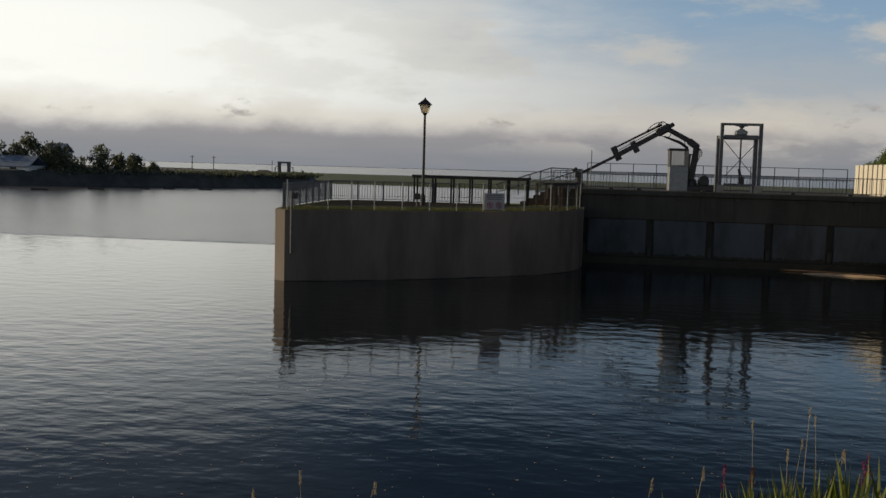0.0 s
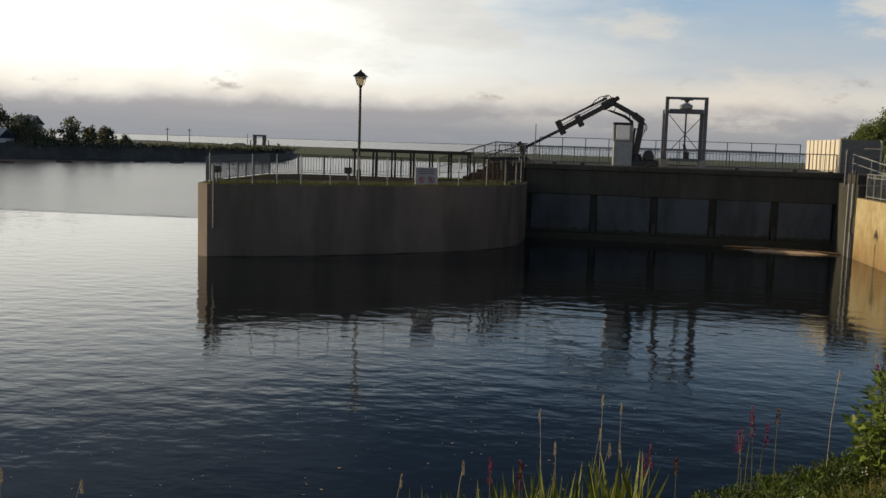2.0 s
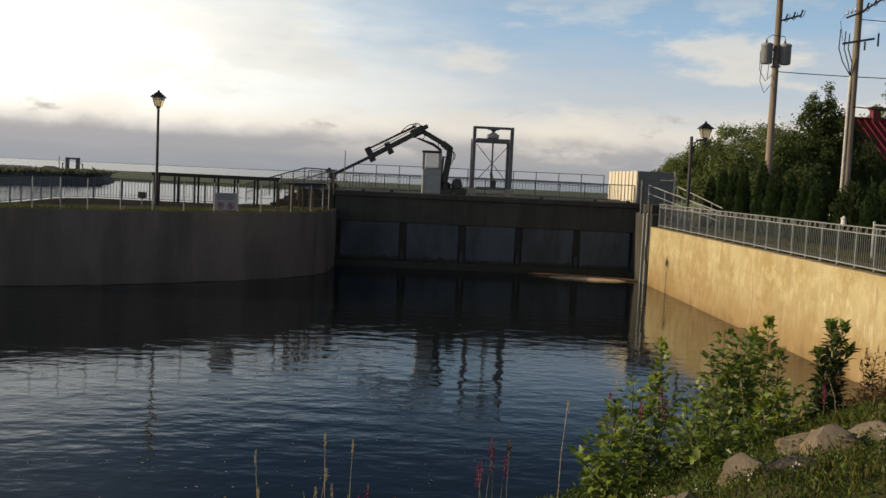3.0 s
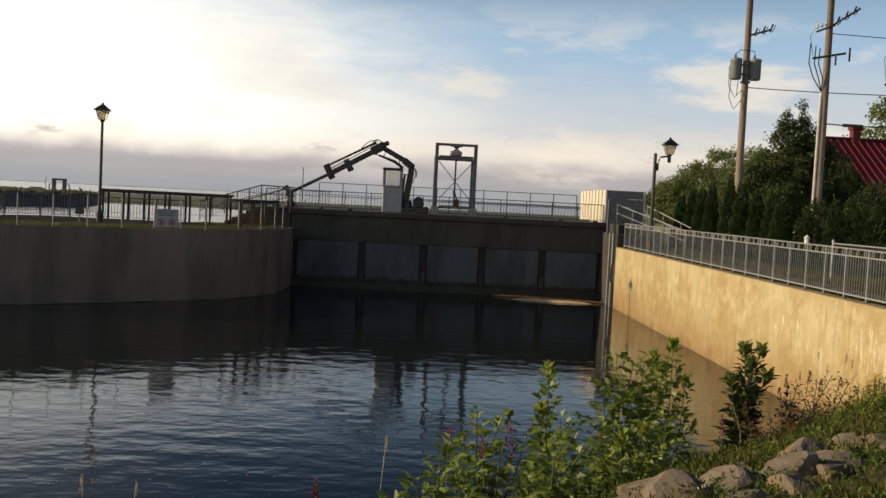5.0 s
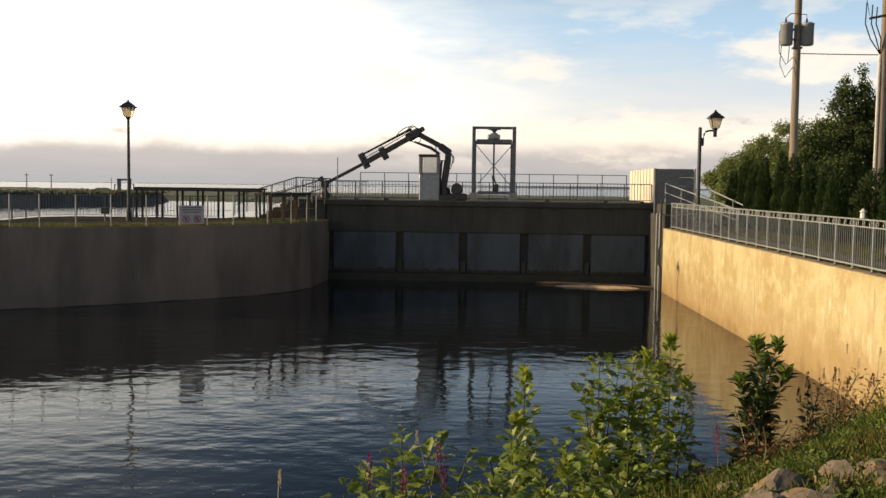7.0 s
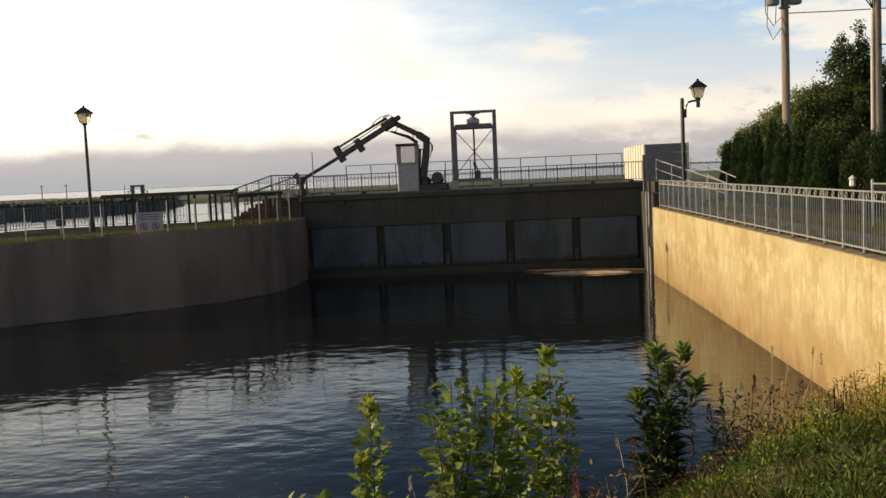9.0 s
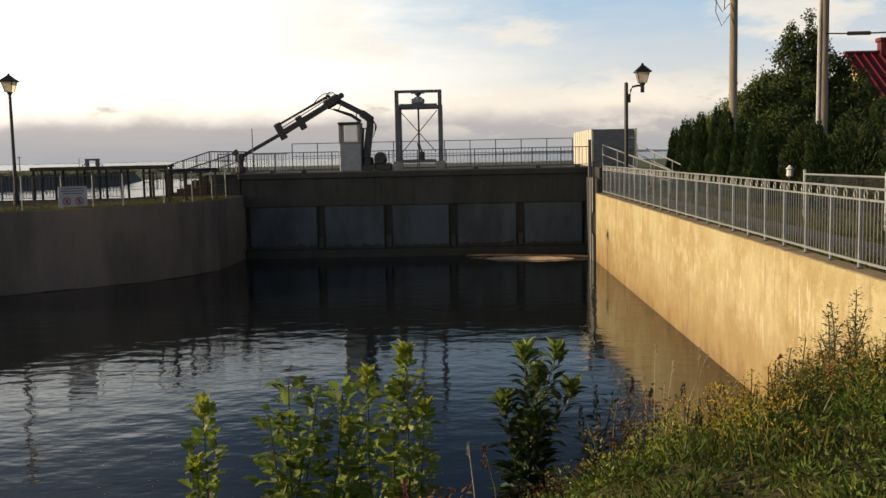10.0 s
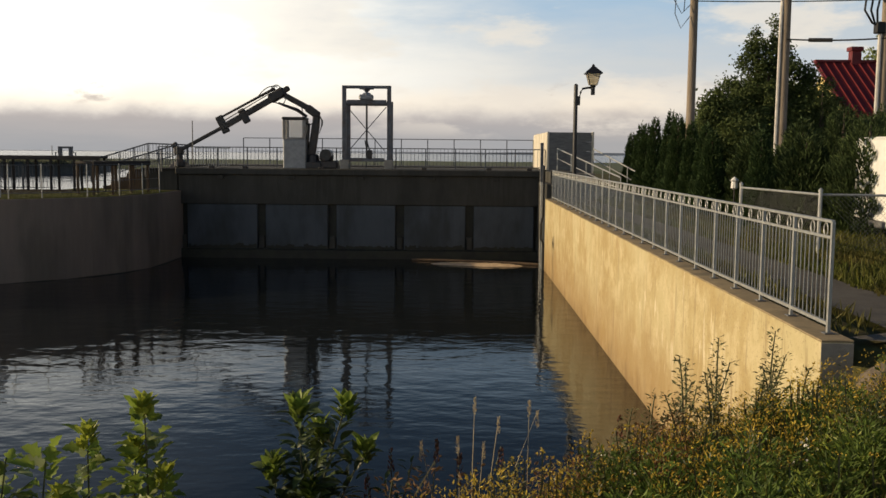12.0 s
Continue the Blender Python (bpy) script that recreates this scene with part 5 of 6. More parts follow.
for (ax, ay), (bx, by) in zip(cl[2:], cl[3:]):
    L = math.hypot(bx - ax, by - ay)
    part("top_rail", Shape().tube([(ax, ay, 1.22), (bx, by, 1.22)], 0.024, 8), M["steel"], cf)
    k = 1 if L < 6 else 2
    for i in range(k):
        place(me_cp, "post", cf, ax + (bx - ax) * i / k, ay + (by - ay) * i / k, 0)
    tx, ty = (bx - ax) / L, (by - ay) / L
    s = 0.0
    while s < L:
        for sg in (1, -1):
            e = min(L, s + 1.15)
            u0, u1 = s, e
            z0, z1 = (0.05, 0.05 + (e - s)) if sg == 1 else (1.2, 1.2 - (e - s))
            pa, pb = Vector((ax + tx * u0, ay + ty * u0, z0)), Vector((ax + tx * u1, ay + ty * u1, z1))
            wires.add([pa, pb, pb + Vector((0, 0, 0.006)), pa + Vector((0, 0, 0.006))], [(0, 1, 2, 3)])
        s += 0.085
wm = part("mesh_wire", wires, M["steel_dull"], cf)
wm["kind"] = "stuff"

tk = thing("box_truck", "parked white box truck body behind the fence", "truck", (6.25, -17.3, 2.83))
part("box_body", Shape().box(0, 0, 0.55, 5.5, 2.2, 2.42, 0.08), M["white"], tk)
part("skirt", Shape().box(-0.08, 0.02, 0.28, 5.5, 2.18, 0.62, 0.05), M["white"], tk)
part("trim_line", Shape().box(-0.085, -0.012, 0.60, 5.5, 0.0, 0.66), M["trafo"], tk)
for x in (0.75, 4.4):
    wh = part("wheel", Shape().tube([(x, -0.02, 0.36), (x, 0.24, 0.36)], 0.36, 18), M["tyre"], tk)
    part("rim", Shape().tube([(x, -0.035, 0.36), (x, 0.0, 0.36)], 0.2, 14), M["steel"], wh)
part("bumper", Shape().box(-0.2, 0.1, 0.30, -0.06, 2.1, 0.46, 0.03), M["steel_dull"], tk)
ub = thing("bird_feeder", "small white bird feeder on a thin post", "bird feeder", (4.1, -12.3, 2.83))
part("post", Shape().tube([(0, 0, 0), (0, 0, 1.05)], 0.02, 6), M["crane"], ub)
part("feeder", Shape().lathe(0, 0, [(0.03, 1.0), (0.10, 1.04), (0.09, 1.22), (0.13, 1.25), (0.01, 1.36)], 8), M["white"], ub)


# ---- foliage ----
def leaf_mesh(name, pos, along, up, length, width, mat, fold=0.25):
    """Many pointed, slightly folded leaves in one mesh, from arrays."""
    along = along / np.maximum(np.linalg.norm(along, axis=1, keepdims=True), 1e-6)
    side = np.cross(along, up)
    side /= np.maximum(np.linalg.norm(side, axis=1, keepdims=True), 1e-6)
    nrm = np.cross(side, along)
    L, W = length[:, None], width[:, None]
    a = pos
    b = pos + along * L * 0.45 + side * W * 0.5 + nrm * W * fold
    c = pos + along * L - nrm * L * 0.12
    e = pos + along * L * 0.45 - side * W * 0.5 + nrm * W * fold
    v = np.stack([a, b, c, e], 1).reshape(-1, 3)
    n = len(pos)
    k = np.arange(n) * 4
    f = np.concatenate([np.stack([k, k + 1, k + 2], 1), np.stack([k, k + 2, k + 3], 1)])
    me = bpy.data.meshes.new(name)
    me.from_pydata(v.tolist(), [], f.tolist())
    me.materials.append(mat)
    me.update()
    return me


LOBED = ((0.14, 0.36), (0.30, 0.24), (0.48, 0.50), (0.66, 0.25), (0.80, 0.27))
LANCE = ((0.12, 0.24), (0.28, 0.42), (0.46, 0.50), (0.66, 0.40), (0.84, 0.20))


def shaped_leaves(name, pos, along, up, length, width, mat, outline, fold=0.22, droop=0.30):
    """Broad leaves with a midrib fold, a drooping tip and a lobed or narrow outline."""
    along = along / np.maximum(np.linalg.norm(along, axis=1, keepdims=True), 1e-6)
    side = np.cross(along, up)
    side /= np.maximum(np.linalg.norm(side, axis=1, keepdims=True), 1e-6)
    nrm = np.cross(side, along)
    L, W = length[:, None], width[:, None]

    def at(u, v):
        return pos + along * L * u + side * W * v + nrm * (W * fold * abs(v) * 2 - L * droop * u * u)

    rows = [at(u, 0) for u in (0.0, 0.34, 0.68, 1.0)] + [at(u, v) for u, v in outline] + [at(u, -v) for u, v in outline]
    v = np.stack(rows, 1).reshape(-1, 3)
    half = [(0, 4, 1), (4, 5, 1), (1, 5, 6), (1, 6, 2), (6, 7, 2), (2, 7, 8), (2, 8, 3)]
    tri = half + [tuple(i + 5 if i > 3 else i for i in reversed(t)) for t in half]
    f = (np.arange(len(pos))[:, None, None] * 14 + np.array(tri)[None]).reshape(-1, 3)
    me = bpy.data.meshes.new(name)
    me.from_pydata(v.tolist(), [], f.tolist())
    me.materials.append(mat)
    me.polygons.foreach_set("use_smooth", [True] * len(me.polygons))
    me.update()
    return me


R = np.random.RandomState(11)


def unit(n):
    v = R.normal(size=(n, 3))
    return v / np.linalg.norm(v, axis=1, keepdims=True)


def broad_tree(name, label, x, y, top, blobs, leaves, size, mat, trunk_r=0.2, group=""):
    """A trunk with limbs that end in uneven clumps of leaves; blobs of (dx, dy, dz, radius, height)."""
    z0 = ground_z(x, y) - 0.05 if -60 < x < 60 and y < 58 else 2.7
    t = thing(name, label, "tree", (x, y, z0), group)
    H = top - z0
    wood = Shape()
    wood.tube([(0, 0, 0), (0.05 * H * 0.2, 0.02, H * 0.25), (-0.03, 0.05, H * 0.5), (0, 0, H * 0.85)], [trunk_r, trunk_r * 0.8, trunk_r * 0.5, trunk_r * 0.15], 8)
    pos = []
    for dx_, dy_, dz_, r, hh in blobs:
        wood.tube([(0, 0, max(0.3, (dz_ - z0) * 0.45)), (dx_ * 0.5, dy_ * 0.5, (dz_ - z0) * 0.75), (dx_, dy_, dz_ - z0)], [trunk_r * 0.4, trunk_r * 0.25, trunk_r * 0.08], 6)
        m = max(4, int(12 * r))
        cl_c = unit(m) * np.array([r, r, hh]) * (0.55 + 0.5 * R.rand(m, 1)) + np.array([dx_, dy_, dz_ - z0])
        share = int(leaves * r * hh / sum(b[3] * b[4] for b in blobs))
        pick = R.randint(0, m, share)
        p = cl_c[pick] + R.normal(size=(share, 3)) * np.array([0.27, 0.27, 0.24]) * (0.5 + r * 0.35)
        pos.append(p)
    pos = np.concatenate(pos)
    pos = pos[pos[:, 2] > 0.15]
    n = len(pos)
    part("trunk", wood, M["bark"], t)
    part("crown", leaf_mesh("crown", pos, unit(n) + np.array([0, 0, -0.2]), unit(n), size * (0.6 + 0.8 * R.rand(n)), size * 0.6 * (0.6 + 0.8 * R.rand(n)), mat), None, t)
    return t


def columnar(name, label, x, y, top, radius, leaves, mat, base=None, power=0.75, size=0.16, ragged=0.1, group="", category="shrub"):
    """A narrow cone of upright sprays round a stem."""
    z0 = base if base is not None else ground_z(x, y) - 0.03
    t = thing(name, label, category, (x, y, z0), group)
    H = top - z0
    part("trunk", Shape().tube([(0, 0, 0), (0.02, 0, H * 0.5), (0, 0, H * 0.93)], [radius * 0.14 + 0.03, radius * 0.09 + 0.02, 0.012], 7), M["bark"], t)
    u = 1 - np.sqrt(R.rand(leaves)) * 0.98
    a = R.rand(leaves) * 2 * np.pi
    wob = 1 + ragged * np.sin(a * 3 + u * 9 + x) + ragged * 1.5 * np.sin(u * 31 + a * 2 + y)
    rr = radius * (1 - u) ** power * np.minimum(1, 0.55 + u * 4) * wob * np.sqrt(0.35 + 0.65 * R.rand(leaves))
    pos = np.stack([np.cos(a) * rr, np.sin(a) * rr, u * H + R.normal(size=leaves) * 0.05], 1)
    out = np.stack([np.cos(a), np.sin(a), 0.9 + 0.8 * R.rand(leaves)], 1) + R.normal(size=(leaves, 3)) * 0.3
    part("foliage", leaf_mesh("foliage", pos, out, unit(leaves), size * (0.7 + 0.9 * R.rand(leaves)), size * 0.42 * (0.7 + 0.6 * R.rand(leaves)), mat), None, t)
    return t


# hedge of cedars along the path, getting lower and looser towards the near end
for i, (y, top) in enumerate([(4.0, 5.70), (2.3, 6.1), (0.2, 6.0), (-1.0, 6.25), (-3.3, 6.38), (-5.3, 6.2), (-6.9, 5.9), (-8.4, 5.75), (-9.8, 5.5), (-14.2, 5.4)]):
    columnar("cedar", "dense dark green columnar cedar in a hedge", 4.2 + 0.10 * math.sin(i * 2.1), y, top, 0.47 + 0.05 * (i % 3), 9000, M["cedar"], power=0.62, size=0.11, ragged=0.09, group="hedge cedars")
for i, (x, y, top, r) in enumerate([(5.2, -10.5, 5.5, 1.0), (5.9, -12.4, 5.75, 1.15), (5.3, -14.4, 5.3, 1.0), (6.4, -15.6, 5.75, 1.2), (7.6, -14.2, 5.9, 1.3), (8.6, -12.0, 6.1, 1.4), (10.2, -11.0, 6.1, 1.4), (11.8, -9.5, 6.0, 1.4), (13.4, -8.5, 5.8, 1.4), (12.3, 3.2, 7.9, 1.35), (13.7, 4.2, 6.7, 1.35), (15.2, 5.2, 6.3, 1.4), (9.4, -6.5, 6.5, 1.3), (11.2, -5.5, 6.6, 1.4)]):
    columnar("garden_conifer", "bushy green garden conifer behind the fence", x, y, top, r, 9500, M["conifer"], power=0.55, size=0.12, ragged=0.16, group="garden conifers")
cone = [(-0.50, 0, 10.5, 0.12, 0.45), (-0.48, 0, 9.7, 0.30, 0.6), (0.40, 0.1, 10.6, 0.12, 0.5), (0.38, 0, 9.8, 0.30, 0.6), (0.9, 0, 9.3, 0.3, 0.5)]
for k in range(34):
    u = (k + 0.5) / 34
    z = 9.7 - 5.4 * u ** 0.8
    env = 0.35 + 2.75 * ((10.3 - z) / 6.0) ** 0.95
    cone.append((0.72 * env * math.cos(2.4 * k), 0.40 * env * math.sin(2.4 * k), z + 0.25 * math.sin(k * 1.7), 0.28 + 0.25 * env, 0.30 + 0.18 * env))
broad_tree("tall_tree", "tall dark tree with an uneven pointed crown", 10.25, 4.7, 11.1, cone, 38000, 0.15, M["tree_dark"], 0.22)
broad_tree("garden_tree", "round dark tree behind the cedars", 7.7, 2.9, 7.6,
           [(0, 0, 7.0, 0.6, 0.6), (-0.6, 0, 6.4, 0.8, 0.7), (0.8, 0.2, 6.3, 1.0, 0.8), (-0.9, 0, 5.4, 0.8, 0.8), (0.2, -0.2, 5.4, 1.6, 1.1), (1.4, 0, 5.2, 1.2, 1.0)], 13000, 0.15, M["tree_dark"], 0.16)
broad_tree("garden_tree", "dark leafy tree beside the red-roofed house", 12.5, 4.6, 8.8,
           [(-0.5, 0, 8.4, 0.5, 0.6), (-0.2, 0, 7.6, 0.7, 0.8), (0.4, 0, 6.6, 1.0, 0.9), (-0.6, 0, 6.4, 1.3, 1.0), (0.9, 0, 5.8, 1.5, 1.1), (0, 0, 4.6, 2.0, 1.2), (-0.3, 0.6, 6.8, 1.1, 0.9)], 15000, 0.16, M["tree_dark"], 0.18)
for x, y, top, sc in ((38.0, 130, 10.6, 1.9), (42.0, 128, 13.8, 2.5), (47.0, 127, 17.0, 3.1), (53.0, 125, 18.2, 3.3), (59.0, 123, 18.0, 3.3), (66.0, 121, 17.0, 3.3), (73.0, 118, 16.5, 3.2)):
    broad_tree("round_tree", "leafy green tree with a rounded crown", x, y, top,
               [(0, 0, top - 1.2 * sc, 1.5 * sc, 1.1 * sc), (-1.3 * sc, 0, top - 2.2 * sc, 1.5 * sc, 1.2 * sc), (1.3 * sc, 0, top - 2.3 * sc, 1.5 * sc, 1.2 * sc), (0, -0.8, top - 3.2 * sc, 2.0 * sc, 1.4 * sc), (-0.8, -0.4, max(5.5, top - 4.4 * sc), 1.9 * sc, 1.3 * sc)],
               20000, 0.42, M["leaf_tree"], 0.35, "trees beyond the hedge")
broad_tree("tall_tree", "tall sparse tree beyond the house", 29.0, 30, 15.6,
           [(0, 0, 14.4, 1.3, 1.1), (-1.9, 0, 13.6, 1.1, 0.9), (1.6, 0, 12.9, 2.0, 1.4), (-2.4, 0, 11.2, 1.8, 1.2), (0.5, 0, 11, 2.6, 1.8), (-1, 0, 8.6, 3.0, 1.8)], 7000, 0.3, M["leaf_tree"], 0.3)

# ---- far shore ----
for x, y, top, r in ((-92.1, 112.5, 4.4, 0.75), (-94.1, 109.6, 6.0, 1.1), (-95.9, 107.2, 5.7, 0.9), (-97.7, 104.7, 7.4, 1.7), (-100.2, 101.5, 5.0, 1.6), (-101.7, 99.5, 6.8, 1.7), (-103.0, 98.5, 7.8, 1.6), (-105.4, 100.0, 6.6, 1.5), (-107.7, 99.0, 9.1, 1.5), (-109.7, 98.0, 7.3, 1.6), (-112.5, 97.5, 7.6, 1.9), (-117, 96, 8.0, 2.0)):
    broad_tree("shore_tree", "dark tree on the far bank", *beyond(x, y), top,
               [(0, 0, top - r * 0.7, r * 0.8, r * 0.7), (-0.5 * r, 0, top - r * 1.5, r * 0.9, r * 0.7), (0.5 * r, 0.2, top - r * 1.6, r * 0.9, r * 0.7), (0, 0, max(3.0, top - r * 2.3), r, r * 0.6)],
               900, 0.5, M["far_brush_hazed"], 0.15, "far bank trees")
bs = []
LINE = [(-116, 89), (-103, 95.5), (-94, 107), (-85, 117.5), (-76.5, 126.5), (-73.5, 142)]
for i in range(160):
    k = R.randint(0, 5)
    u = R.rand()
    (ax, ay), (bx, by) = LINE[k], LINE[k + 1]
    bs.append((*beyond(ax + (bx - ax) * u + R.normal() * 0.8, ay + (by - ay) * u + 1.5 + 4.0 * R.rand()), 2.40 + 0.15 * R.rand()))
base = np.array(bs)
pick = R.randint(0, len(base), 5000)
bp = base[pick] + R.normal(size=(5000, 3)) * np.array([1.3, 1.3, 0.16])
solo_b = new("bank_brush", leaf_mesh("bank_brush", bp, unit(5000) + np.array([0, 0, 0.5]), unit(5000), 0.5 + 0.4 * R.rand(5000), 0.3 + 0.2 * R.rand(5000), M["far_brush_hazed"]))
tagged(solo_b, "dark low brush covering the far bank", "brush", kind="stuff")
fb = thing("far_house", "long low far building with a blue-grey roof", "house", (*beyond(-110, 93.5), 2.45))
part("wall", Shape().box(-9, 0, 0, 6.2, 5, 0.95), M["white"], fb)
part("roof", Shape().beam((-1.4, -0.4, 0.75), (-1.4, 2.7, 2.6), 15.8, 0.15).beam((-1.4, 5.6, 0.75), (-1.4, 2.5, 2.6), 15.8, 0.15), M["roof_far"], fb, "blue-grey roof")
for i in range(4):
    part("window", Shape().box(-7.5 + i * 3.4, -0.04, 0.25, -6.3 + i * 3.4, 0.02, 0.8), M["glass_dark"], fb)
wh2 = thing("far_house", "small pale gabled far house among trees", "house", (*beyond(-106.2, 103), 2.5))
part("wall", Shape().box(-1.6, 0, 0, 2.2, 4, 3.6), M["trafo"], wh2)
part("roof", Shape().beam((0.3, -0.3, 3.5), (0.3, 2.1, 5.0), 4.2, 0.15).beam((0.3, 4.3, 3.5), (0.3, 1.9, 5.0), 4.2, 0.15), M["roof_far"], wh2)
og = thing("old_gate_frame", "distant dark sluice frame on the spit", "hoist", (*beyond(-76.3, 138.5), 2.3))
for s in (-1, 1):
    part("leg", Shape().box(s * 1.05 - 0.3, -0.4, 0, s * 1.05 + 0.3, 0.4, 2.9, 0.03), M["frame"], og)
    part("ladder", Shape().box(s * 2.0 - 0.08, -0.1, 0, s * 2.0 + 0.08, 0.1, 2.0).beam((s * 2.0, 0, 1.7), (s * 1.2, 0, 2.4), 0.09, 0.09), M["frame"], og)
part("top_beam", Shape().box(-1.4, -0.4, 2.75, 1.4, 0.4, 3.15, 0.03), M["frame"], og)
part("mast", Shape().tube([(-2.7, 0, 0), (-2.7, 0, 3.3)], 0.07, 6), M["frame"], og)
hut = thing("hut", "low dark hut on the spit", "hut", (*beyond(-80.0, 136.0), 2.3))
part("wall", Shape().box(-1.6, 0, 0, 1.6, 2, 0.75), M["far_bank"], hut)
part("roof", Shape().add([(-1.8, -0.2, 0.7), (1.8, -0.2, 0.7), (1.8, 2.2, 0.7), (-1.8, 2.2, 0.7), (-1.0, 1, 1.25), (1.0, 1, 1.25)], [(0, 1, 5, 4), (1, 2, 5), (2, 3, 4, 5), (3, 0, 4), (3, 2, 1, 0)]), M["far_bank"], hut)
for x, y in ((-100.8, 150), (-97.7, 154.5), (-96, 108.5)):
    dp = thing("distant_pole", "thin distant utility pole", "utility pole", (*beyond(x, y), 2.2), "distant poles")
    part("shaft", Shape().tube([(0, 0, 0), (0, 0, 4.2)], [0.13, 0.09], 6), M["pole"], dp)
    part("cross_arm", Shape().box(-0.5, -0.05, 3.8, 0.5, 0.05, 3.92), M["pole"], dp)
for x, y, L in ((-96.8, 83.5, 2.9), (-93.2, 93.5, 2.9), (-89.2, 102.5, 1.7), (-86.8, 106.5, 2.2), (-81.5, 109.5, 2.6)):
    bt = thing("rowing_boat", "small dark boat moored by the far bank", "boat", (x, y, 0.0), "moored boats")
    hull = Shape()
    prof = [(-0.5, 0.05), (-0.42, 0.5), (0.0, 0.62), (0.35, 0.45), (0.5, 0.02)]
    vs = []
    for u, wd in prof:
        vs += [(u * L, -wd * 0.9, 0.32 + 0.1 * abs(u)), (u * L, -wd * 0.55, -0.05), (u * L, wd * 0.55, -0.05), (u * L, wd * 0.9, 0.32 + 0.1 * abs(u))]
    fs = [(4 * i + j, 4 * i + j + 1, 4 * i + j + 5, 4 * i + j + 4) for i in range(4) for j in range(3)]
    hull.add([(x_, y_ * 0.8, z_ * 0.75) for x_, y_, z_ in vs], fs)
    part("hull", hull, M["crane"], bt)
    part("thwart", Shape().box(-0.1, -0.5, 0.2, 0.1, 0.5, 0.24), M["timber_post"], bt)


# ---- plants on the near bank ----
def sapling(name, label, tops, mat, leaf, per_m, tip=None, spread=0.16, group="", low=0.0):
    """Slender stems that rise to the given tops, set with leaves; tip: a bright tuft at the top."""
    x0, y0 = tops[0][0], tops[0][1]
    z0 = ground_z(x0, y0) - 0.04
    t = thing(name, label, "shrub", (x0, y0, z0), group)
    pos, along, ln = [], [], []
    tip_p, tip_a = [], []
    for k, (x, y, z) in enumerate(tops):
        b = Vector((0.18 * math.cos(k * 2.4), 0.18 * math.sin(k * 2.4), 0)) if k else Vector((0, 0, 0))
        e = Vector((x - x0, y - y0, z - z0))
        mid = (b + e) / 2 + Vector((R.normal() * 0.06, R.normal() * 0.06, 0))
        pts = [((1 - u) ** 2) * b + 2 * u * (1 - u) * mid + u * u * e for u in np.linspace(0, 1, 7)]
        part("stem", Shape().tube(pts, [0.016 - 0.0018 * i for i in range(7)], 5), M["stem"], t)
        H = (e - b).length
        n = int(H * per_m * 0.60)
        for i in range(n):
            u = low + (0.98 - low) * (i + R.rand()) / n
            c = np.array(((1 - u) ** 2) * b + 2 * u * (1 - u) * mid + u * u * e)
            a = 2.39996 * i + R.normal() * 0.4
            reach = spread * (1.15 - 0.75 * u) * (0.3 + 0.9 * R.rand())
            d_ = np.array([math.cos(a), math.sin(a), 0.35 + 0.5 * u])
            pos.append(c + d_ * reach + R.normal(size=3) * 0.015)
            along.append(d_ + R.normal(size=3) * 0.35)
            ln.append(leaf * 1.5 * (0.7 + 0.6 * R.rand()) * (1.1 - 0.45 * u))
        if tip is not None:
            for i in range(26):
                a = 2.39996 * i
                d_ = np.array([math.cos(a), math.sin(a), 1.1 + R.rand()])
                tip_p.append(np.array(e) - np.array([0, 0, 0.16 * R.rand()]) + d_ * 0.02)
                tip_a.append(d_)
    pos, along, ln = np.array(pos), np.array(along), np.array(ln)
    n = len(pos)
    up = np.tile(np.array([0, 0, 1.0]), (n, 1)) + R.normal(size=(n, 3)) * 0.35
    pale = R.rand(n) < (0.16 if mat is M["leaf_bright"] else 0.0)
    shape_, wd = (LOBED, 0.78) if mat is M["leaf_bright"] else (LANCE, 0.36)
    for name_, pick_, m_ in (("leaves", ~pale, mat), ("pale_leaves", pale, M["leaf_pale"])):
        if pick_.any():
            part(name_, shaped_leaves(name_, pos[pick_], along[pick_], up[pick_], ln[pick_] * 0.92, ln[pick_] * wd, m_, shape_), None, t)["kind"] = "stuff"
    for k in range(len(tip_p) // 26):
        tp_, ta_ = np.array(tip_p[26 * k:26 * k + 26]), np.array(tip_a[26 * k:26 * k + 26])
        part("shoot_tip", shaped_leaves("shoot_tip", tp_, ta_, np.tile(np.array([0, 0, 1.0]), (26, 1)) + R.normal(size=(26, 3)) * 0.3, leaf * 1.0 * (0.5 + 0.6 * R.rand(26)), leaf * 0.42 * np.ones(26), tip, LANCE, 0.25, 0.1), None, t, "yellow young leaves" if tip is M["leaf_young"] else "bright green shoot")["kind"] = "stuff"
    return t


sapling("sapling", "leafy green sapling with yellow young tips", [(-6.15, -32.1, 2.82), (-6.25, -32.0, 2.45), (-5.98, -32.2, 2.30)], M["leaf_bright"], 0.135, 75, M["leaf_young"], 0.17, "shore saplings")
sapling("sapling", "slender green sapling with a yellow tip", [(-8.03, -32.5, 2.42), (-8.1, -32.55, 1.9)], M["leaf_bright"], 0.13, 75, M["leaf_young"], 0.15, "shore saplings")
sapling("sapling", "broad leafy green sapling above the rocks", [(-7.15, -32.85, 2.74), (-6.9, -32.8, 2.62), (-7.35, -32.8, 2.40), (-6.7, -32.6, 2.60), (-7.0, -32.9, 2.2), (-6.55, -32.5, 2.2)], M["leaf_bright"], 0.14, 70, None, 0.2, "shore saplings")
sapling("sapling", "leafy green sapling with yellow young tips", [(-6.5, -32.35, 2.66), (-6.7, -32.4, 2.2)], M["leaf_bright"], 0.13, 70, M["leaf_young"], 0.16, "shore saplings")
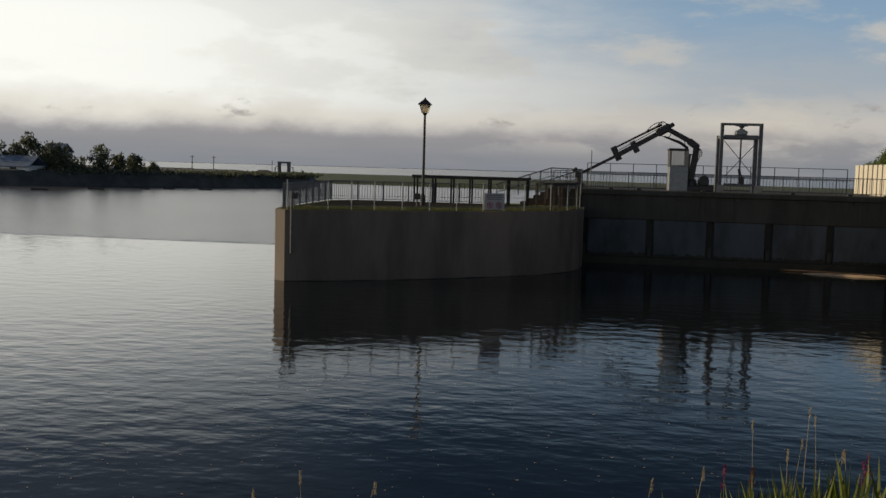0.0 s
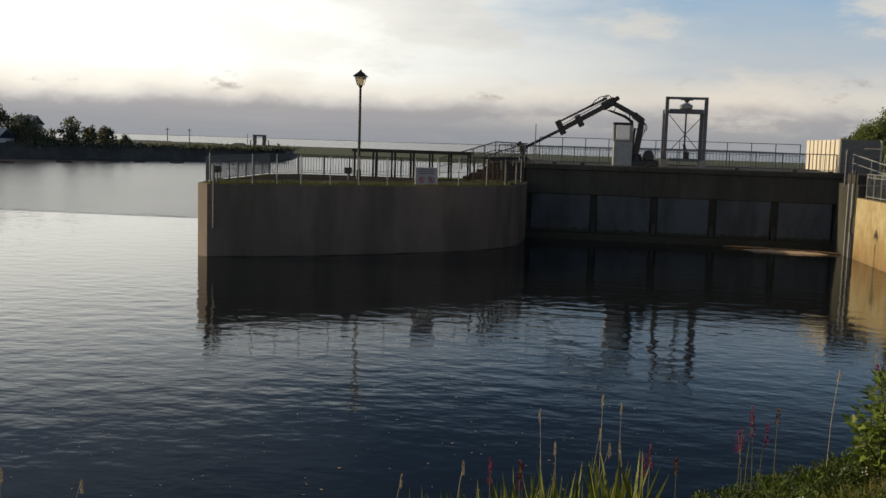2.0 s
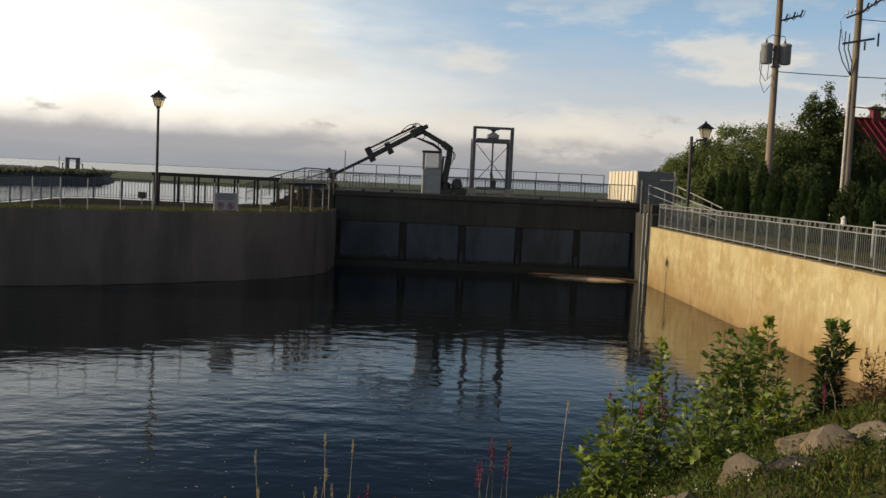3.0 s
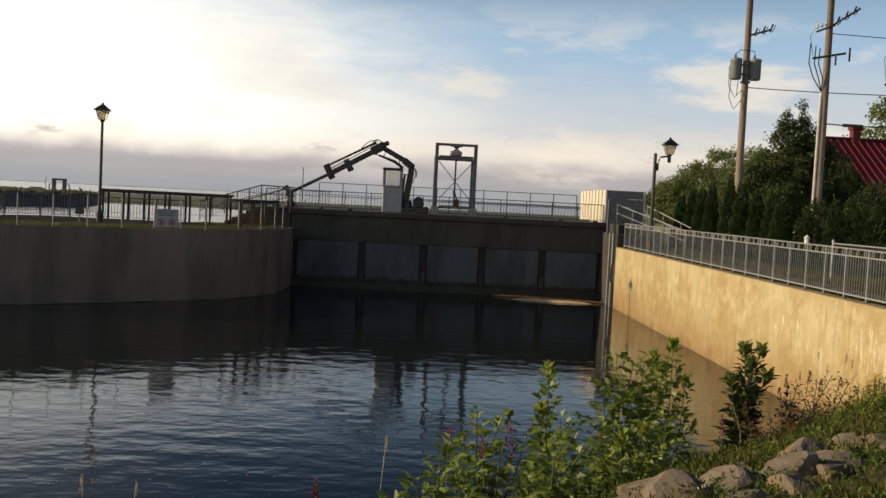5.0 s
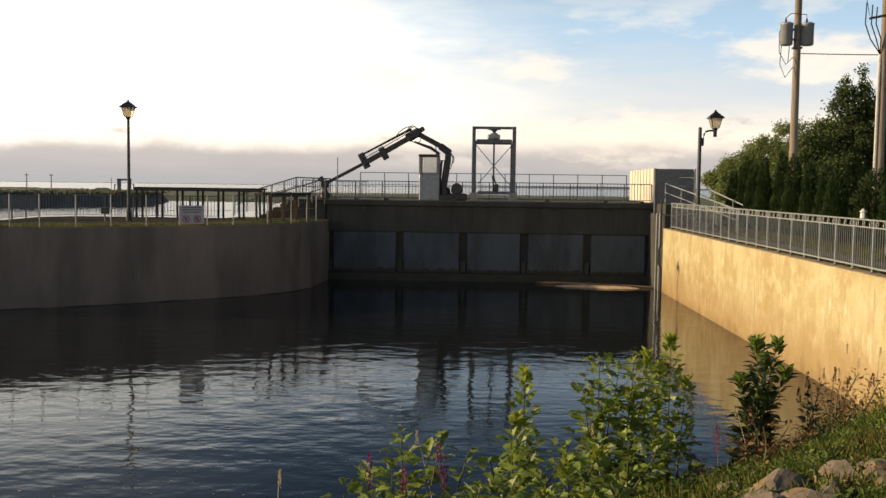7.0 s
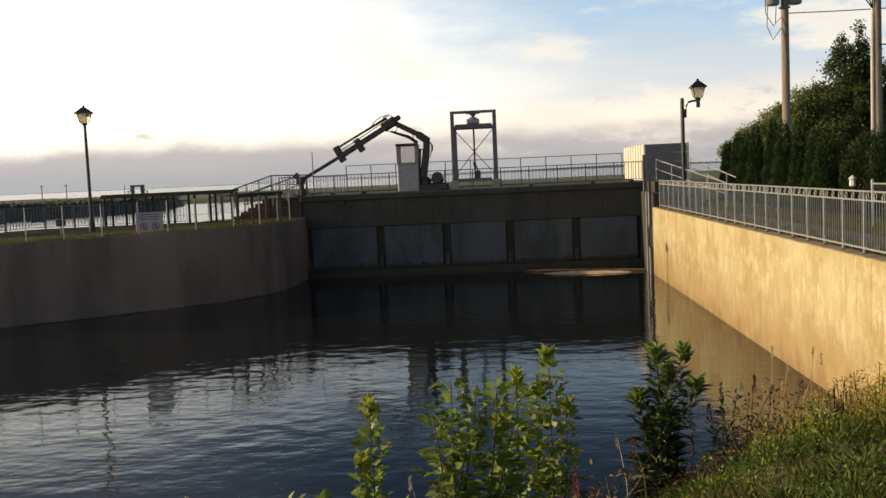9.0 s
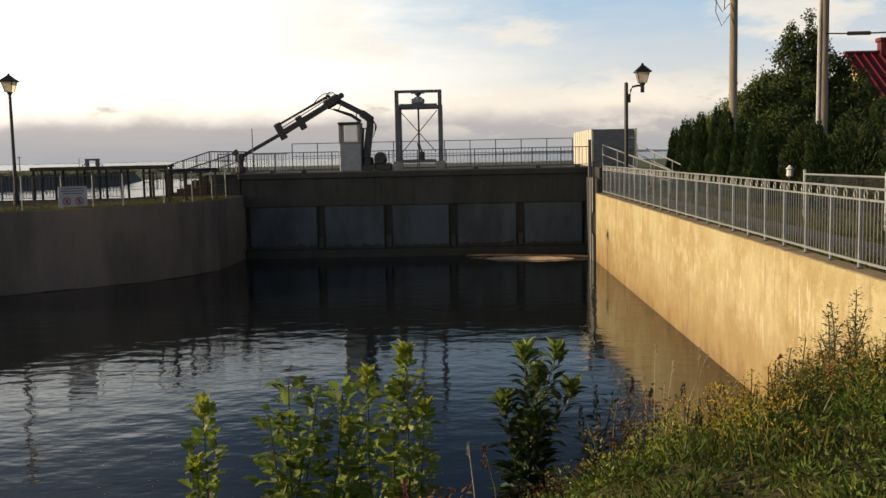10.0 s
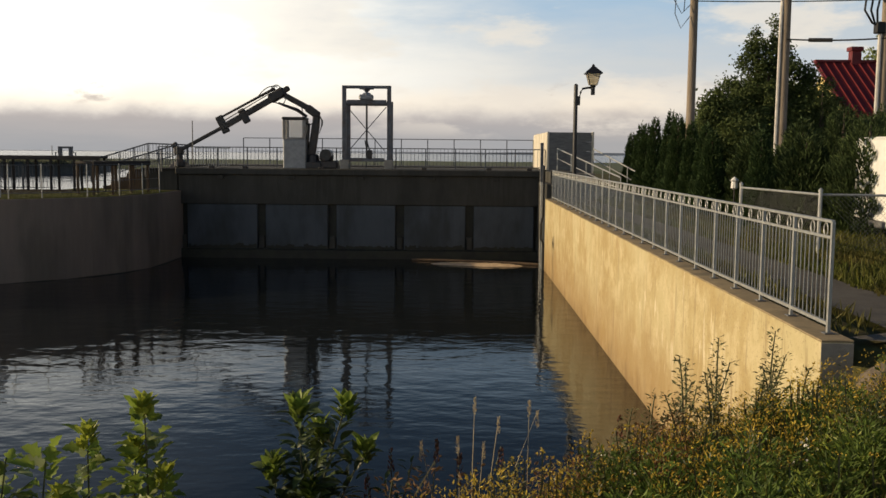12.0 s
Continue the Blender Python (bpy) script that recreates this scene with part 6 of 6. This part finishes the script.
sapling("dark_shrub", "dark broad-leaved shrub at the water's edge", [(-5.0, -31.85, 2.75), (-4.65, -31.6, 2.70), (-5.2, -31.9, 2.28), (-4.85, -31.7, 2.5), (-4.5, -31.5, 2.3), (-4.9, -31.9, 2.1)], M["leaf_dark"], 0.165, 105, M["leaf_bright"], 0.12)
sapling("low_shrub", "low bushy green shrub by the rocks", [(-9.3, -35.9, 2.52), (-9.0, -35.7, 2.45), (-9.6, -36.1, 2.25), (-8.7, -35.6, 2.3), (-9.4, -35.6, 2.1)], M["leaf_bright"], 0.12, 75, None, 0.2, "low shrubs")
sapling("low_shrub", "low bushy green shrub by the rocks", [(-9.7, -36.7, 2.24), (-9.95, -36.9, 2.05), (-9.4, -36.5, 2.12), (-10.15, -37.1, 1.85)], M["leaf_bright"], 0.12, 75, None, 0.2, "low shrubs")
sapling("low_shrub", "low bushy green shrub by the rocks", [(-8.3, -35.2, 2.35), (-8.0, -35.0, 2.3), (-7.7, -34.9, 2.2), (-8.5, -35.5, 2.2)], M["leaf_bright"], 0.11, 75, None, 0.2, "low shrubs")
sapling("low_shrub", "low yellow-green shrub against the shore rocks", [(-8.6, -36.9, 2.38), (-8.3, -36.7, 2.42), (-8.9, -37.1, 2.2), (-8.45, -37.05, 2.2), (-8.75, -36.7, 2.1)], M["leaf_bright"], 0.10, 95, None, 0.2, "low shrubs")
sapling("low_shrub", "low yellow-green shrub against the shore rocks", [(-7.9, -36.5, 2.48), (-7.6, -36.3, 2.52), (-8.1, -36.8, 2.3), (-7.75, -36.7, 2.3)], M["leaf_bright"], 0.10, 95, M["leaf_young"], 0.2, "low shrubs")
sapling("low_shrub", "low reddish-green shrub beside the shore rocks", [(-5.9, -35.2, 2.5), (-5.6, -35.0, 2.45), (-6.2, -35.4, 2.4), (-5.75, -35.4, 2.3)], M["dry_leaf"], 0.07, 110, None, 0.2, "low shrubs")
sapling("low_shrub", "rusty weedy shrub beside the dark shrub", [(-4.2, -32.6, 2.42), (-3.9, -32.4, 2.5), (-4.5, -32.8, 2.3), (-3.6, -32.3, 2.4), (-4.0, -32.8, 2.25)], M["dry_leaf"], 0.06, 130, None, 0.2, "low shrubs")
sapling("low_shrub", "low yellow-green weedy shrub", [(-7.3, -36.0, 2.55), (-7.0, -35.8, 2.45), (-7.6, -36.2, 2.5)], M["leaf_bright"], 0.10, 75, None, 0.18, "low shrubs")
sapling("low_shrub", "low reddish-green weedy shrub", [(-4.3, -31.9, 2.15), (-4.1, -31.7, 2.25), (-4.5, -32.3, 2.1), (-3.9, -32.0, 2.0)], M["leaf_dark"], 0.09, 90, None, 0.16, "low shrubs")
for i, (x, y, z) in enumerate([(-1.95, -31.7, 3.16), (-1.5, -31.2, 3.22), (-0.95, -31.0, 3.25), (-1.2, -31.5, 2.95), (-1.75, -31.1, 2.98), (-0.6, -30.9, 2.9), (-2.3, -31.6, 2.7), (-0.4, -31.2, 2.8), (-1.65, -31.5, 3.0), (-1.05, -31.3, 3.02), (-0.8, -31.5, 2.85), (-1.4, -31.9, 2.8), (-2.05, -31.3, 2.75)]):
    sapling("tall_weed", "tall thin grey-green weed against the wall", [(x, y, z), (x + 0.12, y + 0.05, z - 0.22), (x - 0.12, y - 0.05, z - 0.3)], M["leaf_olive"], 0.042, 260, None, 0.085, "wall weeds")


def spikes(name, label, spots, mat, head, thick, group, category="flower"):
    """Thin stems that end in a flower spike or a seed head."""
    for x, y, z in spots:
        z0 = ground_z(x, y) - 0.03
        t = thing(name, label, category, (x, y, z0), group)
        dry = mat is M["straw"]
        lean = Vector((R.normal(), R.normal(), 0)) * (0.13 if dry else 0.07)
        top = Vector((0, 0, z - z0)) + lean
        part("stem", Shape().tube([(0, 0, 0), lean * 0.3 + Vector((0, 0, (z - z0) * 0.6)), top], [0.0035, 0.003, 0.002] if dry else [0.006, 0.005, 0.003], 4), M["straw"] if mat is M["straw"] else M["stem"], t)
        n = 46
        u = R.rand(n)
        a = R.rand(n) * 2 * np.pi
        rr = thick * (1 - u) ** 0.5
        pos = np.stack([np.cos(a) * rr, np.sin(a) * rr, -head * (1 - u)], 1) + np.array(top)
        part("flower_head" if mat is not M["straw"] else "seed_head", leaf_mesh("head", pos, np.stack([np.cos(a), np.sin(a), 1.5 + R.rand(n)], 1), unit(n), np.full(n, 0.030 if dry else 0.034), np.full(n, 0.007 if dry else 0.016), mat), None, t)["kind"] = "stuff"


spikes("loosestrife", "magenta loosestrife spike in the grass", [(-10.95, -35.6, 1.62), (-11.06, -35.65, 1.50), (-11.15, -35.7, 1.36), (-10.85, -35.5, 1.42), (-11.1, -35.75, 1.28), (-12.6, -37.95, 1.62), (-12.5, -37.9, 1.72), (-14.2, -38.5, 1.62), (-13.9, -38.45, 1.55), (-9.1, -36.0, 2.45), (-8.95, -35.95, 2.35), (-9.2, -36.2, 2.3), (-6.0, -34.0, 2.2), (-9.6, -36.0, 2.35)], M["pink"], 0.30, 0.020, "loosestrife")
spikes("grass_stalk", "dry straw-coloured grass stalk with a seed head", [(-13.0, -36.9, 2.04), (-12.75, -36.6, 1.73), (-13.68, -37.3, 1.88), (-13.13, -36.85, 1.53), (-13.15, -38.2, 1.9), (-13.5, -38.3, 1.85), (-12.75, -38.1, 1.8), (-14.6, -38.7, 1.65), (-15.2, -39.1, 1.6), (-18.9, -40.7, 1.75), (-18.5, -40.6, 1.82), (-18.1, -40.5, 1.75), (-18.7, -40.6, 1.65), (-18.3, -40.7, 1.7), (-17.8, -40.5, 1.66),
       (-3.60, -31.2, 2.66), (-3.45, -31.0, 2.45), (-3.3, -31.1, 2.55), (-3.7, -31.4, 2.35), (-3.1, -31.0, 2.62), (-3.9, -31.5, 2.4), (-3.55, -31.3, 2.3), (-5.5, -33.4, 2.2), (-7.3, -34.4, 2.3), (-9.0, -34.9, 2.25), (-10.3, -36.6, 2.4)], M["straw"], 0.15, 0.006, "grass stalks", "grass")
spikes("dock", "rusty brown dock seed spike", [(-4.25, -31.7, 2.35), (-3.95, -31.6, 2.42), (-3.75, -31.5, 2.3), (-4.4, -32.0, 2.2), (-5.3, -33.2, 2.2), (-3.5, -31.6, 2.35), (-2.5, -31.6, 2.6), (-12.2, -37.9, 1.6), (-13.9, -38.4, 1.6), (-10.9, -36.6, 1.9)], M["rust_seed"], 0.20, 0.018, "dock spikes", "weed")


def flowers(name, label, cx_, cy_, sx_, sy_, count, mat, size, height, group):
    """A clump of small flower heads on stems."""
    t = thing(name, label, "flowers", (cx_, cy_, ground_z(cx_, cy_)), group)
    z0 = t.location.z
    xs, ys = cx_ + R.normal(size=count) * sx_, cy_ + R.normal(size=count) * sy_
    st_, hp = Shape(), []
    for x, y in zip(xs, ys):
        x, y = float(x), float(y)
        if x > -0.15 and y > -30.2:
            continue
        g = ground_z(x, y) - z0
        hh = height * (0.6 + 0.6 * R.rand())
        st_.tube([(x - cx_, y - cy_, g), (x - cx_ + R.normal() * 0.05, y - cy_, g + hh)], 0.005, 3, False)
        for k in range(7):
            hp.append((st_.v[-1][0] + R.normal() * size * 1.6, st_.v[-1][1] + R.normal() * size * 1.6, st_.v[-1][2] + R.normal() * size * 0.8))
    hp = np.array(hp)
    n = len(hp)
    part("stems", st_, M["stem"], t)["kind"] = "stuff"
    part("blooms", leaf_mesh("blooms", hp, unit(n) + np.array([0, 0, 0.3]), unit(n), np.full(n, size * 1.5), np.full(n, size * 1.2), mat), None, t)["kind"] = "stuff"
    return t


for x, y, sx_, sy_, c in ((-2.7, -33.2, 0.35, 0.5, 70), (-1.6, -32.6, 0.5, 0.4, 80), (-0.7, -33.0, 0.4, 0.5, 60), (-3.4, -33.6, 0.35, 0.4, 45), (-1.2, -34.2, 0.6, 0.5, 45), (-0.2, -31.9, 0.3, 0.3, 40), (-4.4, -33.4, 0.5, 0.5, 35), (0.6, -33.2, 0.5, 0.5, 35)):
    flowers("golden_weeds", "clump of golden-brown flowering weeds", x, y, sx_, sy_, c // 2, M["gold"], 0.011, 0.30, "golden weeds")
for x, y, sx_, c in ((-1.75, -31.9, 0.30, 60), (-1.3, -32.3, 0.35, 50), (-3.4, -32.7, 0.30, 50), (-2.6, -32.9, 0.4, 50), (-0.2, -33.4, 0.4, 40)):
    flowers("golden_weeds", "tall clump of golden flowering weeds", x, y, sx_, sx_, c // 2, M["gold"], 0.015, 0.48, "golden weeds")
for x, y in ((-1.0, -33.6), (-10.2, -40.0), (-2.2, -33.0)):
    flowers("white_flowers", "scattered small white flowers in the grass", x, y, 0.7, 0.5, 7, M["white_flower"], 0.014, 0.35, "white flowers")


def rock(x, y, z, r, flat, seed):
    rnd_ = random.Random(seed)
    b = bmesh.new()
    bmesh.ops.create_icosphere(b, subdivisions=3, radius=1.0)
    cuts = [(Vector((rnd_.uniform(-1, 1), rnd_.uniform(-1, 1), rnd_.uniform(-0.3, 1))).normalized(), rnd_.uniform(0.42, 0.72)) for _ in range(13)]
    deep = rnd_.uniform(0.80, 1.05)
    for v in b.verts:
        p = v.co.copy()
        for c, limit in cuts:
            over = p.dot(c) - limit
            if over > 0:
                p -= c * over
        p *= 1.25 + 0.10 * noise.noise(p * 2.2 + Vector((seed, 0, 0))) + 0.04 * noise.noise(p * 6 + Vector((0, seed, 0)))
        v.co = Vector((p.x * r * 1.3, p.y * r * deep, p.z * r * flat))
    s = Shape()
    b.verts.index_update()
    s.add([v.co for v in b.verts], [[q.index for q in f.verts] for f in b.faces])
    b.free()
    o = solo("rock", s, M["rock"], "angular grey-brown shore rock with rusty patches", "rock", "shore rocks")
    o.matrix_world = pose(x, y, z, 0, 0, rnd_.uniform(0, 360))
    return o


for i, (x, y, r, f) in enumerate([(-8.1, -38.0, 0.42, 0.6), (-7.6, -37.85, 0.40, 0.65), (-7.15, -37.75, 0.36, 0.7), (-6.75, -37.15, 0.36, 0.75), (-6.3, -36.9, 0.30, 0.7), (-6.7, -37.7, 0.30, 0.6), (-9.1, -38.3, 0.40, 0.75), (-8.85, -38.8, 0.42, 0.55), (-8.15, -37.5, 0.34, 0.7),
                                  (-7.9, -37.3, 0.3, 0.7), (0.42, -30.25, 0.26, 0.8), (0.85, -30.35, 0.32, 0.7), (1.2, -30.9, 0.26, 0.5), (-9.9, -38.9, 0.3, 0.5), (-6.9, -36.5, 0.25, 0.6), (-5.9, -36.7, 0.22, 0.6), (-5.4, -36.2, 0.2, 0.5), (-7.35, -38.2, 0.22, 0.7), (-7.0, -37.35, 0.18, 0.8), (-6.5, -37.35, 0.16, 0.8), (-7.8, -38.45, 0.26, 0.6), (-6.95, -38.05, 0.17, 0.7), (-8.4, -37.75, 0.2, 0.7), (-6.1, -37.2, 0.15, 0.8), (-7.4, -37.35, 0.16, 0.8)]):
    x, y, r = (x + 0.30, y - 0.42, r * 0.98) if x < -5 else (x, y, r)
    rock(x, y, ground_z(x, y) + 0.02, r * 0.80, f, i + 3)
tw = Shape().tube([(-7.20, -37.65, 2.40), (-6.85, -37.52, 2.54), (-6.66, -37.48, 2.60), (-6.54, -37.52, 2.56)], [0.013, 0.011, 0.009, 0.006], 5).tube([(-6.7, -37.49, 2.58), (-6.60, -37.4, 2.48), (-6.58, -37.38, 2.36)], 0.007, 5)
solo("driftwood", tw, M["straw"], "bleached driftwood branch on the rocks", "branch")

# grass over the bank, thicker in tufts
N = 175000
gxs = R.uniform(-21, 7.0, N)
gys = R.uniform(-46.5, -21.5, N)
keep = []
for i in range(N):
    x, y = float(gxs[i]), float(gys[i])
    if y > WALL_END - 0.1 and x > -0.15:
        continue
    s = shore_distance(x, y)
    if s < 0.15 or s > 9:
        continue
    if (x < -5 and s < 4.0 or x > -5 and y > -34.6) and R.rand() < 0.65:
        continue
    if x > 0.8 and y > -37 - 0.5 * x and y > -40 and abs((x - 0.35) + (y + 29.4)) < 2.2:
        continue
    tuft = noise.noise(Vector((x * 0.9, y * 0.9, 5.0)))
    if R.rand() > 0.80 + 0.5 * tuft:
        continue
    keep.append((x, y, ground_z(x, y) - 0.02, tuft))
kp = np.array(keep)
n = len(kp)
hgt = (0.07 + 0.13 * R.rand(n)) * (1.0 + 0.9 * np.clip(kp[:, 3], -0.5, 1))
g_ob = new("bank_grass", leaf_mesh("bank_grass", kp[:, :3], np.stack([R.normal(size=n) * 0.35, R.normal(size=n) * 0.35, np.ones(n)], 1), unit(n), hgt, 0.010 + 0.008 * R.rand(n), M["grass"], 0.1))
tagged(g_ob, "sunlit wild grass covering the bank", "grass", kind="stuff")
# leafy ground cover between the grass
N = 26000
ci = R.randint(0, n, N)
cpos = kp[ci, :3] + np.stack([R.normal(size=N) * 0.12, R.normal(size=N) * 0.12, 0.02 + 0.13 * R.rand(N)], 1)
c_ob = new("ground_weeds", leaf_mesh("ground_weeds", cpos, unit(N) + np.array([0, 0, 0.3]), unit(N), 0.03 + 0.045 * R.rand(N), 0.018 + 0.02 * R.rand(N), M["weed_green"]))
tagged(c_ob, "low leafy weeds among the grass", "weeds", kind="stuff")
# taller mixed weeds in clumps over the near bank
def weed_field(name, label, count, clumps, region, mat, low, high, leaf, seed, slim=0.38):
    """Leafy clumps of weeds scattered over a stretch of the bank."""
    r = np.random.RandomState(seed)
    centres = []
    while len(centres) < clumps:
        x, y = r.uniform(region[0], region[1]), r.uniform(region[2], region[3])
        s = shore_distance(x, y)
        if s < 0.25 or s > region[4] or (y > WALL_END - 0.25 and x > -0.3):
            continue
        centres.append((x, y, low + (high - low) * r.rand(), 0.10 + 0.22 * r.rand()))
    cc = np.array(centres)
    pick = r.randint(0, clumps, count)
    u = r.rand(count)
    rad = cc[pick, 3] * np.sqrt(r.rand(count)) * (1.1 - 0.6 * u)
    a = r.rand(count) * 2 * np.pi
    xs, ys = cc[pick, 0] + np.cos(a) * rad, cc[pick, 1] + np.sin(a) * rad
    zs = np.array([ground_z(float(x), float(y)) for x, y in zip(xs, ys)]) + u * cc[pick, 2]
    d_ = np.stack([np.cos(a), np.sin(a), 0.5 + 0.9 * r.rand(count)], 1) + r.normal(size=(count, 3)) * 0.35
    ok = ~((ys > WALL_END - 0.1) & (xs > wall_x(-28) - 0.06))
    p = np.stack([xs, ys, zs], 1)[ok]
    m_ = len(p)
    ln_ = leaf * (0.6 + 0.9 * r.rand(m_))
    ob = new(name, leaf_mesh(name, p, d_[ok], unit(m_), ln_, ln_ * slim, mat))
    return tagged(ob, label, "weeds", kind="stuff")


weed_field("green_weeds", "mixed green weeds on the bank", 26000, 180, (-2.9, 1.5, -35.5, -28.0, 7.0), M["weed_green"], 0.14, 0.48, 0.046, 21, 0.3)
weed_field("dark_weeds", "dark green weeds on the bank", 11000, 90, (-5.5, 1.5, -34.0, -25.5, 6.5), M["leaf_dark"], 0.14, 0.42, 0.042, 22)
weed_field("brown_weeds", "dry rusty-brown weeds near the water", 12000, 90, (-5.2, -2.0, -33.4, -30.2, 4.6), M["dry_leaf"], 0.22, 0.62, 0.034, 23)
weed_field("yellow_weeds", "yellowing weeds on the bank", 8000, 100, (-5.0, 1.8, -35.0, -29.0, 7.0), M["leaf_young"], 0.12, 0.40, 0.030, 24)
weed_field("rusty_weeds", "rusty-brown dry weeds by the water", 2600, 12, (-6.2, -4.9, -33.0, -32.1, 4.6), M["dry_leaf"], 0.3, 0.55, 0.04, 31)
weed_field("golden_weeds", "golden flowering weeds beside the wall", 7500, 90, (-4.2, 0.2, -35.2, -30.2, 5.4), M["gold"], 0.28, 0.62, 0.028, 32)
weed_field("olive_weeds", "dull olive weeds on the bank", 8000, 60, (-4.5, 1.0, -33.5, -30.2, 6.5), M["leaf_olive"], 0.18, 0.55, 0.034, 33, 0.3)
weed_field("bank_top_weeds", "low leafy weeds over the near bank", 15000, 420, (-15.0, -3.0, -45.0, -37.5, 8.0), M["weed_green"], 0.04, 0.13, 0.045, 41, 0.34)
weed_field("bank_top_yellow_weeds", "yellowing low weeds over the near bank", 5000, 160, (-14.0, -3.0, -44.0, -35.5, 8.0), M["leaf_young"], 0.04, 0.16, 0.035, 42, 0.3)
weed_field("wall_end_golden_weeds", "golden flowering weeds at the foot of the wall", 3000, 36, (-2.2, 0.3, -33.2, -30.2, 6.0), M["gold"], 0.35, 0.62, 0.022, 51)
weed_field("wall_foot_weeds", "leafy weeds at the end of the canal wall", 3200, 30, (0.3, 2.4, -30.9, -30.11, 12.0), M["weed_green"], 0.06, 0.18, 0.05, 36, 0.2)
weed_field("wild_grass", "tufts of long wild grass among the weeds", 9000, 150, (-6.0, 2.0, -37.0, -31.0, 8.0), M["weed_green"], 0.02, 0.16, 0.11, 34, 0.06)
weed_field("low_weeds", "low green weeds in the grass", 16000, 300, (-9.5, 2.5, -39.5, -33.0, 8.0), M["weed_green"], 0.06, 0.16, 0.05, 27)
weed_field("shore_weeds", "green weeds along the rocky shore", 15000, 150, (-16.5, -7.0, -41.5, -33.5, 2.6), M["weed_green"], 0.15, 0.42, 0.07, 25)
weed_field("shore_dark_weeds", "dark weeds along the rocky shore", 8000, 90, (-16.0, -7.0, -41.0, -33.5, 2.4), M["leaf_dark"], 0.15, 0.40, 0.06, 26)
tp = []
for x0, y0, w0, m_ in ((-14.75, -39.4, 0.15, 150), (-14.35, -39.25, 0.14, 110), (-13.95, -39.1, 0.17, 190), (-13.6, -39.2, 0.15, 130), (-13.0, -38.9, 0.2, 120), (-18.4, -40.9, 0.45, 60)):
    for _ in range(m_):
        x, y = x0 + R.normal() * w0, y0 + R.normal() * 0.2
        tp.append((x, y, ground_z(x, y) - 0.02))
tp = np.array(tp)
m = len(tp)
t_ob = new("tall_grass", leaf_mesh("tall_grass", tp, np.stack([R.normal(size=m) * 0.24, R.normal(size=m) * 0.24, np.ones(m)], 1), unit(m), 0.60 + 0.75 * R.rand(m), 0.012 + 0.012 * R.rand(m), M["reed"], 0.1))
tagged(t_ob, "tufts of tall green grass at the water's edge", "grass", kind="stuff")
# short grass on the strip behind the railing and on the platform edge
N = 16000
px = np.concatenate([R.uniform(2.05, 9.0, N // 2), R.uniform(0.4, 1.0, N // 8), R.uniform(2.0, 4.2, N // 2)])
py = np.concatenate([R.uniform(-29, -14, N // 2), R.uniform(-29, 0, N // 8), R.uniform(-28, 2, N // 2)])
m = len(px)
s_ob = new("verge_grass", leaf_mesh("verge_grass", np.stack([px, py, np.full(m, 2.83)], 1), np.stack([R.normal(size=m) * 0.4, R.normal(size=m) * 0.4, np.ones(m)], 1), unit(m), 0.10 + 0.20 * R.rand(m), np.full(m, 0.03), M["grass"], 0.1))
tagged(s_ob, "short grass beside the path", "grass", kind="stuff")

# tufts of grass along the front edge of the platform
ep = []
for (ax, ay), (bx, by) in zip(QUAY[1:], QUAY[2:]):
    L = math.hypot(bx - ax, by - ay)
    nx_, ny_ = -(by - ay) / L, (bx - ax) / L
    for i in range(int(L * 380)):
        u, o = R.rand(), 0.3 + 2.3 * R.rand() ** 1.4
        x, y = ax + (bx - ax) * u - nx_ * o, ay + (by - ay) * u - ny_ * o
        if noise.noise(Vector((x * 0.8, y * 0.8, 9.0))) > -0.15:
            ep.append((x, y, QTOP + 0.01))
ep = np.array(ep)
m = len(ep)
e_ob = new("platform_grass", leaf_mesh("platform_grass", ep, np.stack([R.normal(size=m) * 0.4, R.normal(size=m) * 0.4, np.ones(m)], 1), unit(m), 0.05 + 0.15 * R.rand(m), np.full(m, 0.02), M["leaf_olive"], 0.1))
tagged(e_ob, "yellow-green grass tufts along the quay edge", "grass", kind="stuff")
